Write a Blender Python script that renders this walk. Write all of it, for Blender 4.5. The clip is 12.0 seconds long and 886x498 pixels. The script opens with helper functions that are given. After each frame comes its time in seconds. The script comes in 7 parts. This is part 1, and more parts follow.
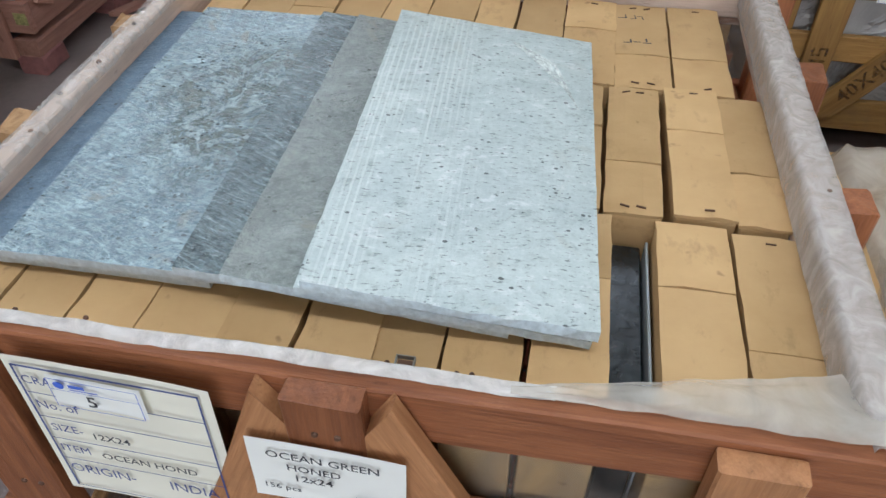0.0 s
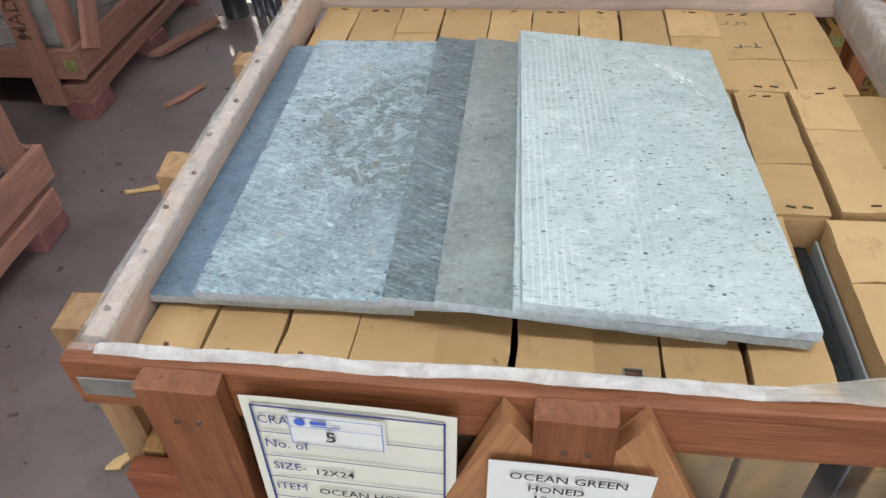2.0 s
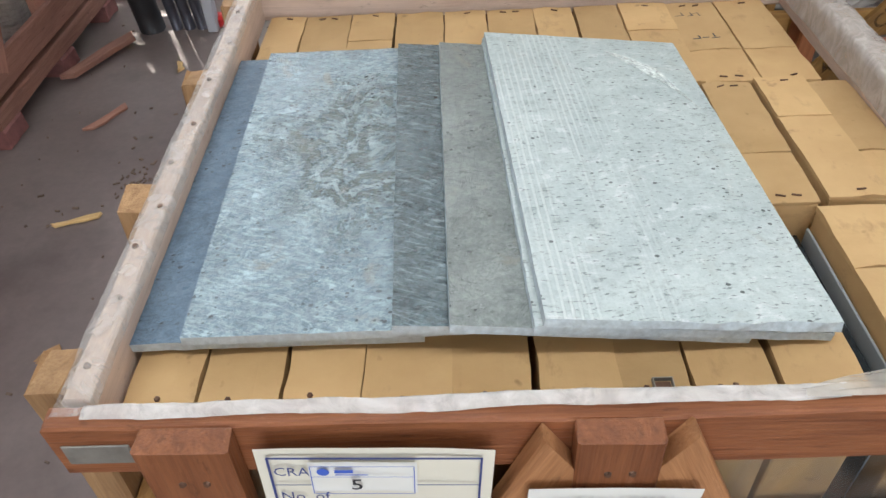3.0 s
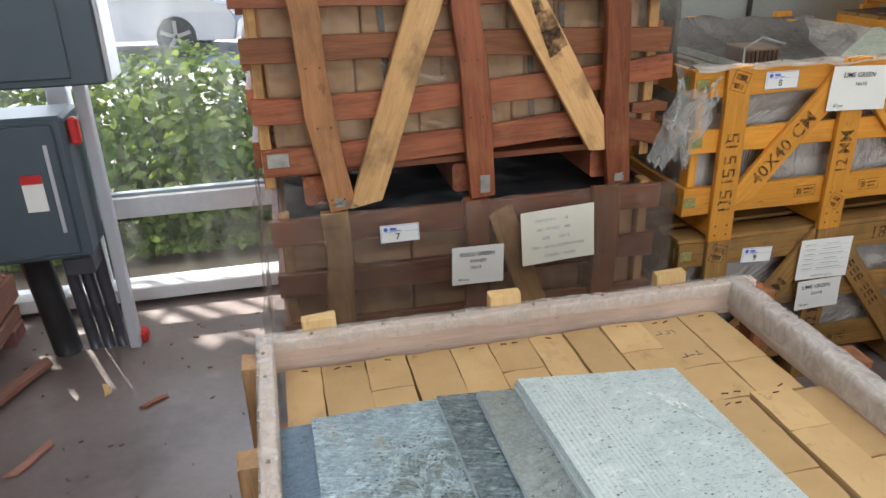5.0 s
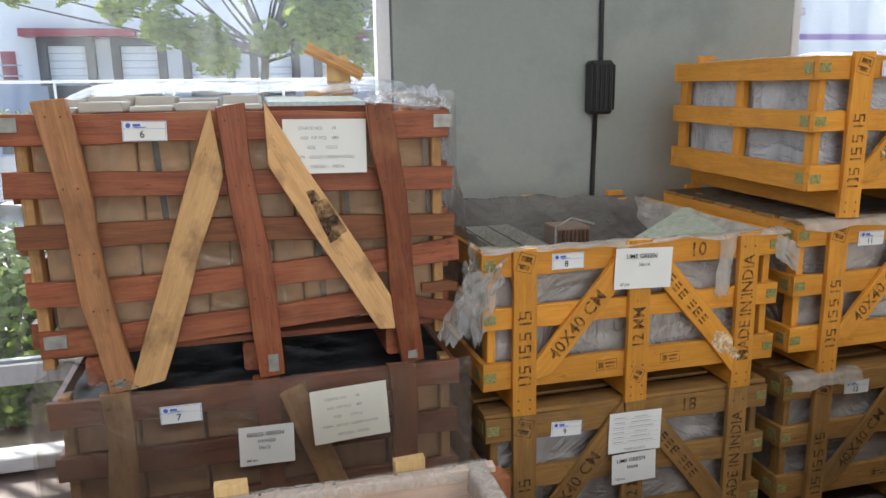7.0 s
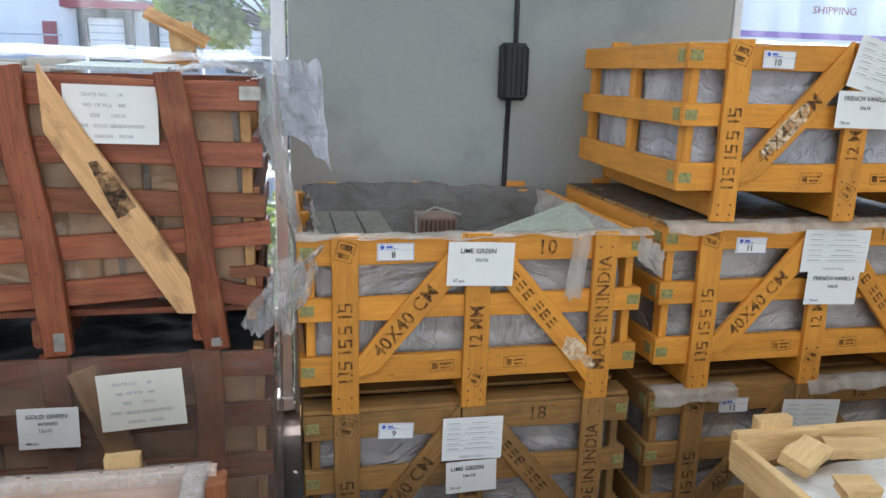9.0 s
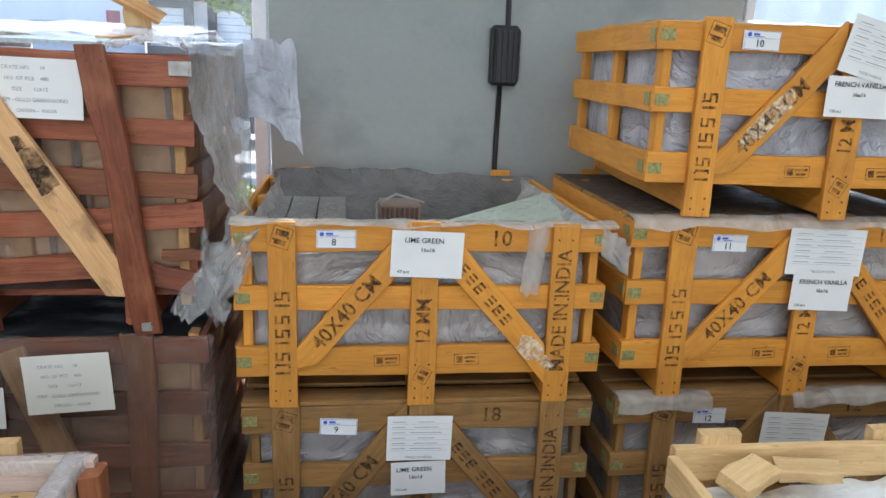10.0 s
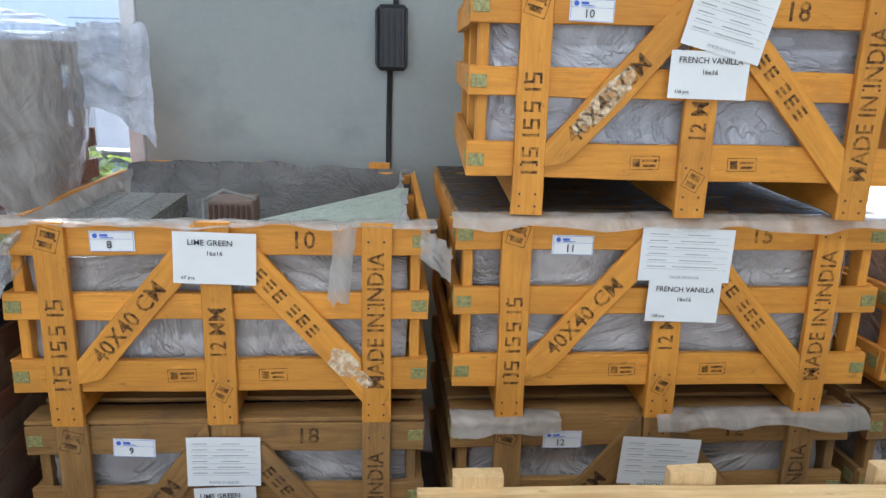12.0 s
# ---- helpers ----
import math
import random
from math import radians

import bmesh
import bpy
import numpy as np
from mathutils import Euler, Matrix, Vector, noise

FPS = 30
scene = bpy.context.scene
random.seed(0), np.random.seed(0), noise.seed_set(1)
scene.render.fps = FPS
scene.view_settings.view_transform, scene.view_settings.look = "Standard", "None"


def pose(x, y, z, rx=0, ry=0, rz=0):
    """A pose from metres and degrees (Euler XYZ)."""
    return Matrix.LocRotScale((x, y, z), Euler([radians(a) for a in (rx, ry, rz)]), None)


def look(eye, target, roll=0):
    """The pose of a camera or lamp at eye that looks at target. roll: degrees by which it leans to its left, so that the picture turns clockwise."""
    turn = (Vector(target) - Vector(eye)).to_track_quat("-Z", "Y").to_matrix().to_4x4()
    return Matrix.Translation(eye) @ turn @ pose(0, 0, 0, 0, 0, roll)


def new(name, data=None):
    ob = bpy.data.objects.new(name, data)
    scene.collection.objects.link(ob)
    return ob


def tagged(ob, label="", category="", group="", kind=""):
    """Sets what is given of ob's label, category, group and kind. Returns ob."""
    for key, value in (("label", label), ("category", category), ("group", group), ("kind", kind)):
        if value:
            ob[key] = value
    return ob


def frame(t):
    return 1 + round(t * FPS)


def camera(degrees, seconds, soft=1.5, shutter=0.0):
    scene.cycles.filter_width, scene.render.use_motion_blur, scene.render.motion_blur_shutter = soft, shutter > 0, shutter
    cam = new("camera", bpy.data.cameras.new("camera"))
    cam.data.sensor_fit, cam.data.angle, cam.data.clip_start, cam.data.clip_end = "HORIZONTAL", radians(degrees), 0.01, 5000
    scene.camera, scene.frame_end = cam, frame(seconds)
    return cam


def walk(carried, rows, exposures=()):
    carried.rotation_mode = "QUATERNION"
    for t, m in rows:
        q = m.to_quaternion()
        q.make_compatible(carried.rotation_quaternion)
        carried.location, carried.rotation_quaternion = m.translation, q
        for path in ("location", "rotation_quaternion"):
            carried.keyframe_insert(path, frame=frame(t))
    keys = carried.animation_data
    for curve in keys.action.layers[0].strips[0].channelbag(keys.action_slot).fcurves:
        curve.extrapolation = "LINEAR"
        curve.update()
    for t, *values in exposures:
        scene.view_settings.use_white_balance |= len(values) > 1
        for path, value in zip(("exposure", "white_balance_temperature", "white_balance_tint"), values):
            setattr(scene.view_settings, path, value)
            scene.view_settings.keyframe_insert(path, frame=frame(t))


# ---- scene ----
cam = camera(61.7, 12.0)
PATH = [
    (0, (0.412, 0.244, 1.286), (0.15, 1.683, -0.078), -0.1),
    (0.5, (0.375, 0.272, 1.282), (0.004, 1.7, -0.069), -1.1),
    (1, (0.313, 0.26, 1.285), (-0.066, 1.698, -0.052), -1.9),
    (1.5, (0.244, 0.231, 1.297), (-0.089, 1.689, -0.031), -2.9),
    (2, (0.188, 0.205, 1.297), (-0.056, 1.679, -0.031), -3.4),
    (2.5, (0.161, 0.2, 1.287), (0.021, 1.686, -0.045), -3.3),
    (2.7, (0.143, 0.214, 1.283), (0.043, 1.7, -0.051), -3.1),
    (4.3, (-0.185, 0.337, 1.36), (0.043, 1.96, 0.214), -1.7),
    (4.5, (-0.208, 0.329, 1.387), (0.07, 2.009, 0.338), -1.6),
    (5, (-0.185, 0.322, 1.469), (0.193, 2.114, 0.666), -1.7),
    (5.5, (-0.104, 0.32, 1.519), (0.336, 2.182, 0.935), -1.5),
    (6, (0.021, 0.29, 1.546), (0.485, 2.182, 1.094), -1.7),
    (6.5, (0.139, 0.247, 1.548), (0.63, 2.141, 1.135), -1.4),
    (7, (0.283, 0.185, 1.546), (0.789, 2.074, 1.126), -0.9),
    (7.5, (0.469, 0.197, 1.54), (0.98, 2.082, 1.109), -0.3),
    (7.7, (0.555, 0.218, 1.532), (1.059, 2.105, 1.101), -0.1),
    (9.5, (1.051, 0.181, 1.508), (1.403, 2.094, 1.043), 2.0),
    (10, (1.223, 0.251, 1.489), (1.495, 2.175, 1.014), 2.2),
    (10.5, (1.343, 0.238, 1.483), (1.502, 2.171, 0.998), 1.9),
    (11, (1.472, 0.238, 1.482), (1.55, 2.174, 0.987), 1.4),
    (11.5, (1.643, 0.317, 1.496), (1.722, 2.253, 1.0), 1.3),
    (12, (1.853, 0.422, 1.477), (2.014, 2.352, 0.978), 1.4),
]
walk(cam, [(t, look(eye, target, roll)) for t, eye, target, roll in PATH], [(0.0, 1.28, 6100, 10), (1.0, 1.36, 6250, 10), (2.7, 1.42, 6450, 11), (4.3, 1.43, 6750, 13), (5.5, 1.20, 6350, 9), (6.5, 1.12, 6500, 11), (7.7, 1.16, 6200, 11), (9.5, 1.32, 5850, 10), (11.5, 1.36, 5750, 10), (12.0, 1.46, 5650, 10)])

# ---- world, sun, large lights ----
world = bpy.data.worlds.new("sky")
scene.world = world
world.use_nodes = True
SUN_TO = Vector((-0.328, 0.553, 0.766)).normalized()
sky = world.node_tree.nodes.new("ShaderNodeTexSky")
sky.sky_type, sky.sun_disc = "NISHITA", False
sky.sun_elevation = math.asin(SUN_TO.z)
sky.sun_rotation = math.atan2(SUN_TO.x, SUN_TO.y)
back = world.node_tree.nodes["Background"]
back.inputs["Strength"].default_value = 0.15
world.node_tree.links.new(sky.outputs[0], back.inputs["Color"])
sun = new("sun", bpy.data.lights.new("sun", "SUN"))
sun.data.energy, sun.data.angle, sun.data.color = 5.0, radians(0.5), (1.0, 0.95, 0.87)
sun.matrix_basis = look(SUN_TO * 30, (0, 0, 0))


def area(name, eye, target, w, h, watts, colour):
    lamp = new(name, bpy.data.lights.new(name, "AREA"))
    lamp.data.shape, lamp.data.size, lamp.data.size_y = "RECTANGLE", w, h
    lamp.data.energy, lamp.data.color = watts, colour
    lamp.matrix_basis = look(eye, target)
    return lamp


# loading_door_daylight: added lamp behind the camera for the crate fronts; its opening is unseen.
area("loading_door_daylight", (1.0, -4.9, 1.9), (1.0, 3.0, 1.2), 5.6, 3.0, 50, (1.0, 0.96, 0.92))
area("window_daylight_left", (-0.9, 3.60, 2.1), (-0.9, 0.0, 1.2), 3.6, 2.6, 46, (0.86, 0.93, 1.0))
area("window_daylight_right", (4.3, 3.60, 2.2), (4.3, 0.0, 1.2), 2.4, 2.4, 44, (0.86, 0.93, 1.0))
# Overhead fill added to lift the upward faces; its source is unseen.
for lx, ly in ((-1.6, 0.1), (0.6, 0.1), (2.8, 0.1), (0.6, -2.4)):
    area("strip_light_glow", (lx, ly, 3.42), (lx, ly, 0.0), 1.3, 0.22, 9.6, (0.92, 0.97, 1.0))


# ---- materials ----
def mat(name):
    m = bpy.data.materials.new(name)
    m.use_nodes = True
    return m, m.node_tree.nodes, m.node_tree.links, m.node_tree.nodes["Principled BSDF"]


def mapping(n, l, scale, coords="Object", shift=True):
    tc = n.new("ShaderNodeTexCoord")
    mp = n.new("ShaderNodeMapping")
    mp.inputs["Scale"].default_value = scale
    l.new(tc.outputs[coords], mp.inputs["Vector"])
    if shift:
        info = n.new("ShaderNodeObjectInfo")
        mul = n.new("ShaderNodeMath")
        mul.operation = "MULTIPLY"
        mul.inputs[1].default_value = 37.0
        l.new(info.outputs["Random"], mul.inputs[0])
        l.new(mul.outputs[0], mp.inputs["Location"])
    return mp.outputs[0]


def noise_tex(n, l, vec, scale, detail=4.0, rough=0.6, dist=0.0):
    t = n.new("ShaderNodeTexNoise")
    t.inputs["Scale"].default_value = scale
    t.inputs["Detail"].default_value = detail
    t.inputs["Roughness"].default_value = rough
    t.inputs["Distortion"].default_value = dist
    l.new(vec, t.inputs["Vector"])
    return t.outputs["Fac"]


def ramp(n, l, fac, stops):
    r = n.new("ShaderNodeValToRGB")
    while len(r.color_ramp.elements) < len(stops):
        r.color_ramp.elements.new(0.5)
    for e, (p, c) in zip(r.color_ramp.elements, stops):
        e.position, e.color = p, (*c, 1) if len(c) == 3 else c
    l.new(fac, r.inputs[0])
    return r.outputs[0]


def mix(n, l, fac, a, b, mode="MIX"):
    m = n.new("ShaderNodeMix")
    m.data_type, m.blend_type = "RGBA", mode
    for sock, v in ((m.inputs[0], fac), (m.inputs[6], a), (m.inputs[7], b)):
        if isinstance(v, (int, float)):
            sock.default_value = v
        elif isinstance(v, tuple):
            sock.default_value = (*v, 1)
        else:
            l.new(v, sock)
    return m.outputs[2]


def bump(n, l, bsdf, height, strength, dist=0.002):
    b = n.new("ShaderNodeBump")
    b.inputs["Strength"].default_value, b.inputs["Distance"].default_value = strength, dist
    l.new(height, b.inputs["Height"])
    l.new(b.outputs[0], bsdf.inputs["Normal"])


def wood(name, light, dark, stain, amount=0.5, rough=0.62, vary=0.25):
    m, n, l, p = mat(name)
    v = mapping(n, l, (1.4, 16, 16))
    grain = noise_tex(n, l, v, 3.0, 6, 0.65, 0.8)
    fine = noise_tex(n, l, mapping(n, l, (6, 150, 150)), 2.0, 3)
    blot = noise_tex(n, l, mapping(n, l, (4, 5, 5)), 1.7, 4)
    c = ramp(n, l, grain, [(0.34, dark), (0.62, light)])
    c = mix(n, l, 0.28, c, ramp(n, l, fine, [(0.30, tuple(x * 0.7 for x in dark)), (0.66, light)]))
    scuff = noise_tex(n, l, mapping(n, l, (9, 30, 30)), 2.0, 6, 0.7)
    c = mix(n, l, ramp(n, l, scuff, [(0.62, (0, 0, 0)), (0.72, (0.5, 0.5, 0.5))]), c, tuple(min(1, x * 1.25 + 0.03) for x in light))
    c = mix(n, l, ramp(n, l, scuff, [(0.30, (0.6, 0.6, 0.6)), (0.39, (0, 0, 0))]), c, tuple(x * 0.45 for x in dark))
    info = n.new("ShaderNodeObjectInfo")
    hv = n.new("ShaderNodeHueSaturation")
    mr = n.new("ShaderNodeMapRange")
    mr.inputs[3].default_value, mr.inputs[4].default_value = 1 - vary, 1 + vary
    l.new(info.outputs["Random"], mr.inputs[0])
    l.new(mr.outputs[0], hv.inputs["Value"])
    l.new(c, hv.inputs["Color"])
    st = ramp(n, l, blot, [(0.5, (0, 0, 0)), (0.75, (amount, amount, amount))])
    c = mix(n, l, st, hv.outputs[0], stain)
    l.new(c, p.inputs["Base Color"])
    p.inputs["Roughness"].default_value = rough
    p.inputs["Specular IOR Level"].default_value = 0.35
    bump(n, l, p, mix(n, l, 0.4, fine, scuff), 0.7, 0.003)
    return m


YELLOW = wood("yellow_crate_timber", (0.76, 0.335, 0.044), (0.62, 0.248, 0.028), (0.32, 0.125, 0.028), 0.40, vary=0.10)
# Dirty timber, with part of the low crates' shade mixed into the colour.
YELLOW_OLD_SHADED = wood("dusty_shaded_yellow_timber", (0.38, 0.205, 0.06), (0.24, 0.12, 0.035), (0.13, 0.09, 0.05), 0.7, 0.75, 0.15)
RED = wood("red_hardwood", (0.35, 0.105, 0.045), (0.16, 0.042, 0.018), (0.42, 0.19, 0.08), 0.45, 0.45, 0.35)
RED_LIGHT = wood("orange_hardwood", (0.32, 0.118, 0.048), (0.165, 0.053, 0.021), (0.21, 0.068, 0.028), 0.5, 0.52, 0.2)
PALE = wood("pale_softwood", (0.58, 0.325, 0.125), (0.40, 0.20, 0.07), (0.13, 0.06, 0.03), 0.85, 0.65, 0.2)
PALE_NEW = wood("fresh_softwood", (0.72, 0.50, 0.24), (0.58, 0.37, 0.15), (0.45, 0.24, 0.1), 0.4, 0.65, 0.12)
PALE_OLD = wood("weathered_softwood", (0.44, 0.26, 0.125), (0.27, 0.145, 0.065), (0.12, 0.07, 0.04), 0.7, 0.75, 0.2)
TAN = wood("weathered_tan_timber", (0.45, 0.215, 0.095), (0.30, 0.125, 0.05), (0.11, 0.055, 0.03), 0.6, 0.6, 0.15)
PALE_STAINED = wood("stained_pale_timber", (0.72, 0.43, 0.195), (0.57, 0.31, 0.12), (0.12, 0.055, 0.03), 0.95, 0.62, 0.15)
RIM_WOOD = wood("pinkish_grey_rim_timber", (0.60, 0.46, 0.37), (0.47, 0.345, 0.27), (0.34, 0.24, 0.19), 0.5, 0.6, 0.1)
PINKISH = wood("faded_pink_timber", (0.42, 0.21, 0.15), (0.28, 0.13, 0.09), (0.20, 0.10, 0.08), 0.5, 0.7, 0.2)


def cardboard(name, a, b):
    m, n, l, p = mat(name)
    big = noise_tex(n, l, mapping(n, l, (1, 1, 1)), 7.0, 5)
    small = noise_tex(n, l, mapping(n, l, (1, 1, 1)), 160.0, 3)
    c = ramp(n, l, big, [(0.3, b), (0.7, a)])
    scuff = noise_tex(n, l, mapping(n, l, (1, 0.5, 1)), 24.0, 6, 0.7)
    c = mix(n, l, ramp(n, l, scuff, [(0.28, (0.5, 0.5, 0.5)), (0.42, (0, 0, 0))]), c, tuple(x * 0.62 for x in b))
    spots = ramp(n, l, noise_tex(n, l, mapping(n, l, (1, 1, 1)), 38.0, 2), [(0.70, (0, 0, 0)), (0.78, (0.6, 0.6, 0.6))])
    c = mix(n, l, spots, c, (0.22, 0.13, 0.06))
    info = n.new("ShaderNodeObjectInfo")
    hv = n.new("ShaderNodeHueSaturation")
    mr = n.new("ShaderNodeMapRange")
    mr.inputs[3].default_value, mr.inputs[4].default_value = 0.86, 1.1
    l.new(info.outputs["Random"], mr.inputs[0])
    l.new(mr.outputs[0], hv.inputs["Value"])
    l.new(c, hv.inputs["Color"])
    l.new(hv.outputs[0], p.inputs["Base Color"])
    p.inputs["Roughness"].default_value = 0.78
    p.inputs["Specular IOR Level"].default_value = 0.25
    bump(n, l, p, mix(n, l, 0.8, small, big), 0.35, 0.003)
    return m


CARD = cardboard("tan_cardboard", (0.57, 0.375, 0.18), (0.46, 0.29, 0.13))
CARD_DIM = cardboard("brown_cardboard", (0.66, 0.395, 0.215), (0.54, 0.305, 0.155))


def plastic(name, tint, clear, rough=0.25, wrinkle=0.4, scale=10.0, fold=0.0):
    m, n, l, p = mat(name)
    vec = mapping(n, l, (1, 1, 0.55))
    w = noise_tex(n, l, vec, scale, 5, 0.55, 1.5)
    height = w
    if fold:
        f1 = noise_tex(n, l, mapping(n, l, (1, 1, 1.6)), 2.2, 5, 0.6, 2.2)
        crease = ramp(n, l, f1, [(0.40, (0, 0, 0)), (0.495, (1, 1, 1)), (0.52, (0.2, 0.2, 0.2)), (0.62, (0.7, 0.7, 0.7))])
        height = mix(n, l, fold, w, crease)
    p.inputs["Base Color"].default_value = (*tint, 1)
    if fold:
        dim = tuple(x * 0.62 for x in tint)
        l.new(ramp(n, l, noise_tex(n, l, vec, 3.0, 5, 0.65, 1.0), [(0.36, dim), (0.62, tint)]), p.inputs["Base Color"])
    p.inputs["Roughness"].default_value = rough
    bump(n, l, p, height, wrinkle, 0.03 if fold else 0.02)
    tr = n.new("ShaderNodeBsdfTransparent")
    tr.inputs[0].default_value = (0.96, 0.97, 0.97, 1)
    ms = n.new("ShaderNodeMixShader")
    mr = n.new("ShaderNodeMapRange")
    mr.inputs[1].default_value, mr.inputs[2].default_value = 0.35, 0.68
    mr.inputs[3].default_value, mr.inputs[4].default_value = min(1.0, clear + 0.12), max(0.0, clear - 0.15)
    if clear <= 0:
        mr.inputs[3].default_value = mr.inputs[4].default_value = 0.0
    l.new(w, mr.inputs[0])
    l.new(mr.outputs[0], ms.inputs[0])
    l.new(p.outputs[0], ms.inputs[1])
    l.new(tr.outputs[0], ms.inputs[2])
    l.new(ms.outputs[0], n["Material Output"].inputs["Surface"])
    return m


FILM = plastic("clear_plastic_film", (0.60, 0.58, 0.55), 0.68, 0.18)
FILM_DUSTY = plastic("dusty_plastic_film", (0.27, 0.235, 0.205), 0.78, 0.16, 0.6)
FILM_MILKY = plastic("milky_plastic_film", (0.62, 0.57, 0.50), 0.48, 0.2, 0.25, 9)
WRAP_WHITE = plastic("white_plastic_wrap", (0.76, 0.73, 0.69), 0.36, 0.22, 0.5, 24)
WRAP_GREY = plastic("grey_plastic_wrap", (0.54, 0.50, 0.46), 0.0, 0.22, 0.6, 8, 0.6)
# The grey wrap again, paler and bluer for daylight passing through.
WRAP_LIT = plastic("lit_pale_blue_wrap", (0.58, 0.58, 0.60), 0.0, 0.22, 0.6, 8, 0.6)


def plain(name, colour, rough=0.6, metal=0.0, var=0.12, scale=30.0, bumpy=0.15):
    m, n, l, p = mat(name)
    f = noise_tex(n, l, mapping(n, l, (1, 1, 1)), scale, 5)
    lo = tuple(c * (1 - var) for c in colour)
    hi = tuple(min(1, c * (1 + var)) for c in colour)
    l.new(ramp(n, l, f, [(0.3, lo), (0.7, hi)]), p.inputs["Base Color"])
    p.inputs["Roughness"].default_value, p.inputs["Metallic"].default_value = rough, metal
    if bumpy:
        bump(n, l, p, f, bumpy, 0.002)
    return m


PAPER = plain("white_paper", (0.80, 0.79, 0.74), 0.7, var=0.03, scale=9)
PAPER_CREAM = plain("cream_paper", (0.78, 0.74, 0.62), 0.7, var=0.04, scale=9)
PACKET = plain("greyish_packet_paper", (0.50, 0.46, 0.40), 0.6, var=0.12, scale=14)
INK = plain("black_ink", (0.03, 0.03, 0.035), 0.6, var=0.1, bumpy=0)
INK_NAVY = plain("navy_print", (0.05, 0.07, 0.22), 0.6, var=0.1, bumpy=0)
INK_BLUE = plain("blue_print", (0.06, 0.13, 0.55), 0.6, var=0.1, bumpy=0)
INK_GREY = plain("grey_print", (0.30, 0.30, 0.31), 0.7, var=0.1, bumpy=0)


def worn_paint(name, colour, cover):
    m, n, l, p = mat(name)
    p.inputs["Base Color"].default_value = (*colour, 1)
    p.inputs["Roughness"].default_value = 0.8
    tr = n.new("ShaderNodeBsdfTransparent")
    ms = n.new("ShaderNodeMixShader")
    f = noise_tex(n, l, mapping(n, l, (1, 1, 1)), 55.0, 5, 0.7)
    l.new(ramp(n, l, f, [(0.36, (0.85,) * 3), (0.62, (1 - cover,) * 3)]), ms.inputs[0])
    l.new(p.outputs[0], ms.inputs[1])
    l.new(tr.outputs[0], ms.inputs[2])
    l.new(ms.outputs[0], n["Material Output"].inputs["Surface"])
    return m


RIM_FILM = plastic("thin_rim_film", (0.74, 0.68, 0.63), 0.70, 0.22, 0.35, 34)
RIM_FILM_GREY = plastic("greyish_rim_film", (0.60, 0.56, 0.53), 0.45, 0.25, 0.4, 30)
WRAP_BROWN = plastic("brown_dusty_wrap", (0.30, 0.225, 0.18), 0.64, 0.17, 0.7, 7, 0.5)
SHEET_MILKY = plastic("milky_torn_sheet", (0.64, 0.60, 0.55), 0.42, 0.2, 0.4, 9, 0.4)
SHEET_WHITE = plastic("white_blue_sheet", (0.74, 0.77, 0.84), 0.12, 0.22, 0.5, 9, 0.5)
LINER_DULL = plastic("dull_crate_liner", (0.50, 0.46, 0.41), 0.10, 0.42, 0.5, 12, 0.5)


STENCIL = worn_paint("worn_dark_stencil_paint", (0.07, 0.035, 0.012), 0.9)
STEEL = plain("dull_zinc_steel", (0.34, 0.325, 0.29), 0.5, 0.7, 0.25)
BRASSY = plain("olive_zinc_bracket", (0.30, 0.275, 0.10), 0.5, 0.2, 0.45, 120)
RUST = plain("rusty_staple", (0.13, 0.07, 0.045), 0.7, 0.4, 0.3)
BLACK = plain("black_rubber", (0.02, 0.02, 0.022), 0.5)
PANEL_GREY = plain("slate_grey_enamel", (0.075, 0.10, 0.12), 0.42, 0.0, 0.06, 8)
# For pale steel parts, and for the cabinet side painted as window-lit.
PANEL_EDGE = plain("pale_grey_enamel", (0.50, 0.51, 0.55), 0.4, 0.0, 0.05, 8)
CONDUIT = plain("dark_steel_conduit", (0.10, 0.10, 0.12), 0.4, 0.6)
RED_PAINT = plain("red_plastic", (0.55, 0.03, 0.03), 0.4)
FRAME = plain("white_aluminium_frame", (0.72, 0.74, 0.76), 0.35, 0.0, 0.05)
FRAME_GREY = plain("grey_aluminium_frame", (0.38, 0.42, 0.44), 0.35, 0.3, 0.05)
# Sawn edges are paler anyway; window light on them is painted in as well.
SLATE_LIT_EDGE = plain("slate_lit_sawn_edge", (0.47, 0.54, 0.57), 0.6, 0, 0.2, 120, 0.4)
BLACK_STONE = plain("black_slate", (0.014, 0.018, 0.02), 0.25, 0, 0.6, 40, 0.6)
STRAP = plain("dark_packing_strap", (0.045, 0.05, 0.055), 0.35)


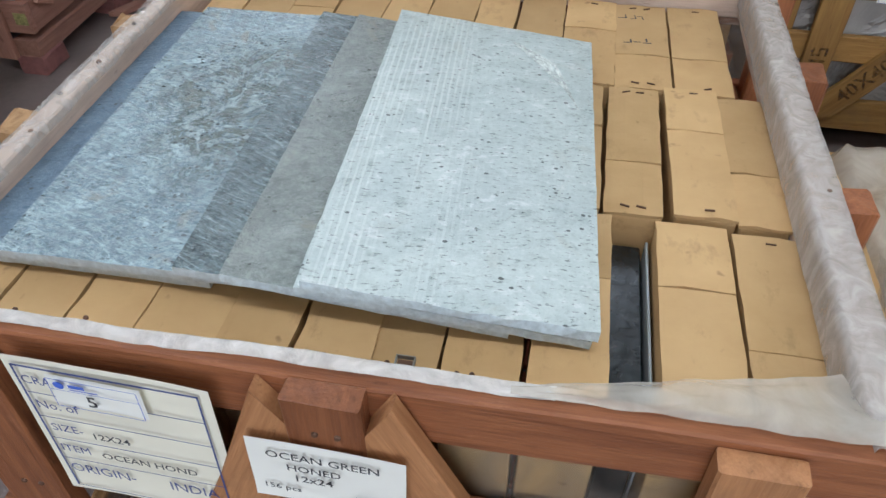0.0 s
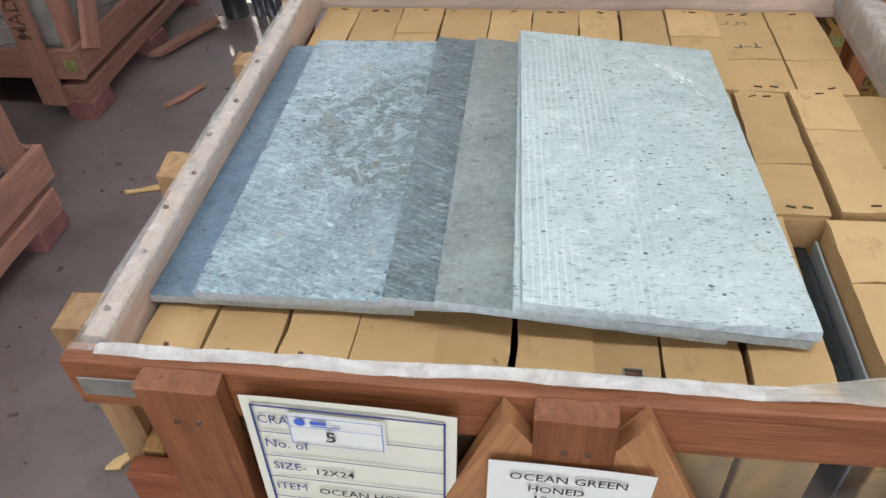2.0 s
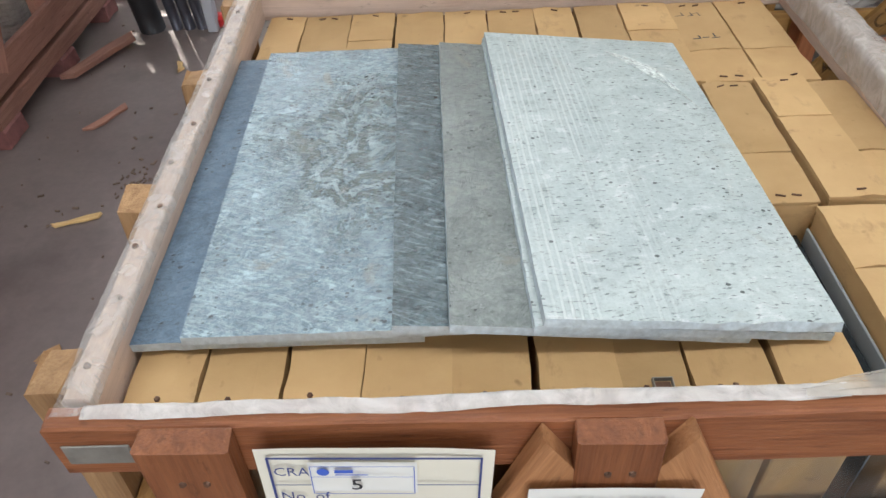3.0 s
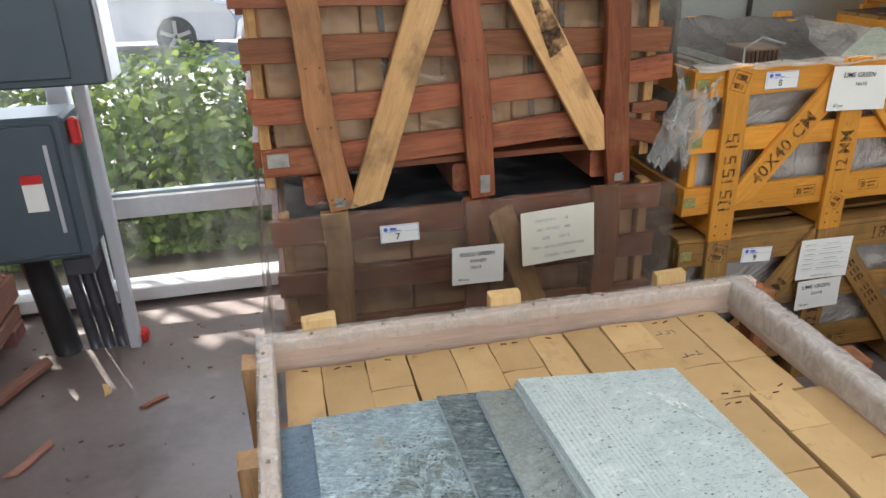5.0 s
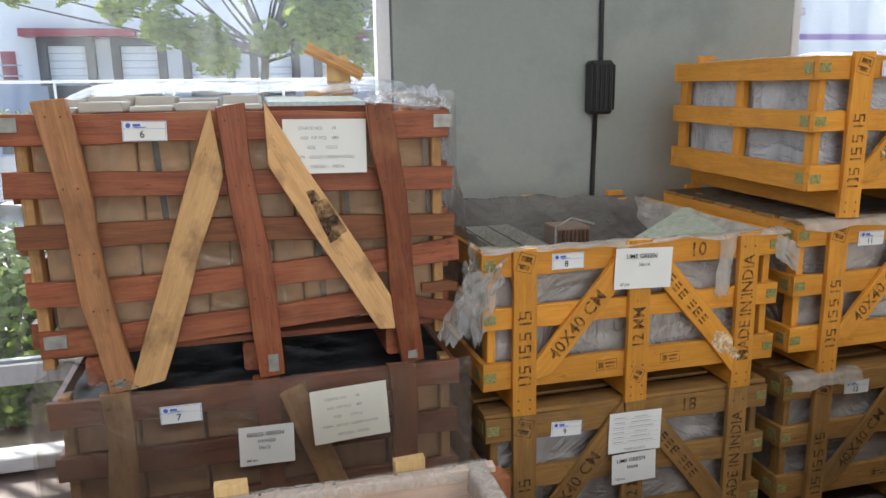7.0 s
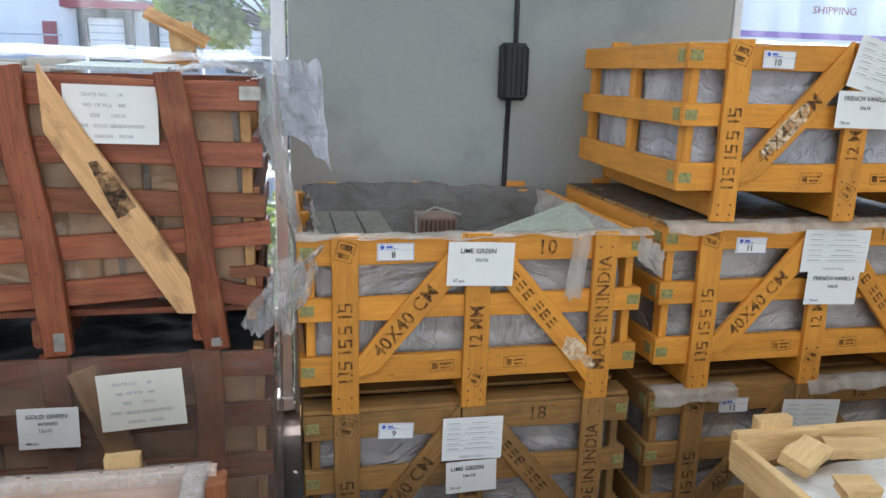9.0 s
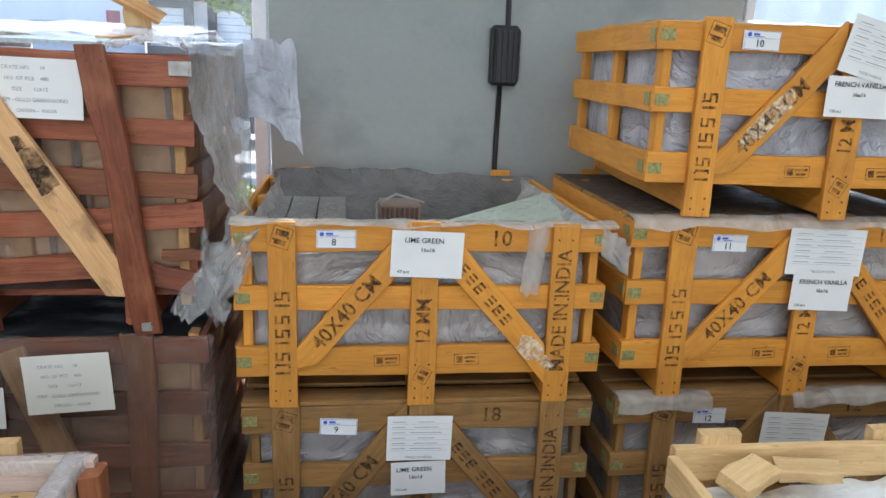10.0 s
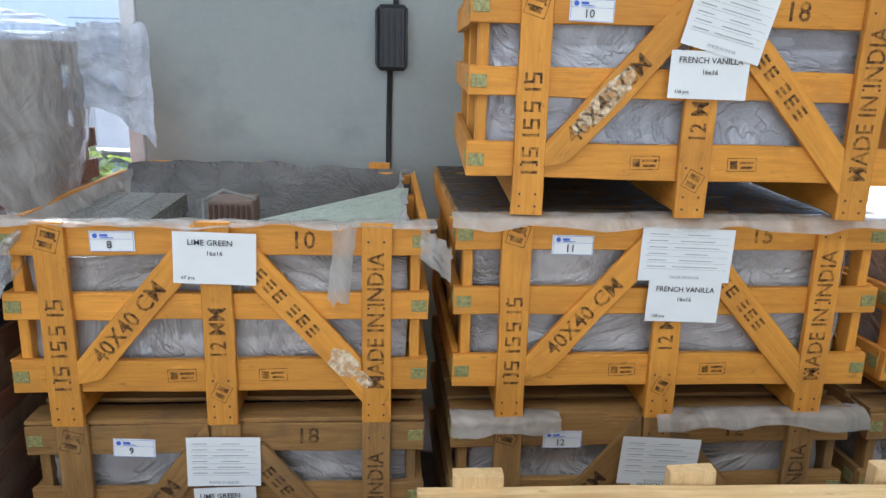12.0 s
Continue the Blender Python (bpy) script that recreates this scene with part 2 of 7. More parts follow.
def slate(name, lo, hi, rough, kind="plain", pits=0.5, brown=0.0, scale=5.0, fine=0.6, glint=0.38):
    """Honed slate: mottled body, fine speckle, open pits, and by kind a swirl, drawn-out fibres or saw lines."""
    m, n, l, p = mat(name)
    v = mapping(n, l, (1, 1, 1), shift=False)
    deep = tuple(x * 0.32 for x in lo)
    bright = tuple(min(0.8, x * 1.45 + 0.04) for x in hi)

    def turned(angle, sx, sy, wobble=0.0):
        src = v
        if wobble:
            wn = n.new("ShaderNodeTexNoise")
            wn.inputs["Scale"].default_value, wn.inputs["Detail"].default_value = 6.0, 3.0
            l.new(v, wn.inputs["Vector"])
            off = n.new("ShaderNodeVectorMath")
            off.operation = "MULTIPLY_ADD"
            off.inputs[1].default_value = (wobble, wobble, 0.0)
            l.new(wn.outputs["Color"], off.inputs[0])
            l.new(v, off.inputs[2])
            src = off.outputs[0]
        st = n.new("ShaderNodeMapping")
        st.vector_type = "TEXTURE"
        st.inputs["Rotation"].default_value = (0, 0, angle)
        st.inputs["Scale"].default_value = (1 / sx, 1 / sy, 1)
        l.new(src, st.inputs[0])
        return st.outputs[0]

    big = noise_tex(n, l, v, scale, 6, 0.62, 1.5)
    speck = noise_tex(n, l, v, 120.0, 6, 0.78)
    mid = noise_tex(n, l, turned(0.25, 1, 1.7, 0.1), 34.0, 6, 0.75)
    c = ramp(n, l, big, [(0.34, lo), (0.64, hi)])
    c = mix(n, l, fine, c, ramp(n, l, speck, [(0.38, deep), (0.47, lo), (0.54, hi), (0.63, bright)]))
    c = mix(n, l, ramp(n, l, mid, [(0.57, (0, 0, 0)), (0.63, (glint, glint, glint))]), c, bright)
    c = mix(n, l, ramp(n, l, mid, [(0.34, (0.55, 0.55, 0.55)), (0.43, (0, 0, 0))]), c, tuple(x * 0.55 for x in lo))
    height = mix(n, l, 0.5, speck, mid)
    if kind == "swirl":
        ln = n.new("ShaderNodeVectorMath")
        ln.operation = "LENGTH"
        sp = n.new("ShaderNodeMapping")
        sp.inputs["Location"].default_value = (-0.150, -0.115, 0)
        l.new(turned(0.0, 1.25, 1, 0.16), sp.inputs[0])
        l.new(sp.outputs[0], ln.inputs[0])
        zone = n.new("ShaderNodeMapRange")
        zone.inputs[1].default_value, zone.inputs[2].default_value = 0.23, 0.13
        l.new(ln.outputs["Value"], zone.inputs[0])
        w = n.new("ShaderNodeTexWave")
        w.wave_type, w.rings_direction = "RINGS", "Z"
        w.inputs["Scale"].default_value, w.inputs["Distortion"].default_value = 7.0, 12.0
        w.inputs["Detail"].default_value, w.inputs["Detail Scale"].default_value = 8.0, 3.2
        w.inputs["Detail Roughness"].default_value = 0.75
        l.new(sp.outputs[0], w.inputs["Vector"])
        patch = mix(n, l, 1.0, ramp(n, l, noise_tex(n, l, v, 13.0, 4, 0.65, 1.0), [(0.32, (0, 0, 0)), (0.46, (1, 1, 1))]), zone.outputs[0], "MULTIPLY")
        groove = mix(n, l, 1.0, ramp(n, l, w.outputs["Fac"], [(0.25, (0.8, 0.8, 0.8)), (0.55, (0, 0, 0))]), patch, "MULTIPLY")
        crest = mix(n, l, 1.0, ramp(n, l, w.outputs["Fac"], [(0.72, (0, 0, 0)), (0.92, (0.4, 0.4, 0.4))]), patch, "MULTIPLY")
        c = mix(n, l, groove, c, (0.115, 0.135, 0.115))
        c = mix(n, l, crest, c, (0.50, 0.58, 0.56))
        height = mix(n, l, 0.3, height, mix(n, l, patch, (0.5, 0.5, 0.5), w.outputs["Fac"]))
    if kind in ("fibre", "swirl"):
        fib = noise_tex(n, l, turned(-0.35, 34, 190, 0.035), 1.0, 4, 0.6)
        k = 0.7 if kind == "fibre" else 0.34
        c = mix(n, l, ramp(n, l, fib, [(0.55, (0, 0, 0)), (0.64, (k, k, k))]), c, tuple(min(0.8, x * 1.3 + 0.05) for x in bright))
        c = mix(n, l, ramp(n, l, fib, [(0.34, (k, k, k)), (0.43, (0, 0, 0))]), c, deep)
        height = mix(n, l, 0.5 if kind == "fibre" else 0.25, height, fib)
    if kind in ("plain", "fibre"):
        vein = noise_tex(n, l, turned(0.5, 2.0, 5.0, 0.1), 3.4, 8, 0.7, 1.0)
        c = mix(n, l, ramp(n, l, vein, [(0.490, (0, 0, 0)), (0.5, (0.6, 0.6, 0.6)), (0.510, (0, 0, 0))]), c, deep)
    if brown:
        b = noise_tex(n, l, v, 14.0, 4, 0.6, 1.0)
        c = mix(n, l, ramp(n, l, b, [(0.60, (0, 0, 0)), (0.70, (brown, brown, brown))]), c, (0.33, 0.28, 0.19))
    if kind == "ribs":
        sep = n.new("ShaderNodeSeparateXYZ")
        l.new(v, sep.inputs[0])
        w = n.new("ShaderNodeTexWave")
        w.bands_direction = "X"
        w.inputs["Scale"].default_value, w.inputs["Distortion"].default_value = 36.0, 0.5
        w.inputs["Detail"].default_value = 1.0
        l.new(turned(0.012, 1, 1), w.inputs["Vector"])
        mask = ramp(n, l, noise_tex(n, l, mapping(n, l, (18, 2.4, 1), shift=False), 1.0, 3), [(0.44, (0, 0, 0)), (0.56, (1, 1, 1))])
        side = n.new("ShaderNodeMapRange")
        side.inputs[1].default_value, side.inputs[2].default_value = 0.01, -0.06
        side.inputs[3].default_value, side.inputs[4].default_value = 0.08, 1.0
        l.new(sep.outputs["X"], side.inputs[0])
        lines = mix(n, l, 1.0, ramp(n, l, w.outputs["Fac"], [(0.6, (0, 0, 0)), (0.85, (0.5, 0.5, 0.5))]), mask, "MULTIPLY")
        lines = mix(n, l, 1.0, lines, side.outputs[0], "MULTIPLY")
        dash = noise_tex(n, l, turned(0.15, 85, 260, 0.02), 1.0, 3, 0.6)
        c = mix(n, l, ramp(n, l, dash, [(0.345, (0.85, 0.85, 0.85)), (0.405, (0, 0, 0))]), c, deep)
        c = mix(n, l, lines, c, (0.70, 0.75, 0.72))
        height = mix(n, l, 0.35, mix(n, l, 0.4, height, dash), lines)
    if pits:
        pit = n.new("ShaderNodeTexVoronoi")
        pit.inputs["Scale"].default_value = 125.0
        l.new(turned(0.2, 1, 1.35, 0.02), pit.inputs["Vector"])
        rs = n.new("ShaderNodeSeparateColor")
        l.new(pit.outputs["Color"], rs.inputs[0])
        keep = ramp(n, l, rs.outputs[0], [(0.93 - pits, (0, 0, 0)), (1.0, (1, 1, 1))])
        size = n.new("ShaderNodeMath")
        size.operation = "MULTIPLY_ADD"
        size.inputs[1].default_value, size.inputs[2].default_value = 0.36, 0.03
        l.new(keep, size.inputs[0])
        less = n.new("ShaderNodeMath")
        less.operation = "LESS_THAN"
        l.new(pit.outputs["Distance"], less.inputs[0])
        l.new(size.outputs[0], less.inputs[1])
        clump = ramp(n, l, noise_tex(n, l, v, 8.0, 3), [(0.40, (0.15, 0.15, 0.15)), (0.52, (0.9, 0.9, 0.9))])
        dots = mix(n, l, 1.0, less.outputs[0], clump, "MULTIPLY")
        c = mix(n, l, dots, c, tuple(x * 0.12 for x in lo))
        height = mix(n, l, dots, height, (0.0, 0.0, 0.0))
    l.new(c, p.inputs["Base Color"])
    l.new(ramp(n, l, mid, [(0.35, (rough + 0.15,) * 3), (0.65, (rough - 0.08,) * 3)]), p.inputs["Roughness"])
    p.inputs["Specular IOR Level"].default_value = 0.75 if rough < 0.5 else 0.3
    bump(n, l, p, height, 0.8, 0.006)
    return m


SLATE_BLUE = slate("blue_slate", (0.065, 0.115, 0.17), (0.125, 0.195, 0.265), 0.34, pits=0.25, fine=0.35)
SLATE_SWIRL = slate("swirled_green_slate", (0.115, 0.17, 0.205), (0.28, 0.37, 0.40), 0.24, "swirl", pits=0.6, brown=0.4, scale=3.0, fine=0.40, glint=0.8)
SLATE_DARK = slate("dark_slate", (0.042, 0.066, 0.070), (0.120, 0.165, 0.175), 0.24, "fibre", pits=0.1, fine=0.5, glint=0.6)
SLATE_OLIVE = slate("olive_slate", (0.155, 0.18, 0.168), (0.29, 0.32, 0.30), 0.30, pits=0.12, brown=0.35, scale=3.0, fine=0.3, glint=0.55)
SLATE_PALE = slate("pale_green_slate", (0.39, 0.46, 0.455), (0.52, 0.59, 0.57), 0.42, "ribs", pits=0.03, brown=0.14, scale=4.0, fine=0.16)
SLATE_LIME = slate("lime_green_slate", (0.40, 0.45, 0.36), (0.50, 0.545, 0.44), 0.55, pits=0.0, scale=2.5, fine=0.15)
SLATE_GREY = slate("grey_green_slate", (0.15, 0.14, 0.115), (0.26, 0.245, 0.205), 0.65, pits=0.1, scale=8)


def concrete(name, a, b, stain, rough, scale):
    m, n, l, p = mat(name)
    v = mapping(n, l, (1, 1, 1), shift=False)
    big = noise_tex(n, l, v, scale, 8, 0.62, 0.4)
    small = noise_tex(n, l, v, 45.0, 4)
    blot = noise_tex(n, l, v, 2.6, 6, 0.6)
    c = ramp(n, l, big, [(0.32, a), (0.68, b)])
    c = mix(n, l, 0.2, c, ramp(n, l, small, [(0.35, a), (0.65, b)]))
    c = mix(n, l, ramp(n, l, blot, [(0.54, (0, 0, 0)), (0.68, (0.55, 0.55, 0.55))]), c, stain)
    l.new(c, p.inputs["Base Color"])
    l.new(ramp(n, l, big, [(0.3, (rough - 0.1,) * 3), (0.7, (rough + 0.1,) * 3)]), p.inputs["Roughness"])
    bump(n, l, p, mix(n, l, 0.5, small, big), 0.25, 0.004)
    return m


FLOOR = concrete("worn_concrete_floor", (0.135, 0.104, 0.094), (0.228, 0.182, 0.168), (0.080, 0.060, 0.054), 0.42, 1.8)
WALL = concrete("grey_concrete_wall", (0.285, 0.325, 0.315), (0.385, 0.405, 0.375), (0.235, 0.265, 0.258), 0.75, 1.1)
CEIL = plain("white_ceiling_paint", (0.72, 0.72, 0.70), 0.8, 0, 0.04, 3)
YARD = concrete("pale_concrete_yard", (0.42, 0.42, 0.42), (0.52, 0.52, 0.51), (0.36, 0.36, 0.36), 0.85, 0.4)
PAVING = concrete("pale_paving", (0.50, 0.49, 0.46), (0.60, 0.59, 0.56), (0.44, 0.43, 0.4), 0.85, 0.6)
SOIL = concrete("planting_soil", (0.10, 0.075, 0.05), (0.17, 0.13, 0.09), (0.07, 0.05, 0.035), 0.9, 3)
FACADE = plain("white_facade_paint", (0.78, 0.78, 0.78), 0.7, 0, 0.03, 0.6, 0)
FACADE_LOW = plain("blue_grey_plinth_paint", (0.42, 0.45, 0.52), 0.7, 0, 0.05, 0.6, 0)
CANOPY_RED = plain("maroon_metal", (0.30, 0.035, 0.055), 0.5, 0, 0.06, 2, 0)
BAND_PURPLE = plain("purple_band_paint", (0.30, 0.16, 0.42), 0.6, 0, 0.05, 2, 0)
DOCK_DARK = plain("dark_dock_rubber", (0.06, 0.06, 0.065), 0.8, 0, 0.1, 3)
CAR_SILVER = plain("silver_car_paint", (0.40, 0.41, 0.44), 0.25, 0.5, 0.02, 3, 0)
CAR_DARK = plain("dark_blue_car_paint", (0.05, 0.06, 0.09), 0.25, 0.2, 0.02, 3, 0)
CAR_GLASS = plain("dark_car_glass", (0.03, 0.035, 0.04), 0.08, 0, 0.02, 3, 0)


def glass(name):
    m, n, l, p = mat(name)
    n.remove(p)
    tr = n.new("ShaderNodeBsdfTransparent")
    gl = n.new("ShaderNodeBsdfGlossy")
    gl.inputs["Roughness"].default_value = 0.02
    fr = n.new("ShaderNodeFresnel")
    fr.inputs[0].default_value = 1.35
    ms = n.new("ShaderNodeMixShader")
    l.new(fr.outputs[0], ms.inputs[0])
    l.new(tr.outputs[0], ms.inputs[1])
    l.new(gl.outputs[0], ms.inputs[2])
    # Veil for the smears on the pane; it stands in for glare haze too.
    dirt_haze = n.new("ShaderNodeBsdfDiffuse")
    dirt_haze.inputs[0].default_value = (0.75, 0.75, 0.72, 1)
    tl = n.new("ShaderNodeBsdfTranslucent")
    tl.inputs[0].default_value = (0.75, 0.75, 0.72, 1)
    add = n.new("ShaderNodeMixShader")
    l.new(dirt_haze.outputs[0], add.inputs[1])
    l.new(tl.outputs[0], add.inputs[2])
    ms2 = n.new("ShaderNodeMixShader")
    sm = noise_tex(n, l, mapping(n, l, (6, 6, 0.8), shift=False), 1.3, 4, 0.6)
    l.new(ramp(n, l, sm, [(0.44, (0.01,) * 3), (0.74, (0.08,) * 3)]), ms2.inputs[0])
    l.new(ms.outputs[0], ms2.inputs[1])
    l.new(add.outputs[0], ms2.inputs[2])
    l.new(ms2.outputs[0], n["Material Output"].inputs["Surface"])
    return m


GLASS = glass("dusty_hazed_window_glass")


def leaf_mat(name, a, b):
    m, n, l, p = mat(name)
    geo = n.new("ShaderNodeNewGeometry")
    c = ramp(n, l, geo.outputs["Random Per Island"], [(0.1, a), (0.9, b)])
    l.new(c, p.inputs["Base Color"])
    p.inputs["Roughness"].default_value = 0.65
    p.inputs["Specular IOR Level"].default_value = 0.15
    tl = n.new("ShaderNodeBsdfTranslucent")
    l.new(mix(n, l, 0.5, c, (0.35, 0.45, 0.05)), tl.inputs[0])
    ms = n.new("ShaderNodeMixShader")
    ms.inputs[0].default_value = 0.5
    l.new(p.outputs[0], ms.inputs[1])
    l.new(tl.outputs[0], ms.inputs[2])
    l.new(ms.outputs[0], n["Material Output"].inputs["Surface"])
    return m


LEAF_HEDGE = leaf_mat("hedge_leaves", (0.06, 0.11, 0.025), (0.22, 0.30, 0.08))
LEAF_TREE = leaf_mat("maple_leaves", (0.11, 0.19, 0.05), (0.36, 0.44, 0.14))
BARK = plain("grey_bark", (0.10, 0.085, 0.07), 0.9, 0, 0.3, 12, 0.6)


# ---- helpers ----
rnd = random.Random(7)


def thing(name, loc, label, category, group="", kind=""):
    ob = new(name)
    ob.location = loc
    ob.empty_display_size = 0.05
    bpy.context.view_layer.update()
    return tagged(ob, label, category, group, kind)


def place(ob, parent, m):
    if parent is not None:
        ob.parent = parent
        ob.matrix_basis = parent.matrix_world.inverted() @ m
    else:
        ob.matrix_basis = m
    return ob


def mesh_of(name, verts, faces, material, smooth=False):
    me = bpy.data.meshes.new(name)
    me.from_pydata(verts, [], faces)
    me.materials.append(material)
    if smooth:
        me.polygons.foreach_set("use_smooth", [True] * len(me.polygons))
    me.update()
    return me


def part(name, me, parent, m=Matrix(), label=""):
    ob = new(name, me)
    place(ob, parent, m)
    if label:
        ob["label"] = label
    return ob


def bm_mesh(name, bm, material, smooth=False):
    me = bpy.data.meshes.new(name)
    bm.to_mesh(me)
    bm.free()
    me.materials.append(material)
    if smooth:
        me.polygons.foreach_set("use_smooth", [True] * len(me.polygons))
    return me


def box_bm(x0, y0, z0, x1, y1, z1, bevel=0.0, segs=1, bm=None):
    own = bm is None
    if own:
        bm = bmesh.new()
    r = bmesh.ops.create_cube(bm, size=1)
    c = Vector(((x0 + x1) / 2, (y0 + y1) / 2, (z0 + z1) / 2))
    bmesh.ops.transform(bm, matrix=Matrix.Translation(c) @ Matrix.Diagonal((x1 - x0, y1 - y0, z1 - z0, 1)), verts=r["verts"])
    if bevel:
        es = list({e for v in r["verts"] for e in v.link_edges})
        bmesh.ops.bevel(bm, geom=es, offset=bevel, segments=segs, affect="EDGES", profile=0.5)
    return bm


def block(name, x0, y0, z0, x1, y1, z1, material, parent=None, bevel=0.003, label=""):
    c = Vector(((x0 + x1) / 2, (y0 + y1) / 2, (z0 + z1) / 2))
    me = bm_mesh(name, box_bm(x0 - c.x, y0 - c.y, z0 - c.z, x1 - c.x, y1 - c.y, z1 - c.z, bevel), material)
    return part(name, me, parent, Matrix.Translation(c), label)


def frame_of(p0, p1, n):
    p0, p1, n = Vector(p0), Vector(p1), Vector(n)
    ex = (p1 - p0).normalized()
    ez = (n - ex * n.dot(ex)).normalized()
    ey = ez.cross(ex)
    return Matrix.Translation((p0 + p1) / 2) @ Matrix((ex, ey, ez)).transposed().to_4x4(), (p1 - p0).length


def board(name, p0, p1, w, th, n, material, parent, label="", rough=0.0015, bow=0.0, cut0=0.0, cut1=0.0, wave=0.0):
    """A sawn board from p0 to p1, w wide and th thick, whose face looks along n. cut: slant of the ends; bow: bend in its plane."""
    m, length = frame_of(p0, p1, n)
    segs = max(3, int(length / 0.12))
    ch = min(w, th) * 0.10
    verts, faces = [], []
    ph = rnd.random() * 6
    for i in range(segs + 1):
        f = i / segs
        x = (f - 0.5) * length
        off = bow * (1 - (2 * f - 1) ** 2) + wave * math.sin(f * 9 + ph) + rnd.uniform(-rough, rough)
        ww = w / 2 + rnd.uniform(-rough, rough)
        tt = th / 2
        slant = -cut0 * (1 - f) ** 8 + cut1 * f ** 8
        ring = [(-ww, -tt + ch), (-ww + ch, -tt), (ww - ch, -tt), (ww, -tt + ch), (ww, tt - ch), (ww - ch, tt), (-ww + ch, tt), (-ww, tt - ch)]
        for y, z in ring:
            jag = rnd.uniform(-rough, rough) * 1.5 if i in (0, segs) else 0
            verts.append((x + slant * y / w + jag, y + off, z))
    for i in range(segs):
        a, b = i * 8, (i + 1) * 8
        for k in range(8):
            j = (k + 1) % 8
            faces.append((a + k, b + k, b + j, a + j))
    faces.append(tuple(range(8)))
    faces.append(tuple(segs * 8 + k for k in reversed(range(8))))
    return part(name, mesh_of(name, verts, faces, material), parent, m, label)


def sheet(name, fn, nu, nv, material, parent=None, label="", smooth=True, thick=0.0):
    """A surface fn(u, v) in world places, as one mesh about its first corner."""
    o = Vector(fn(0.5, 0.5))
    verts = [tuple(Vector(fn(i / nu, j / nv)) - o) for j in range(nv + 1) for i in range(nu + 1)]
    faces = [(j * (nu + 1) + i, j * (nu + 1) + i + 1, (j + 1) * (nu + 1) + i + 1, (j + 1) * (nu + 1) + i) for j in range(nv) for i in range(nu)]
    ob = part(name, mesh_of(name, verts, faces, material, smooth), parent, Matrix.Translation(o), label)
    if thick:
        md = ob.modifiers.new("thickness", "SOLIDIFY")
        md.thickness = thick
    return ob


def wob(x, y, z, s=8.0, a=0.01):
    return a * noise.noise(Vector((x * s, y * s, z * s)))


TEXTS = {}


def text_mesh(text, size, material):
    key = (text, size, material.name)
    if key not in TEXTS:
        cu = bpy.data.curves.new("lettering", "FONT")
        cu.body, cu.size, cu.align_x, cu.align_y = text, size, "CENTER", "CENTER"
        cu.resolution_u = 2
        cu.offset = size * (0.012 if material is STENCIL else 0.008 if material is INK else 0.0)
        ob = bpy.data.objects.new("lettering", cu)
        scene.collection.objects.link(ob)
        bpy.context.view_layer.update()
        me = bpy.data.meshes.new_from_object(ob.evaluated_get(bpy.context.evaluated_depsgraph_get()))
        bpy.data.objects.remove(ob)
        me.materials.clear()
        me.materials.append(material)
        TEXTS[key] = me
    return TEXTS[key]


def lettering(text, size, centre, right, up, material, parent, squash=1.0, name="lettering"):
    r, u = Vector(right).normalized(), Vector(up).normalized()
    m = Matrix.Translation(centre) @ Matrix((r, u, r.cross(u))).transposed().to_4x4() @ Matrix.Diagonal((squash, 1, 1, 1))
    return tagged(part(name, text_mesh(text, size, material), parent, m), kind="stuff")


def bars(name, rects, centre, right, up, material, parent):
    """Flat printed bars (x, y, w, h) in the plane of right and up."""
    r, u = Vector(right).normalized(), Vector(up).normalized()
    verts, faces = [], []
    for x, y, w, h in rects:
        i = len(verts)
        verts += [(x - w / 2, y - h / 2, 0), (x + w / 2, y - h / 2, 0), (x + w / 2, y + h / 2, 0), (x - w / 2, y + h / 2, 0)]
        faces.append((i, i + 1, i + 2, i + 3))
    m = Matrix.Translation(centre) @ Matrix((r, u, r.cross(u))).transposed().to_4x4()
    ob = part(name, mesh_of(name, verts, faces, material), parent, m)
    return tagged(ob, kind="stuff")


def paper(name, cx, y, cz, w, h, turn, label, category, material=PAPER, curl=0.006, group="", seed=1):
    """A sheet that hangs on a front face looking along -y, curled a little; returns it and its print plane."""
    right = Vector((math.cos(turn), 0, math.sin(turn)))
    up = Vector((-math.sin(turn), 0, math.cos(turn)))
    o = Vector((cx, y, cz))
    ob = thing(name, o, label, category, group)

    def fn(u, v):
        d = curl * ((2 * u - 1) ** 2 * 0.6 + max(0, 0.35 - v) ** 2 * 5) + wob(u + seed, v, 0, 2.2, curl * 0.5)
        return o + right * ((u - 0.5) * w) + up * ((v - 0.5) * h) + Vector((0, -0.001 - abs(d), 0))
    sheet("sheet", fn, 8, 8, material, ob)
    return ob, o + Vector((0, -0.0045 - curl * 0.45, 0)), right, up


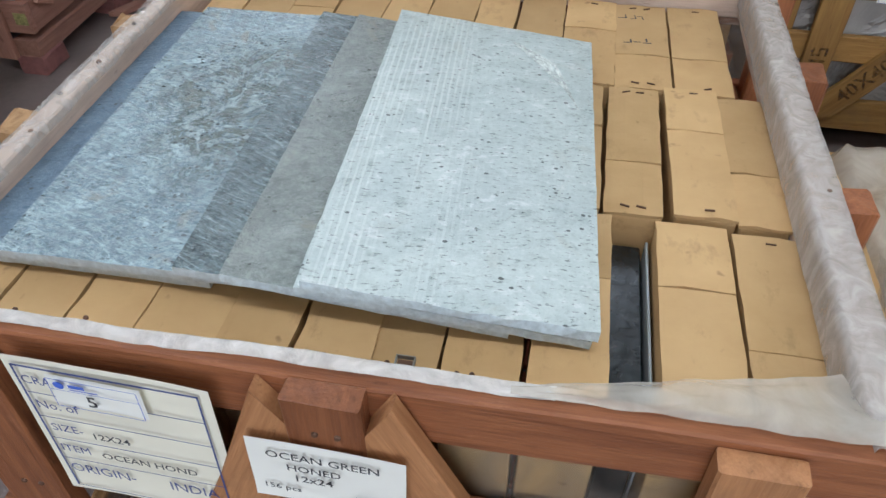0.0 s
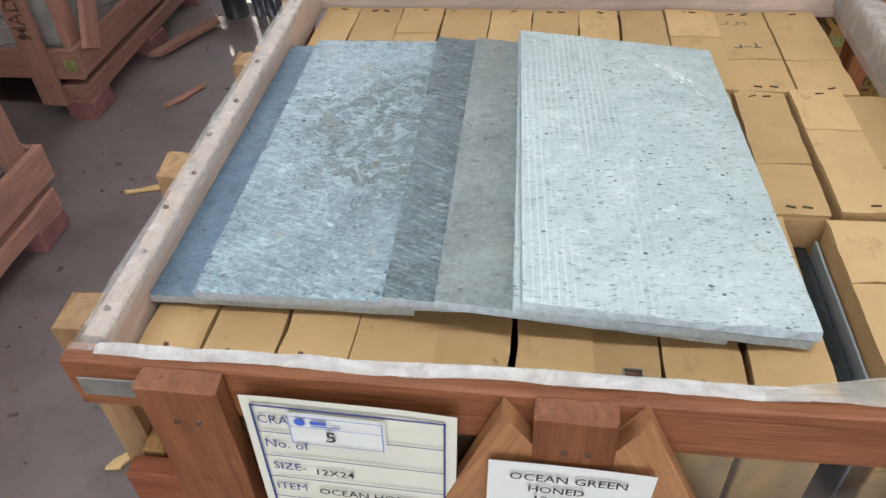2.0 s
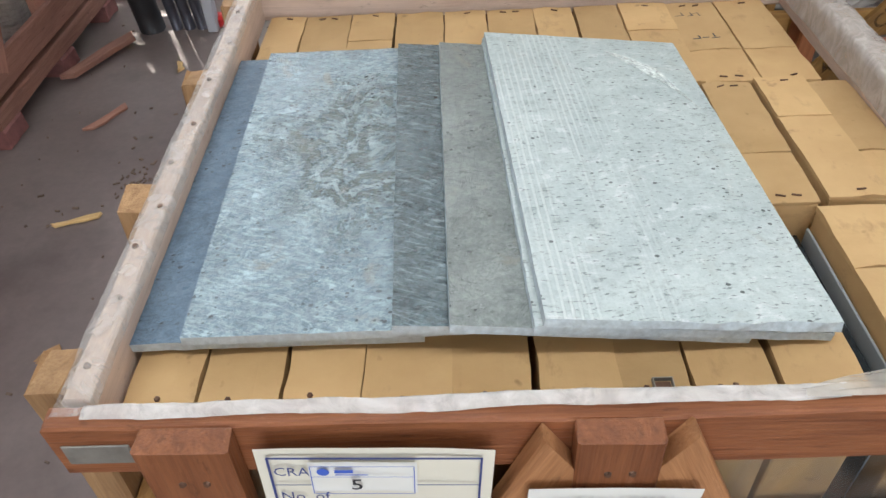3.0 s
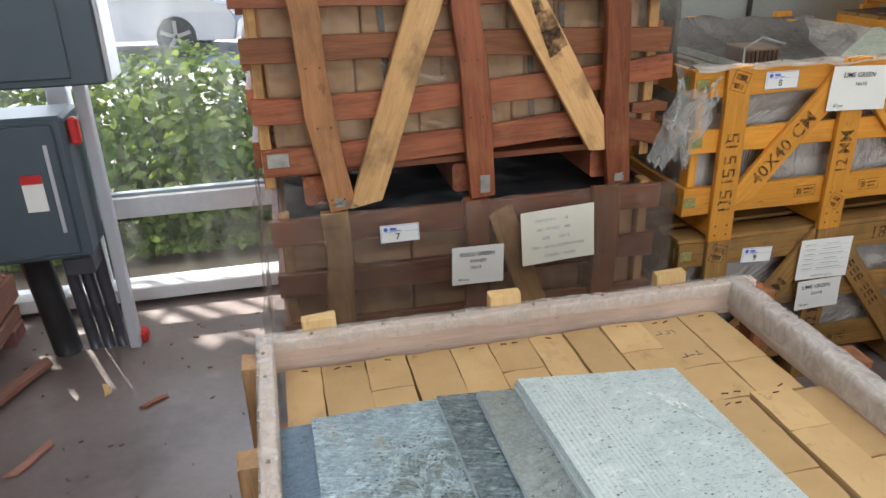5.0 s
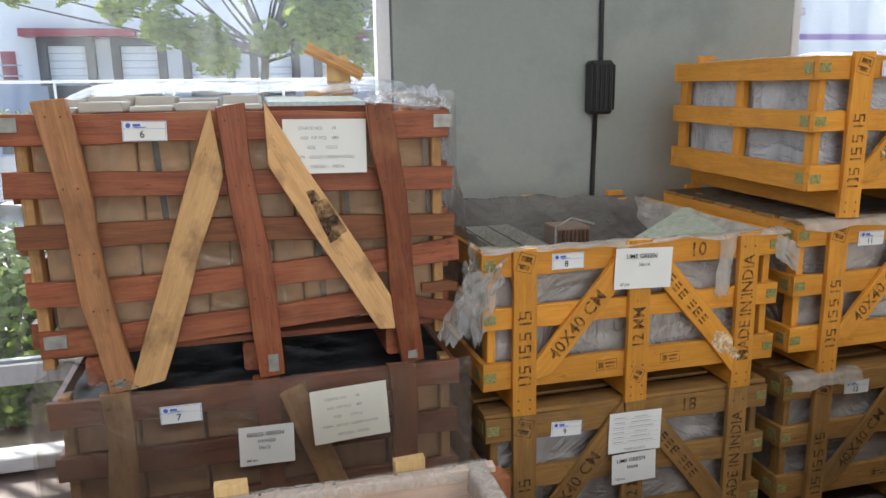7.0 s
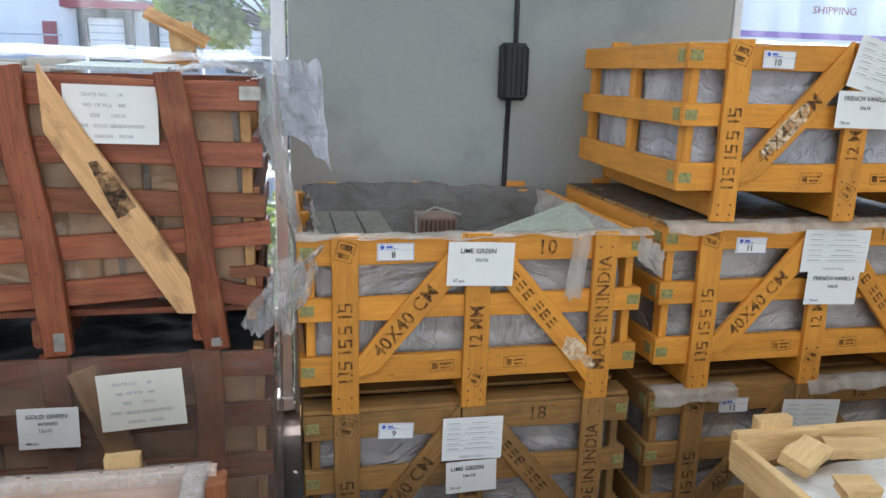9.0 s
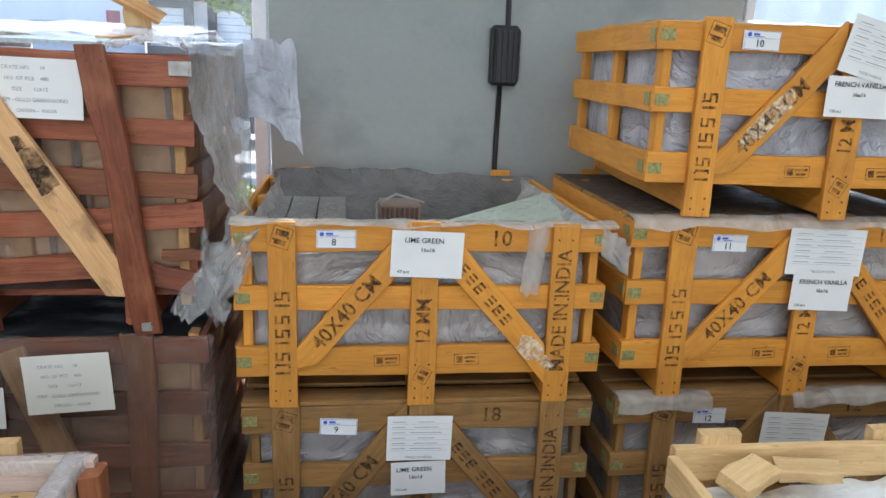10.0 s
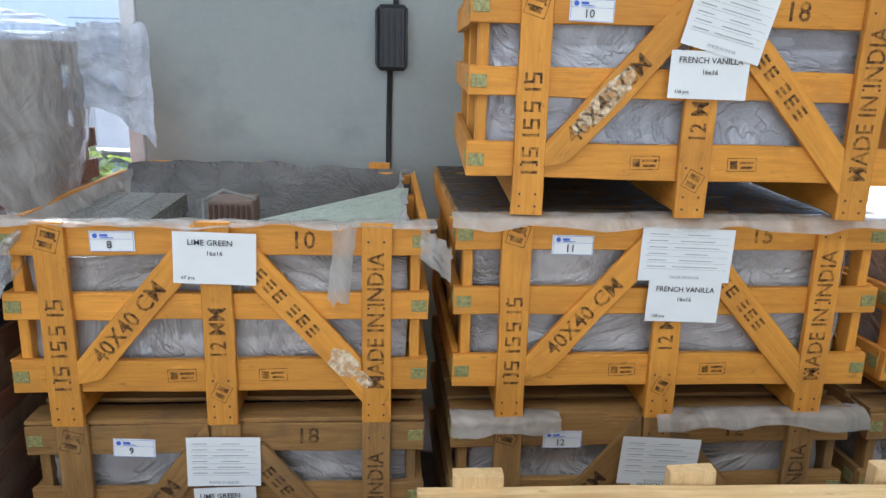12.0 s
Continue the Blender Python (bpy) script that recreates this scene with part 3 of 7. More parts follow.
def lot_sticker(cx, y, cz, number, turn=0.0, w=0.105, h=0.05):
    ob, c, r, u = paper("lot_sticker", cx, y, cz, w, h, turn, "small white lot sticker with a black number and blue logo", "sticker", PAPER, 0.0012, "lot stickers", cx)
    bars("border_print", [(0, h * 0.47, w * 0.95, 0.0008), (0, -h * 0.47, w * 0.95, 0.0008), (-w * 0.475, 0, 0.0008, h * 0.94), (w * 0.475, 0, 0.0008, h * 0.94), (0, h * 0.12, w * 0.95, 0.0006)], c, r, u, INK_BLUE, ob)
    bm = bmesh.new()
    bmesh.ops.create_circle(bm, cap_ends=True, segments=16, radius=h * 0.12, matrix=Matrix.Translation((-w * 0.36, h * 0.28, 0)))
    m = Matrix.Translation(c) @ Matrix((r, u, r.cross(u))).transposed().to_4x4()
    part("logo", bm_mesh("logo", bm, INK_BLUE), ob, m)
    bars("logo_bar", [(-w * 0.17, h * 0.30, w * 0.17, h * 0.11), (-w * 0.10, h * 0.19, w * 0.3, h * 0.035)], c, r, u, INK_BLUE, ob)
    lettering(number, h * 0.52, c + u * (-h * 0.17) + r * (-w * 0.06), r, u, INK, ob)
    return ob


# ---- the building ----
def structure(name, x0, y0, z0, x1, y1, z1, material, label, category, bevel=0.0):
    ob = block(name, x0, y0, z0, x1, y1, z1, material, None, bevel)
    return tagged(ob, label, category, kind="structure")


WY = 3.40
structure("floor", -5.0, -5.2, -0.2, 7.0, WY + 0.12, 0.0, FLOOR, "worn grey-brown concrete warehouse floor", "floor")
structure("ceiling", -5.0, -5.2, 3.6, 7.0, WY + 0.3, 3.8, CEIL, "white painted warehouse ceiling", "ceiling")
# Ceiling housings added to go with the overhead fill.
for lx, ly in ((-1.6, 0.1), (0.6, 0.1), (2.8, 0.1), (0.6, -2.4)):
    sl = thing("fill_lamp_housing", (lx, ly, 3.6), "white ceiling housing added above an unseen fill lamp", "light", "ceiling lights")
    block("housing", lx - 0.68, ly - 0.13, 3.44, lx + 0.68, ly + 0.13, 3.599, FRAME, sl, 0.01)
structure("wall_pier", 0.935, WY - 0.01, 0.0, 2.93, WY + 0.24, 3.6, WALL, "grey-green concrete wall between two windows", "wall")
structure("wall_lintel_left", -5.0, WY, 3.3, 0.93, WY + 0.24, 3.6, WALL, "concrete lintel over the window", "wall")
structure("wall_lintel_right", 2.935, WY, 3.3, 7.0, WY + 0.24, 3.6, WALL, "concrete lintel over the window", "wall")
structure("wall_below_right", 2.935, WY, 0.0, 7.0, WY + 0.24, 0.45, WALL, "low concrete wall under the window", "wall")
structure("wall_west", -5.2, -5.2, 0.0, -5.0, WY + 0.24, 3.6, WALL, "plain concrete side wall", "wall")
structure("wall_east", 7.0, -5.2, 0.0, 7.2, WY + 0.24, 3.6, WALL, "plain concrete side wall", "wall")
# Rear wall left open where the added fill lamp stands.
structure("wall_south_left", -5.0, -5.2, 0.0, -1.9, -5.0, 3.6, WALL, "plain concrete rear wall beside the unseen opening for fill light", "wall")
structure("wall_south_right", 3.9, -5.2, 0.0, 7.0, -5.0, 3.6, WALL, "plain concrete rear wall beside the unseen opening for fill light", "wall")
structure("wall_south_top", -1.9, -5.2, 3.45, 3.9, -5.0, 3.6, WALL, "plain concrete wall over the unseen opening for fill light", "wall")


def glazing(name, x0, x1, z0, z1, uprights, transoms, label):
    top = tagged(new(name), label, "window", kind="structure")
    top.location = ((x0 + x1) / 2, WY, z0)
    bpy.context.view_layer.update()
    y0, y1 = WY + 0.0, WY + 0.07
    for xa, xb in uprights:
        block("mullion", xa, y0, z0 + 0.08, xb, y1, z1, FRAME, top, 0.004)
    block("window_sill", x0, y0 - 0.03, z0 + 0.02, x1, y1 + 0.02, z0 + 0.085, FRAME, top, 0.006)
    block("head_rail", x0, y0 + 0.002, z1 - 0.05, x1, y1 - 0.002, z1 + 0.003, FRAME, top, 0.004)
    for za, zb in transoms:
        xs = [x0] + [v for u in uprights for v in u] + [x1]
        for k in range(0, len(xs), 2):
            if xs[k + 1] - xs[k] > 0.05:
                block("transom", xs[k], y0 - 0.02, za, xs[k + 1], y1 - 0.01, zb, FRAME, top, 0.005)
                block("gasket", xs[k], y0 - 0.004, zb, xs[k + 1], y0 + 0.03, zb + 0.014, FRAME_GREY, top, 0.002)
    pane = block("pane", x0, WY + 0.030, z0 + 0.04, x1, WY + 0.036, z1, GLASS, top, 0.0, "dusty clear glass with pale streaks")
    pane.visible_shadow = False
    return top


glazing("window_1", -5.0, 0.93, 0.0, 3.3, [(-3.1, -3.03), (-1.06, -0.985), (0.868, 0.926)], [(0.395, 0.485)], "tall white-framed shop window with a low transom")
glazing("window_2", 2.94, 7.0, 0.45, 3.3, [(2.945, 2.99), (5.0, 5.06)], [], "tall white-framed window beside the concrete pier")

# cable with its black box on the pier
cb = thing("wall_cable_box", (1.87, WY - 0.01, 1.42), "black cable with a ribbed black box on a concrete wall", "cable box")
block("box", 1.826, WY - 0.085, 1.425, 1.942, WY - 0.012, 1.665, BLACK, cb, 0.014)
for k in range(6):
    block("rib", 1.821 + k * 0.0225, WY - 0.092, 1.445, 1.829 + k * 0.0225, WY - 0.083, 1.645, BLACK, cb, 0.002)


def tube(name, pts, r, material, parent, segs=8):
    verts, faces = [], []
    for i, p in enumerate(pts):
        p = Vector(p)
        d = (Vector(pts[min(i + 1, len(pts) - 1)]) - Vector(pts[max(i - 1, 0)])).normalized()
        a = d.cross(Vector((0.3, 1, 0.2))).normalized()
        b = d.cross(a)
        verts += [tuple(p + (a * math.cos(k * 2 * math.pi / segs) + b * math.sin(k * 2 * math.pi / segs)) * r) for k in range(segs)]
    for i in range(len(pts) - 1):
        for k in range(segs):
            j = (k + 1) % segs
            faces.append((i * segs + k, i * segs + j, (i + 1) * segs + j, (i + 1) * segs + k))
    faces.append(tuple(range(segs)))
    faces.append(tuple((len(pts) - 1) * segs + k for k in reversed(range(segs))))
    return part(name, mesh_of(name, verts, faces, material, True), parent)


tube("cable", [(1.898, WY - 0.03, 1.66), (1.896, WY - 0.028, 1.9), (1.905, WY - 0.028, 2.3), (1.905, WY - 0.028, 3.59)], 0.011, BLACK, cb)
tube("cable", [(1.877, WY - 0.03, 1.43), (1.874, WY - 0.028, 1.2), (1.872, WY - 0.028, 0.8), (1.867, WY - 0.028, 0.02)], 0.011, BLACK, cb)

# electrical cabinet by the window
ec = thing("electrical_cabinet", (-0.95, 2.98, 0), "dark grey electrical cabinets with conduits on a floor stand", "electrical cabinet")
block("upper_cabinet", -1.45, 2.79, 1.045, -0.705, 2.96, 2.15, PANEL_GREY, ec, 0.006)
# The cabinet's own side face; its pale colour stands for window light.
block("cabinet_side_panel", -0.7045, 2.80, 1.05, -0.690, 2.958, 2.15, PANEL_EDGE, ec, 0.003, "cabinet side coloured pale for the window light on it")
block("cabinet_door", -1.43, 2.778, 1.07, -0.80, 2.789, 2.13, PANEL_GREY, ec, 0.004)
block("switch_box", -1.19, 2.85, 0.455, -0.875, 3.06, 0.945, PANEL_GREY, ec, 0.012)
block("switch_door", -1.17, 2.838, 0.475, -0.905, 2.849, 0.925, PANEL_GREY, ec, 0.008)
block("door_ridge", -0.945, 2.829, 0.56, -0.932, 2.837, 0.86, PANEL_EDGE, ec, 0.003)
block("switch_handle", -0.872, 2.88, 0.84, -0.84, 2.915, 0.93, RED_PAINT, ec, 0.008, "red switch handle")
block("notice", -1.035, 2.834, 0.64, -0.97, 2.837, 0.76, PAPER, ec, 0.0005, "white notice with a red header")
block("notice_header", -1.035, 2.831, 0.735, -0.97, 2.8335, 0.765, RED_PAINT, ec, 0.0005)
block("junction_box", -0.985, 2.87, 0.385, -0.885, 3.0, 0.45, CONDUIT, ec, 0.006)
block("stand_post", -0.862, 3.0, 0.0, -0.822, 3.05, 2.1, PANEL_EDGE, ec, 0.004, "pale steel stand post")
for k, (cx, r) in enumerate(((-1.105, 0.05), (-1.005, 0.022), (-0.955, 0.022), (-0.905, 0.022))):
    tube("conduit", [(cx, 2.98 + 0.01 * k, 0.46), (cx + 0.005, 3.0, 0.3), (cx + 0.01, 3.03, 0.1), (cx + 0.01, 3.05, 0.0)], r, CONDUIT if k else BLACK, ec, 10)
block("red_cap", -0.955 + 0.10, 3.03, 0.0, -0.80, 3.09, 0.05, RED_PAINT, ec, 0.012, "red plastic cap")


# ---- crates ----
def pack(x0, y0, z0, x1, y1, z1, material, label, amp=0.012, seed=0.0, name="wrapped_slate_pack", category="pack"):
    bm = box_bm(x0, y0, z0, x1, y1, z1)
    bmesh.ops.subdivide_edges(bm, edges=bm.edges[:], cuts=17, use_grid_fill=True)
    c = Vector(((x0 + x1) / 2, (y0 + y1) / 2, z0))
    for v in bm.verts:
        q = v.co * 9 + Vector((seed, seed * 2, 0))
        v.co += noise.noise_vector(q * 0.6) * amp
        fold = abs(noise.noise(Vector((q.x * 0.5 + q.z * 0.35, q.y * 0.5, q.z * 1.6 - q.x * 0.3 + seed)))) - 0.22
        v.co += Vector((0.25, -1.0, 0.4)) * fold * amp * 1.7
        v.co -= c
        v.co.z = max(v.co.z, 0)
    ob = new(name, bm_mesh(name, bm, material, True))
    ob.location = c
    return tagged(ob, label, category, "wrapped packs")


def nails(pts, n, parent, r=0.0035):
    bm = bmesh.new()
    for p in pts:
        d = Vector(n).normalized()
        m = Matrix.Translation(Vector(p) + d * 0.0006) @ d.to_track_quat("Z", "Y").to_matrix().to_4x4()
        bmesh.ops.create_cone(bm, cap_ends=True, segments=6, radius1=r, radius2=r * 0.7, depth=0.003, matrix=m)
    o = Vector(pts[0])
    bmesh.ops.translate(bm, verts=bm.verts[:], vec=-o)
    tagged(part("nail_heads", bm_mesh("nail_heads", bm, RUST), parent, Matrix.Translation(o)), kind="stuff")


def bracket(x, y, z, parent, flip=1):
    block("corner_bracket", x, y - 0.003, z - 0.015, x + flip * 0.038 if flip > 0 else x, y - 0.0003, z + 0.015, BRASSY, parent, 0.0008) if flip > 0 else block("corner_bracket", x - 0.038, y - 0.003, z - 0.015, x, y - 0.0003, z + 0.015, BRASSY, parent, 0.0008)


def yellow_crate(x0, y0, z0, w, d, h, posts, wood_mat, label, top_number="", stencil=True, lid=False):
    k = h / 0.525
    ob = thing("wooden_crate", (x0 + w / 2, y0 + d / 2, z0), label, "crate", "yellow slatted crates")
    pw, x1, y1 = 0.075, x0 + w, y0 + d
    levels = [(0.085 * k, 0.170 * k), (0.276 * k, 0.345 * k), (0.44 * k, 0.515 * k)]
    N = (0, -1, 0)
    for i, (a, b) in enumerate(levels):
        zc, hh = z0 + (a + b) / 2, b - a
        yy = y0 + 0.030
        board("rail", (x0, yy, zc), (x1, yy, zc + rnd.uniform(-.004, .004)), hh, 0.022, N, wood_mat, ob, wave=0.001)
        board("back_rail", (x0, y1 - 0.03, zc), (x1, y1 - 0.03, zc), hh, 0.022, (0, 1, 0), wood_mat, ob)
        board("side_rail", (x0 + 0.009, y0 + 0.043, zc), (x0 + 0.009, y1 - 0.043, zc), hh, 0.018, (-1, 0, 0), wood_mat, ob)
        board("side_rail", (x1 - 0.009, y0 + 0.043, zc), (x1 - 0.009, y1 - 0.043, zc), hh, 0.018, (1, 0, 0), wood_mat, ob)
        bracket(x0 + 0.004, y0 + 0.019, zc, ob)
        bracket(x1 - 0.004, y0 + 0.019, zc, ob, -1)
        block("side_bracket", x0 - 0.003, y0 + 0.044, zc - 0.018, x0 - 0.0003, y0 + 0.085, zc + 0.018, BRASSY, ob, 0.0008)
    for xx in (x0 + 0.045, x1 - 0.045):
        for yy in (y0 + 0.062, y0 + d * 0.5, y1 - 0.062):
            xs = xx - 0.012 if xx < x0 + w / 2 else xx + 0.012
            board("upright", (xs, yy, z0 + 0.087 * k), (xs, yy, z0 + 0.512 * k), 0.05, 0.026, (1, 0, 0), wood_mat, ob)
    nl = []
    for px in posts:
        xc = x0 + px + pw / 2
        board("post", (xc, y0 + 0.0095, z0), (xc, y0 + 0.0095, z0 + h), pw, 0.019, N, wood_mat, ob)
        board("back_post", (xc, y1 - 0.0095, z0), (xc, y1 - 0.0095, z0 + h + 0.02), pw, 0.019, (0, 1, 0), wood_mat, ob)
        board("runner", (xc, y0 + 0.02, z0 + 0.046 * k), (xc, y1 - 0.02, z0 + 0.046 * k), 0.078 * k, pw * 0.9, (1, 0, 0), wood_mat, ob)
        nl += [(xc + dx, y0, z0 + z) for z in (0.02, 0.05, 0.12 * k, 0.31 * k, 0.48 * k) for dx in (-0.02, 0.018)]
    nails(nl, N, ob)
    for j in range(6):
        yy = y0 + 0.09 + j * (d - 0.18) / 5
        board("base_plank", (x0 + 0.03, yy, z0 + 0.0945 * k), (x1 - 0.03, yy, z0 + 0.0945 * k), 0.11, 0.015, (0, 0, 1), wood_mat, ob)
    xa, xm, xb = x0 + posts[0] + pw, x0 + posts[1] + pw / 2, x0 + posts[2]
    z_lo, z_hi = z0 + 0.115 * k, z0 + 0.475 * k
    board("brace", (xa - 0.002, y0 + 0.0095, z_lo), (xm - pw / 2 - 0.004, y0 + 0.0095, z_hi), 0.074, 0.017, N, wood_mat, ob, cut0=0.10, cut1=0.08)
    board("brace", (xm + pw / 2 + 0.004, y0 + 0.0095, z_hi), (xb + 0.002, y0 + 0.0095, z_lo), 0.074, 0.017, N, wood_mat, ob, cut0=-0.08, cut1=-0.10)
    yt = y0 - 0.0012
    if stencil:
        xr = x0 + posts[2] + pw / 2
        lettering("MADE IN INDIA", 0.060, (xr, yt, z0 + h * 0.52), (0, 0, 1), (-1, 0, 0), STENCIL, ob, 0.86, "stencil")
        lettering("12 MM", 0.056, (xm, yt, z0 + h * 0.47), (0, 0, 1), (-1, 0, 0), STENCIL, ob, 0.85, "stencil")
        d1 = Vector((xm - pw / 2 - xa, 0, z_hi - z_lo)).normalized()
        c1 = Vector(((xa + xm - pw / 2) / 2 - 0.02, yt, (z_lo + z_hi) / 2 - 0.02))
        lettering("40X40 CM", 0.060, c1, d1, Vector((-d1.z, 0, d1.x)), STENCIL, ob, 0.95, "stencil")
        xl = x0 + posts[0] + pw / 2
        rects = []
        zz = -0.16 * k
        for k_, wch in enumerate((0.008, 0.008, 0.024, 0.010, 0.024, 0.024, 0.010, 0.024)):
            if wch < 0.012:
                rects += [(zz, 0.0, 0.007, 0.040)]
            else:
                rects += [(zz, 0.017, wch, 0.006), (zz, 0.0, wch, 0.006), (zz, -0.017, wch, 0.006), (zz - wch / 2 + 0.003, 0.0085, 0.006, 0.012), (zz + wch / 2 - 0.003, -0.0085, 0.006, 0.012)]
            zz += wch + 0.016
        bars("stencil", rects, (xl, yt, z0 + h * 0.5), (0, 0, 1), (-1, 0, 0), STENCIL, ob)
        d2 = Vector((xb - xm - pw / 2, 0, z_lo - z_hi)).normalized()
        c2 = Vector(((xb + xm + pw / 2) / 2 - 0.01, yt, (z_lo + z_hi) / 2 + 0.01))
        rects = [(x, s * 0.013, 0.022, 0.007) for x in (-0.12, -0.085, -0.05, 0.0, 0.035, 0.07) for s in (-1, 0, 1)] + [(x - 0.009, 0.0, 0.006, 0.03) for x in (-0.12, -0.05, 0.035)]
        bars("stencil", rects, c2, d2, Vector((-d2.z, 0, d2.x)), STENCIL, ob)
        # small framed stamps
        ry = y0 + 0.0175
        for sx in (x0 + w * 0.40, x0 + w * 0.62):
            if abs(sx - xm) > 0.08:
                rr = [(0, 0.016, 0.07, 0.002), (0, -0.016, 0.07, 0.002), (-0.035, 0, 0.002, 0.034), (0.035, 0, 0.002, 0.034), (-0.02, 0, 0.018, 0.02), (0.012, 0.005, 0.036, 0.006), (0.012, -0.007, 0.03, 0.006)]
                bars("stamp", rr, (sx, ry, z0 + 0.128 * k), (1, 0, 0.03), (-0.03, 0, 1), STENCIL, ob)
        rr = [(0, 0.028, 0.05, 0.002), (0, -0.028, 0.05, 0.002), (-0.025, 0, 0.002, 0.056), (0.025, 0, 0.002, 0.056), (0, 0.012, 0.034, 0.016), (0, -0.013, 0.03, 0.014)]
        bars("stamp", rr, (xl, yt, z0 + h * 0.92), (1, 0, -0.3), (0.3, 0, 1), STENCIL, ob)
        bars("stamp", [(a * .8, b * .8, c * .8, e * .8) for a, b, c, e in rr], (xm, yt, z0 + h * 0.17), (1, 0, -0.5), (0.5, 0, 1), STENCIL, ob)
    if top_number:
        lettering(top_number, 0.062, (x0 + w * 0.70, y0 + 0.0175, z0 + 0.478 * k), (1, 0, 0), (0, 0, 1), STENCIL, ob, 1.0, "stencil")
    if lid:
        for j in range(7):
            yy = y0 + 0.07 + j * (d - 0.14) / 6
            board("lid_plank", (x0 + 0.0, yy, z0 + h - 0.0045), (x1 - 0.0, yy, z0 + h - 0.0045), 0.10 if j else 0.09, 0.012, (0, 0, 1), YELLOW_OLD_SHADED, ob)
    return ob


P8 = (0.090, 0.472, 0.860)
P11 = (0.113, 0.515, 0.925)
FY = 2.175
c9 = yellow_crate(0.950, FY + 0.005, 0.0, 1.012, 0.92, 0.560, (0.084, 0.465, 0.850), YELLOW_OLD_SHADED, "dusty brown-yellow slatted timber crate under another crate", "18", lid=True)
c8 = yellow_crate(0.940, FY, 0.560, 1.027, 0.925, 0.525, P8, YELLOW, "bright yellow slatted timber crate with an open top", "10")
c12 = yellow_crate(2.035, FY + 0.005, 0.0, 1.11, 0.86, 0.560, P11, YELLOW_OLD_SHADED, "dusty yellow slatted timber crate at the bottom of a stack", "12", lid=True)
c11 = yellow_crate(2.033, FY, 0.560, 1.12, 0.86, 0.545, P11, YELLOW, "yellow slatted timber crate in the middle of a stack", "15", lid=True)
c10 = yellow_crate(2.050, FY - 0.012, 1.114, 1.075, 0.94, 0.530, (0.112, 0.508, 0.905), YELLOW, "yellow slatted timber crate on top of a stack", "18")
ASKEW = Matrix.Translation((2.2, FY - 0.012, 1.114)) @ pose(0, 0, 0, 0.3, 0, -3.6) @ Matrix.Translation((-2.2, -(FY - 0.012), -1.114))
yellow_crate(3.205, FY + 0.01, 0.0, 1.05, 0.86, 0.56, P8, YELLOW_OLD_SHADED, "dusty yellow slatted timber crate beside a taller stack", "", lid=True)
yellow_crate(3.215, FY + 0.01, 0.56, 1.05, 0.86, 0.525, P8, YELLOW, "yellow slatted timber crate on a dusty one", "")

GREYWRAP = "slate tiles in wrinkled grey plastic inside a crate"
for x0, y0, z0, x1, y1, z1, m, s in ((0.985, 2.25, 0.110, 1.915, 3.03, 0.52, WRAP_GREY, 1), (2.085, 2.25, 0.110, 3.09, 2.96, 0.52, WRAP_GREY, 3),
                                     (2.075, 2.25, 0.670, 3.09, 2.96, 1.06, WRAP_GREY, 4),
                                     (3.26, 2.26, 0.112, 4.20, 2.96, 0.52, WRAP_GREY, 6), (3.27, 2.26, 0.67, 4.20, 2.96, 1.06, WRAP_GREY, 7)):
    pack(x0, y0, z0, x1, y1, z1, m, GREYWRAP, 0.011, s)
top_pack = pack(2.105, 2.235, 1.240, 3.06, 3.03, 1.628, WRAP_LIT, "slate tiles inside a crate in wrinkled plastic coloured pale blue for light through it", 0.011, 5)
top_pack.matrix_basis = ASKEW @ top_pack.matrix_basis
# crate 8: low packs, open inside
pack(0.985, 2.245, 0.665, 1.915, 2.60, 0.985, WRAP_GREY, "slate tiles in wrinkled silver-grey plastic inside a crate", 0.010, 9)
pack(0.985, 2.63, 0.665, 1.915, 3.04, 0.93, WRAP_GREY, "slate tiles in wrinkled silver-grey plastic inside a crate", 0.010, 11)


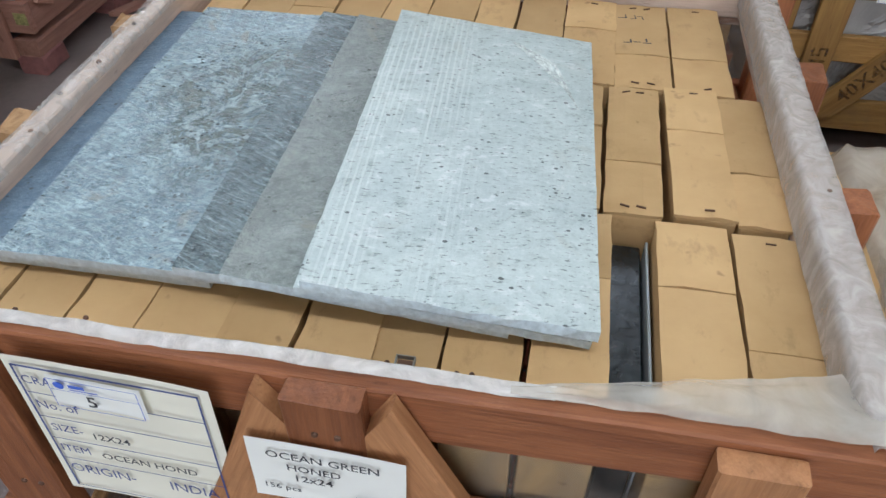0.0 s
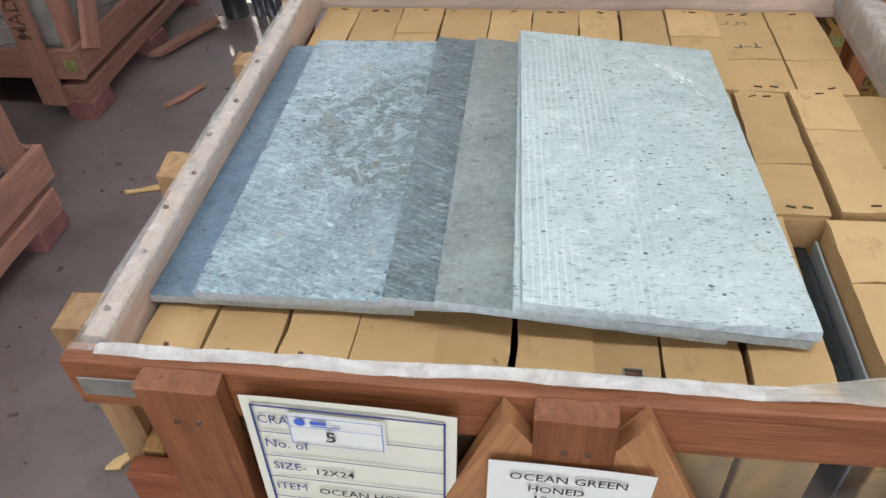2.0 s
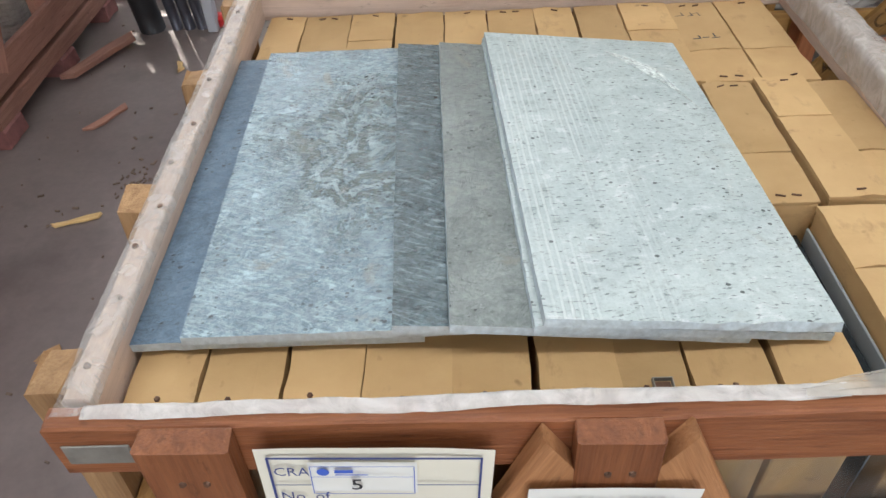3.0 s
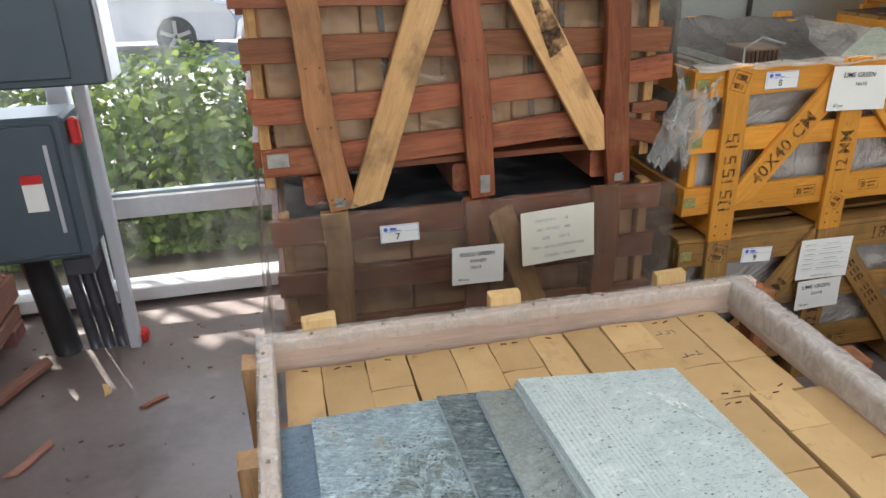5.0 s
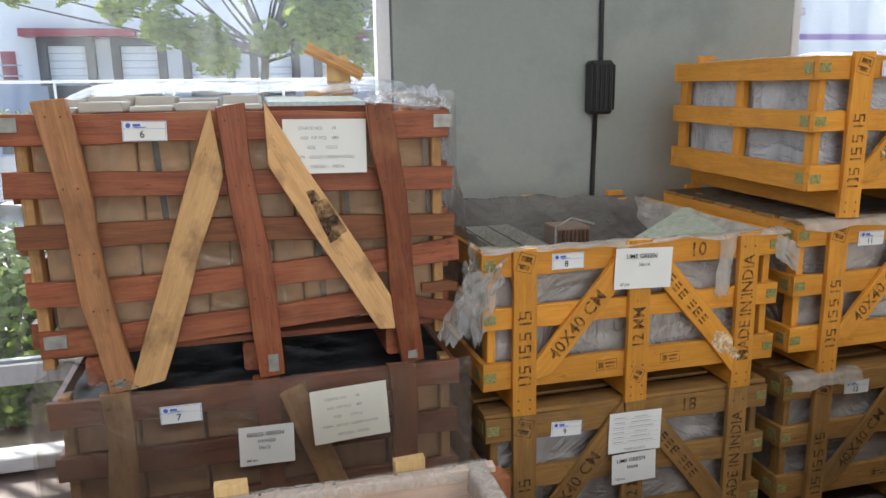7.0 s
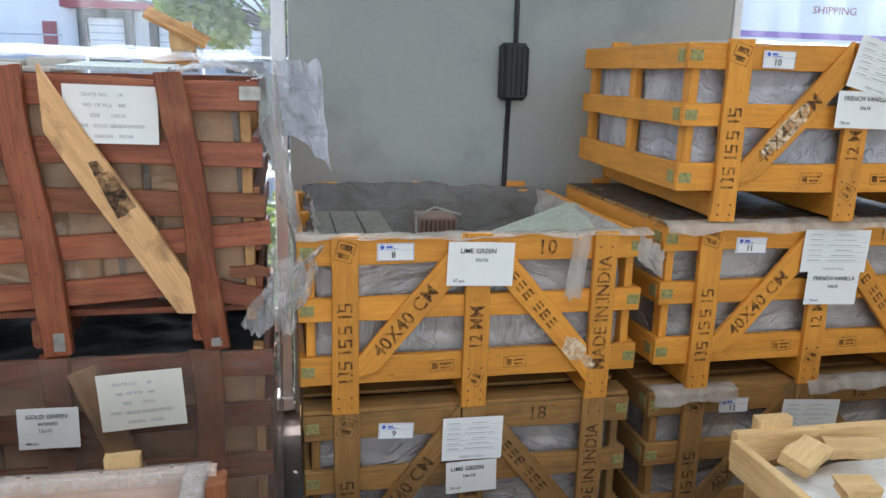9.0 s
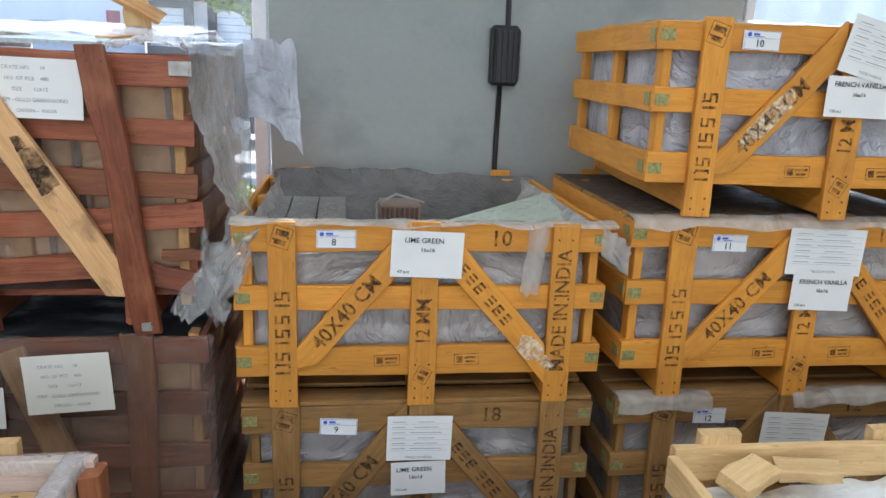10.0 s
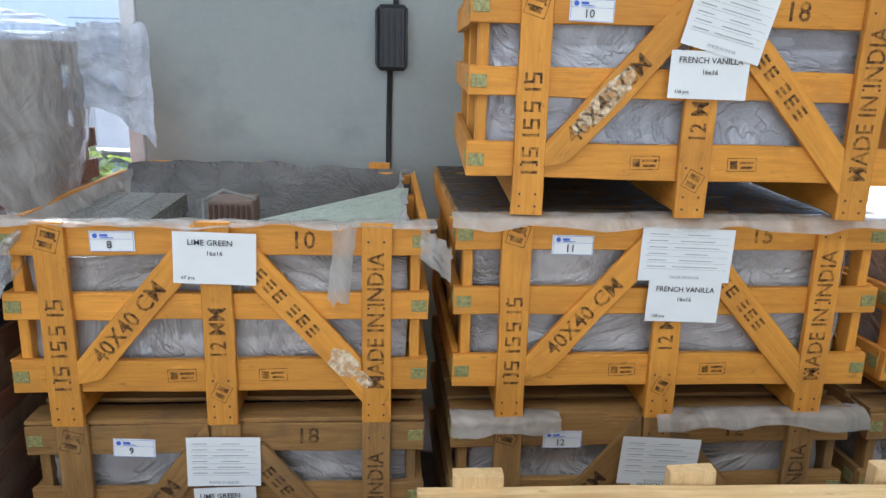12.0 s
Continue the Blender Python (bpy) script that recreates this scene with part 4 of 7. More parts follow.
def slab(name, fl, fr, bl, th, top, edge, label, category, group="", chip=0.0, cuts=10):
    """A thin stone slab given by three corners of its top face."""
    fl, fr, bl = Vector(fl), Vector(fr), Vector(bl)
    ex, ey = (fr - fl), (bl - fl)
    w, d = ex.length, ey.length
    ex.normalize()
    ez = ex.cross(ey).normalized()
    ey = ez.cross(ex)
    c = fl + ex * w / 2 + ey * d / 2 - ez * th
    nx, ny = cuts, cuts * 2
    verts, faces, mats = [], [], []
    for lvl in (0, 1):
        for j in range(ny + 1):
            for i in range(nx + 1):
                x, y = (i / nx - 0.5) * w, (j / ny - 0.5) * d
                q = Vector((x * 60 + fl.x * 50, y * 60, 0))
                if i in (0, nx):
                    x += 0.0012 * noise.noise(q)
                if j in (0, ny):
                    y += 0.0015 * noise.noise(q)
                z = th * lvl
                if lvl:
                    z += 0.0006 * noise.noise(q * 0.5)
                    if chip and j == 0 and i > nx * 0.45:
                        z -= chip * (0.5 + 0.5 * noise.noise(q * 3))
                        y += chip * (0.4 + 0.8 * noise.noise(q * 2))
                    elif i in (0, nx) or j in (0, ny):
                        z -= 0.0012
                verts.append((x, y, z))
    s = (nx + 1) * (ny + 1)

    def vid(i, j, lv):
        return lv * s + j * (nx + 1) + i
    for j in range(ny):
        for i in range(nx):
            faces.append((vid(i, j, 1), vid(i + 1, j, 1), vid(i + 1, j + 1, 1), vid(i, j + 1, 1)))
            mats.append(0)
            faces.append((vid(i, j, 0), vid(i, j + 1, 0), vid(i + 1, j + 1, 0), vid(i + 1, j, 0)))
            mats.append(1)
    for i in range(nx):
        faces += [(vid(i, 0, 0), vid(i + 1, 0, 0), vid(i + 1, 0, 1), vid(i, 0, 1)), (vid(i + 1, ny, 0), vid(i, ny, 0), vid(i, ny, 1), vid(i + 1, ny, 1))]
        mats += [1, 1]
    for j in range(ny):
        faces += [(vid(0, j + 1, 0), vid(0, j, 0), vid(0, j, 1), vid(0, j + 1, 1)), (vid(nx, j, 0), vid(nx, j + 1, 0), vid(nx, j + 1, 1), vid(nx, j, 1))]
        mats += [1, 1]
    me = mesh_of(name, verts, faces, top)
    me.materials.append(edge)
    me.polygons.foreach_set("material_index", mats)
    ob = new(name, me)
    ob.matrix_basis = Matrix.Translation(c) @ Matrix((ex, ey, ez)).transposed().to_4x4()
    return tagged(ob, label, category, group)


# things inside crate 8
for k in range(3):
    slab("standing_slate", (0.974 + k * 0.089, 2.395, 1.042 + 0.002 * k), (1.058 + k * 0.089, 2.395, 1.041 + 0.002 * k), (0.984 + k * 0.086, 2.785, 1.047), 0.06, SLATE_GREY, SLATE_GREY,
         "grey-green slate tiles on edge in an open crate", "slate tile", "slate bundles", cuts=4)
A3 = Vector((1.70, 2.48, 1.05))
tri = [Vector(q) - A3 for q in ((1.490, 2.332, 1.050), (1.905, 2.325, 1.042), (1.930, 2.660, 1.090), (1.900, 2.665, 1.089))]
lime = part("lime_slate_slab", mesh_of("lime_slate_slab", [tuple(q) for q in tri] + [tuple(q - Vector((0, 0, 0.013))) for q in tri],
            [(0, 1, 2, 3), (7, 6, 5, 4), (0, 4, 5, 1), (1, 5, 6, 2), (2, 6, 7, 3), (3, 7, 4, 0)], SLATE_LIME), None, Matrix.Translation(A3))
tagged(lime, "broken three-cornered pale lime-green slate slab in an open crate", "slate slab")
bt = thing("strapped_tile_block", (1.43, 2.62, 0.93), "brown ribbed tile block with a steel strap in an open crate", "tile block")
block("tile_block", 1.345, 2.58, 0.93, 1.475, 2.70, 1.06, plain("brown_ribbed_tile", (0.22, 0.15, 0.11), 0.7), bt, 0.004)
for k in range(8):
    block("rib", 1.350 + k * 0.0155, 2.572, 0.95, 1.359 + k * 0.0155, 2.579, 1.05, RUST, bt, 0.001)
tube("strap", [(1.335, 2.57, 0.99), (1.335, 2.57, 1.065), (1.395, 2.57, 1.095), (1.485, 2.57, 1.068)], 0.004, STEEL, bt, 6)


# ---- plastic on and in the yellow crates ----
def film(name, fn, nu, nv, material, label):
    ob = sheet(name, fn, nu, nv, material)
    return tagged(ob, label, "plastic film", "plastic films")


def lip(x0, x1, y, z, material, drop_f, drop_b, seed, label):
    """Film folded over a front rail, hanging in front and lying behind."""
    def fn(u, v):
        x = x0 + u * (x1 - x0)
        dz = wob(x + seed, 0, 0, 9, 0.014)
        if v < 0.4:
            s = 1 - v / 0.4
            return (x + wob(x, v, seed, 9, .006), y - 0.010 - 0.012 * s - abs(wob(x, s, seed, 14, 0.012)), z + 0.006 - s * (drop_f * (0.7 + 0.6 * noise.noise(Vector((x * 6, seed, 0)))) + dz))
        s = (v - 0.4) / 0.6
        return (x, y - 0.01 + s * 0.09, z + 0.006 + 0.010 * math.sin(s * 3) + wob(x, s, seed, 12, 0.008) - drop_b * s * s)
    return film("plastic_film", fn, 60, 12, material, label)


lip(0.935, 1.985, FY + 0.02, 1.078, FILM_MILKY, 0.012, 0.06, 1, "milky plastic liner folded over a crate rim")
lip(2.02, 3.16, FY + 0.0, 1.100, FILM_MILKY, 0.035, 0.02, 2, "torn milky plastic hanging over a crate rim")
lip(2.03, 2.32, FY + 0.0, 0.562, FILM_MILKY, 0.05, 0.02, 3, "torn milky plastic hanging over a crate rim")
lip(2.58, 3.17, FY + 0.0, 0.562, FILM_MILKY, 0.05, 0.02, 4, "torn milky plastic hanging over a crate rim")
film("plastic_film", lambda u, v: (1.945 + 0.075 * u + wob(u, v, 1, 6, .01), FY + 0.012 - 0.02 * u, 1.085 - 0.095 * u * 0.6 - 0.09 * v + wob(u, v, 4, 5, .012)), 12, 12, FILM_MILKY, "crumpled milky plastic at a crate corner")
film("plastic_film", lambda u, v: (1.735 + 0.055 * u - 0.02 * v + wob(u, v, 1, 6, .006), FY + 0.010 - 0.012 * math.sin(3 * u) - 0.004, 1.075 - 0.19 * v + 0.02 * noise.noise(Vector((u * 5, v, 0)))), 10, 18, FILM_MILKY, "strip of milky plastic hanging down a crate")


def liner(u, v):
    x = 0.975 + u * 0.985
    fold = 0.055 * noise.noise(Vector((u * 6 + v, v * 1.4, 1.0))) + 0.020 * noise.noise(Vector((u * 21, v * 3, 2.0)))
    return (x, 3.055 - 0.40 * v * v - 0.05 * v + fold * (0.4 + v), 1.100 + 0.012 * math.sin(u * 5) + 0.014 * noise.noise(Vector((u * 9, 0, 5))) - 0.17 * v)


film("plastic_liner", liner, 70, 26, plastic("brown_grey_liner", (0.17, 0.155, 0.14), 0.0, 0.25, 0.6, 6, 0.5), "crumpled grey plastic liner inside an open crate")
for xs, sx in ((1.935, -1), (0.972, 1)):
    film("plastic_liner", lambda u, v, xs=xs, sx=sx: (xs + sx * (0.02 + 0.06 * v + 0.02 * noise.noise(Vector((u * 8, v * 3, xs)))), 2.22 + 0.83 * u, 1.085 + 0.012 * noise.noise(Vector((u * 8, 0, xs))) - 0.14 * v), 36, 10, LINER_DULL, "crumpled milky plastic liner inside an open crate")
film("plastic_film", lambda u, v: (2.05 + 1.06 * u + 0.063 * 0.93 * v, FY + 0.0 + 0.93 * v - 0.063 * (1.06 * u - 0.15), 1.650 + 0.012 * noise.noise(Vector((u * 9, v * 9, 0))) - 0.02 * (abs(2 * u - 1) ** 6 + abs(2 * v - 1) ** 6)), 40, 30, FILM_MILKY, "milky plastic sheet lying on a crate")
# Film tinted dark: the upper crate's shade is put into its colour.
film("plastic_film", lambda u, v: (2.04 + 1.09 * u, FY + 0.05 + 0.80 * v, 1.108 + 0.003 * noise.noise(Vector((u * 9, v * 9, 4)))), 30, 20, plastic("shade_tinted_sheet", (0.07, 0.065, 0.06), 0.35, 0.6, 0.4, 12), "clear plastic sheet tinted dark for the shade between two crates")

# ---- red hardwood crates ----


def small_box(x0, y0, z0, x1, y1, z1, material, label, group, name="cardboard_box", turn=0.0, bevel=0.004):
    c = Vector(((x0 + x1) / 2, (y0 + y1) / 2, z0))
    ob = new(name, bm_mesh(name, box_bm(x0 - c.x, y0 - c.y, 0, x1 - c.x, y1 - c.y, z1 - z0, bevel, 2), material))
    ob.matrix_basis = Matrix.Translation(c) @ pose(0, 0, 0, 0, 0, turn)
    return tagged(ob, label, "box", group)


def red_crate(zb, zt, posts, braces, rails, label, depth, xl, xr, lean=(0, 0, 0), brace_lean=(0, 0)):
    """A hardwood crate whose front looks along -y at FY. posts and braces: (x bottom, z bottom, x top, z top, width, wood); rails: (z left, z right, height, bow, wood, x from, x to)."""
    ob = thing("wooden_crate", ((xl + xr) / 2, FY + depth / 2, zb), label, "crate", "red hardwood crates")
    N = (0, -1, 0)
    for (xb, za, xt, zz, w, m), off in zip(posts, lean):
        board("post", (xb, FY + 0.012, za), (xt, FY + 0.012 - off, zz), w, 0.026, N, m, ob, wave=0.006, rough=0.003)
        nails([(xb + (xt - xb) * f + dx, FY - 0.0005 - off * f, za + (zz - za) * f) for f in (0.04, 0.3, 0.5, 0.72, 0.95) for dx in (-0.018, 0.015)], N, ob)
        block("post_plate", xb - 0.014, FY - 0.003, za + 0.008, xb + 0.014, FY - 0.0007, za + 0.058, STEEL, ob, 0.0008, "zinc joining plate")
    for (xb, za, xt, zz, w, m), off in zip(braces, brace_lean):
        board("brace", (xb, FY + 0.008, za), (xt, FY + 0.008 - off, zz), w, 0.022, N, m, ob, rough=0.0025, cut0=0.05 if xt > xb else -0.05, cut1=0.0 if not off else 0.16 if xt > xb else -0.14)
    for za, zz, hh, bow, m, xa, xb in rails:
        board("rail", (xa, FY + 0.036, za), (xb, FY + 0.036, zz), hh, 0.02, N, m, ob, bow=bow, wave=0.002, rough=0.002)
        zm = (za + zz) / 2
        if xb - xa > 0.8:
            board("back_rail", (xl, FY + depth, zm), (xr, FY + depth, zm), hh, 0.02, (0, 1, 0), m, ob)
            for xs in (xl + 0.012, xr - 0.012):
                board("side_rail", (xs, FY + 0.05, zm), (xs, FY + depth - 0.012, zm), hh, 0.018, (1, 0, 0), m, ob)
    for xs in (xl + 0.035, xr - 0.035):
        for ys in (FY + 0.066, FY + depth * 0.5, FY + depth - 0.03):
            board("upright", (xs, ys, zb + 0.06), (xs, ys, zt - 0.01), 0.045, 0.028, (1, 0, 0), PALE, ob)
    for f in (0.14, 0.5, 0.86):
        xc = xl + (xr - xl) * f
        board("runner", (xc, FY + 0.05, zb + 0.042), (xc, FY + depth - 0.05, zb + 0.042), 0.08, 0.075, (1, 0, 0), RED, ob)
    for j in range(6):
        yy = FY + 0.11 + j * (depth - 0.2) / 5
        board("base_plank", (xl + 0.02, yy, zb + 0.092), (xr - 0.02, yy, zb + 0.092), 0.10, 0.018, (0, 0, 1), RED, ob)
    return ob


D6 = 0.94
c7 = red_crate(0.0, 0.775, [(-0.085, 0.0, -0.085, 0.775, 0.075, PALE), (0.306, 0.0, 0.306, 0.775, 0.07, RED), (0.69, 0.0, 0.69, 0.775, 0.076, RED_LIGHT)],
               [(0.60, 0.10, 0.37, 0.735, 0.072, PALE)],
               [(0.72, 0.72, 0.075, 0, RED, -0.255, 0.865), (0.565, 0.565, 0.07, 0, RED, -0.25, 0.86), (0.41, 0.41, 0.07, 0, RED_LIGHT, -0.25, 0.86), (0.255, 0.255, 0.07, 0, RED, -0.25, 0.86), (0.11, 0.11, 0.07, 0, RED, -0.25, 0.86)],
               "dusty red hardwood slatted crate wrapped in clear plastic", D6, -0.25, 0.862)
c6 = red_crate(0.785, 1.50, [(-0.066, 0.785, -0.142, 1.535, 0.072, TAN), (0.328, 0.785, 0.262, 1.515, 0.072, RED), (0.720, 0.78, 0.645, 1.51, 0.068, RED)],
               [(0.000, 0.795, 0.222, 1.425, 0.078, PALE_STAINED), (0.668, 0.885, 0.346, 1.443, 0.080, PALE_STAINED)],
               [(1.468, 1.455, 0.075, 0, RED, -0.305, 0.845), (1.330, 1.303, 0.064, 0, RED, -0.285, 0.853), (1.203, 1.165, 0.064, 0.004, RED_LIGHT, -0.272, 0.856),
                (1.050, 1.098, 0.066, -0.016, RED, -0.262, 0.868), (0.918, 0.960, 0.068, -0.006, RED, -0.250, 0.640), (0.985, 0.985, 0.028, 0, RED_LIGHT, 0.76, 0.865),
                (0.935, 0.905, 0.06, 0, RED, 0.73, 0.845)],
               "leaning red hardwood slatted crate full of cardboard boxes", D6, -0.275, 0.848, (0.045, 0.008, 0.045), (0.018, 0.036))
for px in ((-0.29, 1.478), (0.80, 1.462), (-0.24, 0.925)):
    block("corner_plate", px[0], FY + 0.021, px[1] - 0.018, px[0] + 0.055, FY + 0.0255, px[1] + 0.018, STEEL, c6, 0.001, "zinc corner plate")
KNOT = worn_paint("scorched_wood", (0.05, 0.025, 0.014), 0.8)


def patch(owner, name, material, cx, y, cz, dx, dz, length, w, seed, tilt=0.0):
    """An uneven mark that lies on a brace running along (dx, dz); tilt: how far its plane leans forward per metre of height."""
    d = Vector((dx, -tilt * dz, dz)).normalized()
    s = Vector((-dz, -tilt * dx, dx)).normalized()
    n_ = 26
    ring = []
    for i in range(n_):
        a = i * 2 * math.pi / n_
        k = 1 + 0.35 * noise.noise(Vector((math.cos(a) * 2, math.sin(a) * 2, seed))) + 0.15 * noise.noise(Vector((math.cos(a) * 6, math.sin(a) * 6, seed)))
        ring.append(tuple(d * (math.cos(a) * length / 2 * k) + s * max(-w / 2, min(w / 2, math.sin(a) * w * 0.62 * k))))
    part(name, mesh_of(name, ring, [tuple(range(n_))], material), owner, Matrix.Translation((cx, y, cz)))


PEELED = worn_paint("peeled_pale_wood", (0.78, 0.64, 0.42), 0.95)
for cx, cz, length, w, seed in ((0.475, 1.222, 0.10, 0.073, 1), (0.497, 1.185, 0.07, 0.073, 2), (0.445, 1.272, 0.04, 0.05, 5)):
    patch(c6, "scorch_mark", KNOT, cx, FY - 0.0050 - 0.036 * (cz - 0.885) / 0.607, cz, -0.33, 0.57, length, w, seed, 0.06)
bpy.context.view_layer.update()
patch(c10, "peeled_patch", PEELED, 2.375, FY - 0.0130, 1.395, 0.31, 0.36, 0.17, 0.05, 3)
patch(c10, "peeled_patch", PEELED, 2.320, FY - 0.0130, 1.335, 0.31, 0.36, 0.06, 0.03, 8)
c10.matrix_basis = ASKEW @ c10.matrix_basis
patch(c8, "peeled_patch", PEELED, 1.755, FY - 0.0012, 0.725, 0.34, -0.36, 0.09, 0.06, 6)
patch(c8, "peeled_patch", PEELED, 1.805, FY - 0.0012, 0.680, 0.34, -0.36, 0.05, 0.03, 9)

for zz, top, n_ in ((0.902, 0.938, 8), (0.940, 1.066, 8), (1.068, 1.188, 9), (1.190, 1.322, 8), (1.324, 1.450, 8)):
    w = 1.03 / n_
    lean = (zz - 0.9) * -0.05
    for k in range(n_):
        x = -0.215 + k * w
        small_box(x + 0.002 + lean, FY + 0.075 + rnd.uniform(0, .012), zz, x + w - 0.002 + lean, FY + 0.40, top - rnd.uniform(0, 0.006), CARD_DIM, "brown cardboard box of tiles inside a slatted crate", "boxes in the red crate", bevel=0.009)
        small_box(x + 0.002 + lean, FY + 0.41, zz, x + w - 0.002 + lean, FY + 0.86, top, CARD_DIM, "brown cardboard box of tiles inside a slatted crate", "boxes in the red crate")
for zz in (0.103, 0.263, 0.423, 0.583):
    for k in range(6):
        x = -0.21 + k * 0.173
        small_box(x, FY + 0.08, zz, x + 0.165, FY + 0.85, zz + 0.155, CARD_DIM, "brown cardboard box of tiles inside a slatted crate", "boxes in the wrapped crate")


for x in (0.085, 0.475, 0.565, 0.80):
    st = thing("packing_strap", (x, FY + 0.07, 0.9), "black plastic strap round boxes inside a crate", "strap", "straps in the red crate")
    board("band", (x + 0.01, FY + 0.0675, 0.905), (x - 0.02, FY + 0.0675, 1.495), 0.016, 0.002, (0, -1, 0), STRAP, st, rough=0.0004)


def clear_front(u, v):
    x = -0.215 + u * 1.02
    return (x, FY + 0.058 + 0.010 * noise.noise(Vector((x * 7, v * 6, 0))) , 0.92 + 0.57 * v)


film("plastic_film", clear_front, 50, 30, plastic("glossy_clear_film", (0.68, 0.50, 0.36), 0.70, 0.12, 1.0, 9, 0.6), "glossy clear film round boxes in a crate")


def wrap7(u, v):
    x = -0.275 + u * 1.165
    bulge = 0.012 * noise.noise(Vector((x * 5, v * 4, 7))) + 0.006 * noise.noise(Vector((x * 16, v * 9, 3)))
    top = 0.785 + 0.012 * noise.noise(Vector((x * 8, 0, 1)))
    return (x - 0.02 * (1 - v) * (1 - u), FY - 0.022 - abs(bulge), 0.03 + v * (top - 0.03))


film("plastic_wrap", wrap7, 70, 40, WRAP_BROWN, "dusty clear plastic sheet covering a crate front")
film("plastic_wrap", lambda u, v: (0.885 + 0.01 * noise.noise(Vector((u * 8, v * 6, 0))), FY - 0.02 + 0.9 * u, 0.03 + 0.755 * v), 30, 20, FILM_DUSTY, "dusty clear plastic sheet covering a crate side")
film("plastic_wrap", lambda u, v: (-0.285 - 0.09 * (1 - v) ** 2 * (0.6 + 0.4 * math.sin(7 * u)) + 0.015 * noise.noise(Vector((u * 8, v * 6, 2))), FY - 0.02 + 0.55 * u, 0.0 + 0.80 * v), 24, 24, FILM, "clear plastic sheet trailing from a crate to the floor")
film("plastic_wrap", lambda u, v: (-0.27 + 0.25 * u, FY - 0.02 + 0.12 * v, 0.80 + 0.09 * v * (1 - u) + 0.03 * noise.noise(Vector((u * 7, v * 5, 2)))), 18, 10, FILM_DUSTY, "crumpled clear plastic on a wrapped crate")


# Near-black sheet put in for the gap's shade; it also stops light from behind.
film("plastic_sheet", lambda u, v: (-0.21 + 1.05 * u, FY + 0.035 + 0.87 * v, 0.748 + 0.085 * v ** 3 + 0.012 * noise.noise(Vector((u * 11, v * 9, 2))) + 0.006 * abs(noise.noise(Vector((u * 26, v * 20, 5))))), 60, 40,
     plastic("gap_shade_sheet", (0.016, 0.017, 0.019), 0.0, 0.6, 0.3, 8), "dark crumpled plastic sheet standing in for shade between two stacked crates")


# torn sheets on the red crate's corner
def crumple(u, v, seed, a):
    q = Vector((u * 3.1, v * 2.3, seed))
    return a * (noise.noise(q) + 0.55 * noise.noise(q * 2.7) + 0.3 * abs(noise.noise(q * 6.1)))


def torn(u, v):
    """Side sheet: free wavy front edge, hung from the crate's top, gathered towards the bottom."""
    ragged = 0.020 * noise.noise(Vector((v * 7, 3, 0))) + 0.010 * noise.noise(Vector((v * 19, 5, 0)))
    k = max(0.0, v - 0.25) / 0.75
    fx, fy, fz = 0.852 + 0.075 * k ** 1.3, FY + 0.015 + 0.10 * k ** 2, 1.512 - 0.43 * v
    bx, by, bz = 0.885 + 0.05 * v, 3.06 - 0.50 * v ** 1.6, 1.535 - 0.66 * v
    bulge = 0.035 * math.sin(math.pi * u) * (0.3 + v) + crumple(u, v, 2, 0.010)
    return (fx + (bx - fx) * u + bulge + ragged * 0.4, fy + (by - fy) * u + ragged * (1 - u), fz + (bz - fz) * u + 0.012 * math.sin(u * 9) * (v < 0.02))


def torn_tail(u, v):
    """Twisted strip that trails from the sheet's lowest corner."""
    x = 0.955 - 0.11 * v + 0.035 * math.sin(v * 4.5)
    w = 0.10 * (0.35 + 0.65 * math.sin(math.pi * min(1, 0.15 + v * 0.8)))
    return (x + (u - 0.5) * w + crumple(u, v, 21, 0.012), FY + 0.10 - 0.135 * v + crumple(v, u, 22, 0.02), 1.10 - 0.25 * v - 0.03 * u + 0.02 * noise.noise(Vector((u * 7, v * 3, 1))))


film("torn_plastic", torn, 40, 60, SHEET_MILKY, "torn milky plastic sheet hanging off a crate corner")
film("torn_plastic", torn_tail, 20, 40, FILM, "twisted tail of torn milky plastic beside a crate")
film("torn_plastic", lambda u, v: (0.885 + 0.165 * u + 0.03 * v * u + crumple(u, v, 4, 0.010), 2.94 + 0.17 * u - 0.08 * v + crumple(v, u, 6, 0.025), 1.560 - 0.30 * v * (0.85 + 0.5 * u * u) + 0.02 * noise.noise(Vector((u * 5, 1, 2)))), 30, 34, SHEET_WHITE, "pale plastic sheet hanging behind a crate")
film("torn_plastic", lambda u, v: (0.868 + crumple(u, v, 8, 0.003), FY + 0.03 + 0.88 * u, 1.545 - 0.70 * v), 30, 28, FILM_DUSTY, "dusty clear plastic sheet on a crate side")
film("torn_plastic", lambda u, v: (0.86 + (0.05 + 0.09 * (1 - v)) * u + crumple(u, v, 11, 0.03), FY - 0.02 + crumple(v, u, 12, 0.015), 1.05 - 0.20 * v - 0.03 * u + 0.04 * noise.noise(Vector((u * 8, 0, 4)))), 26, 28, FILM, "shredded clear plastic at a crate corner")
film("torn_plastic", lambda u, v: (0.90 + 0.11 * u, FY - 0.01 + 0.02 * v + crumple(u, v, 13, 0.008), 0.985 + 0.085 * u - 0.05 * v * (1 - 0.6 * u) + crumple(u, v, 14, 0.015)), 24, 12, FILM_MILKY, "shredded milky plastic strip joining two crates")


# load on top of the red crate
def topsheet(u, v):
    x, y = -0.24 + 1.05 * u, FY + 0.30 + 0.62 * v
    return (x, y, 1.545 + 0.035 * math.sin(math.pi * min(1, max(0, v))) + 0.016 * noise.noise(Vector((x * 8, y * 8, 0))) - 0.05 * max(0, 0.12 - u) / 0.12)


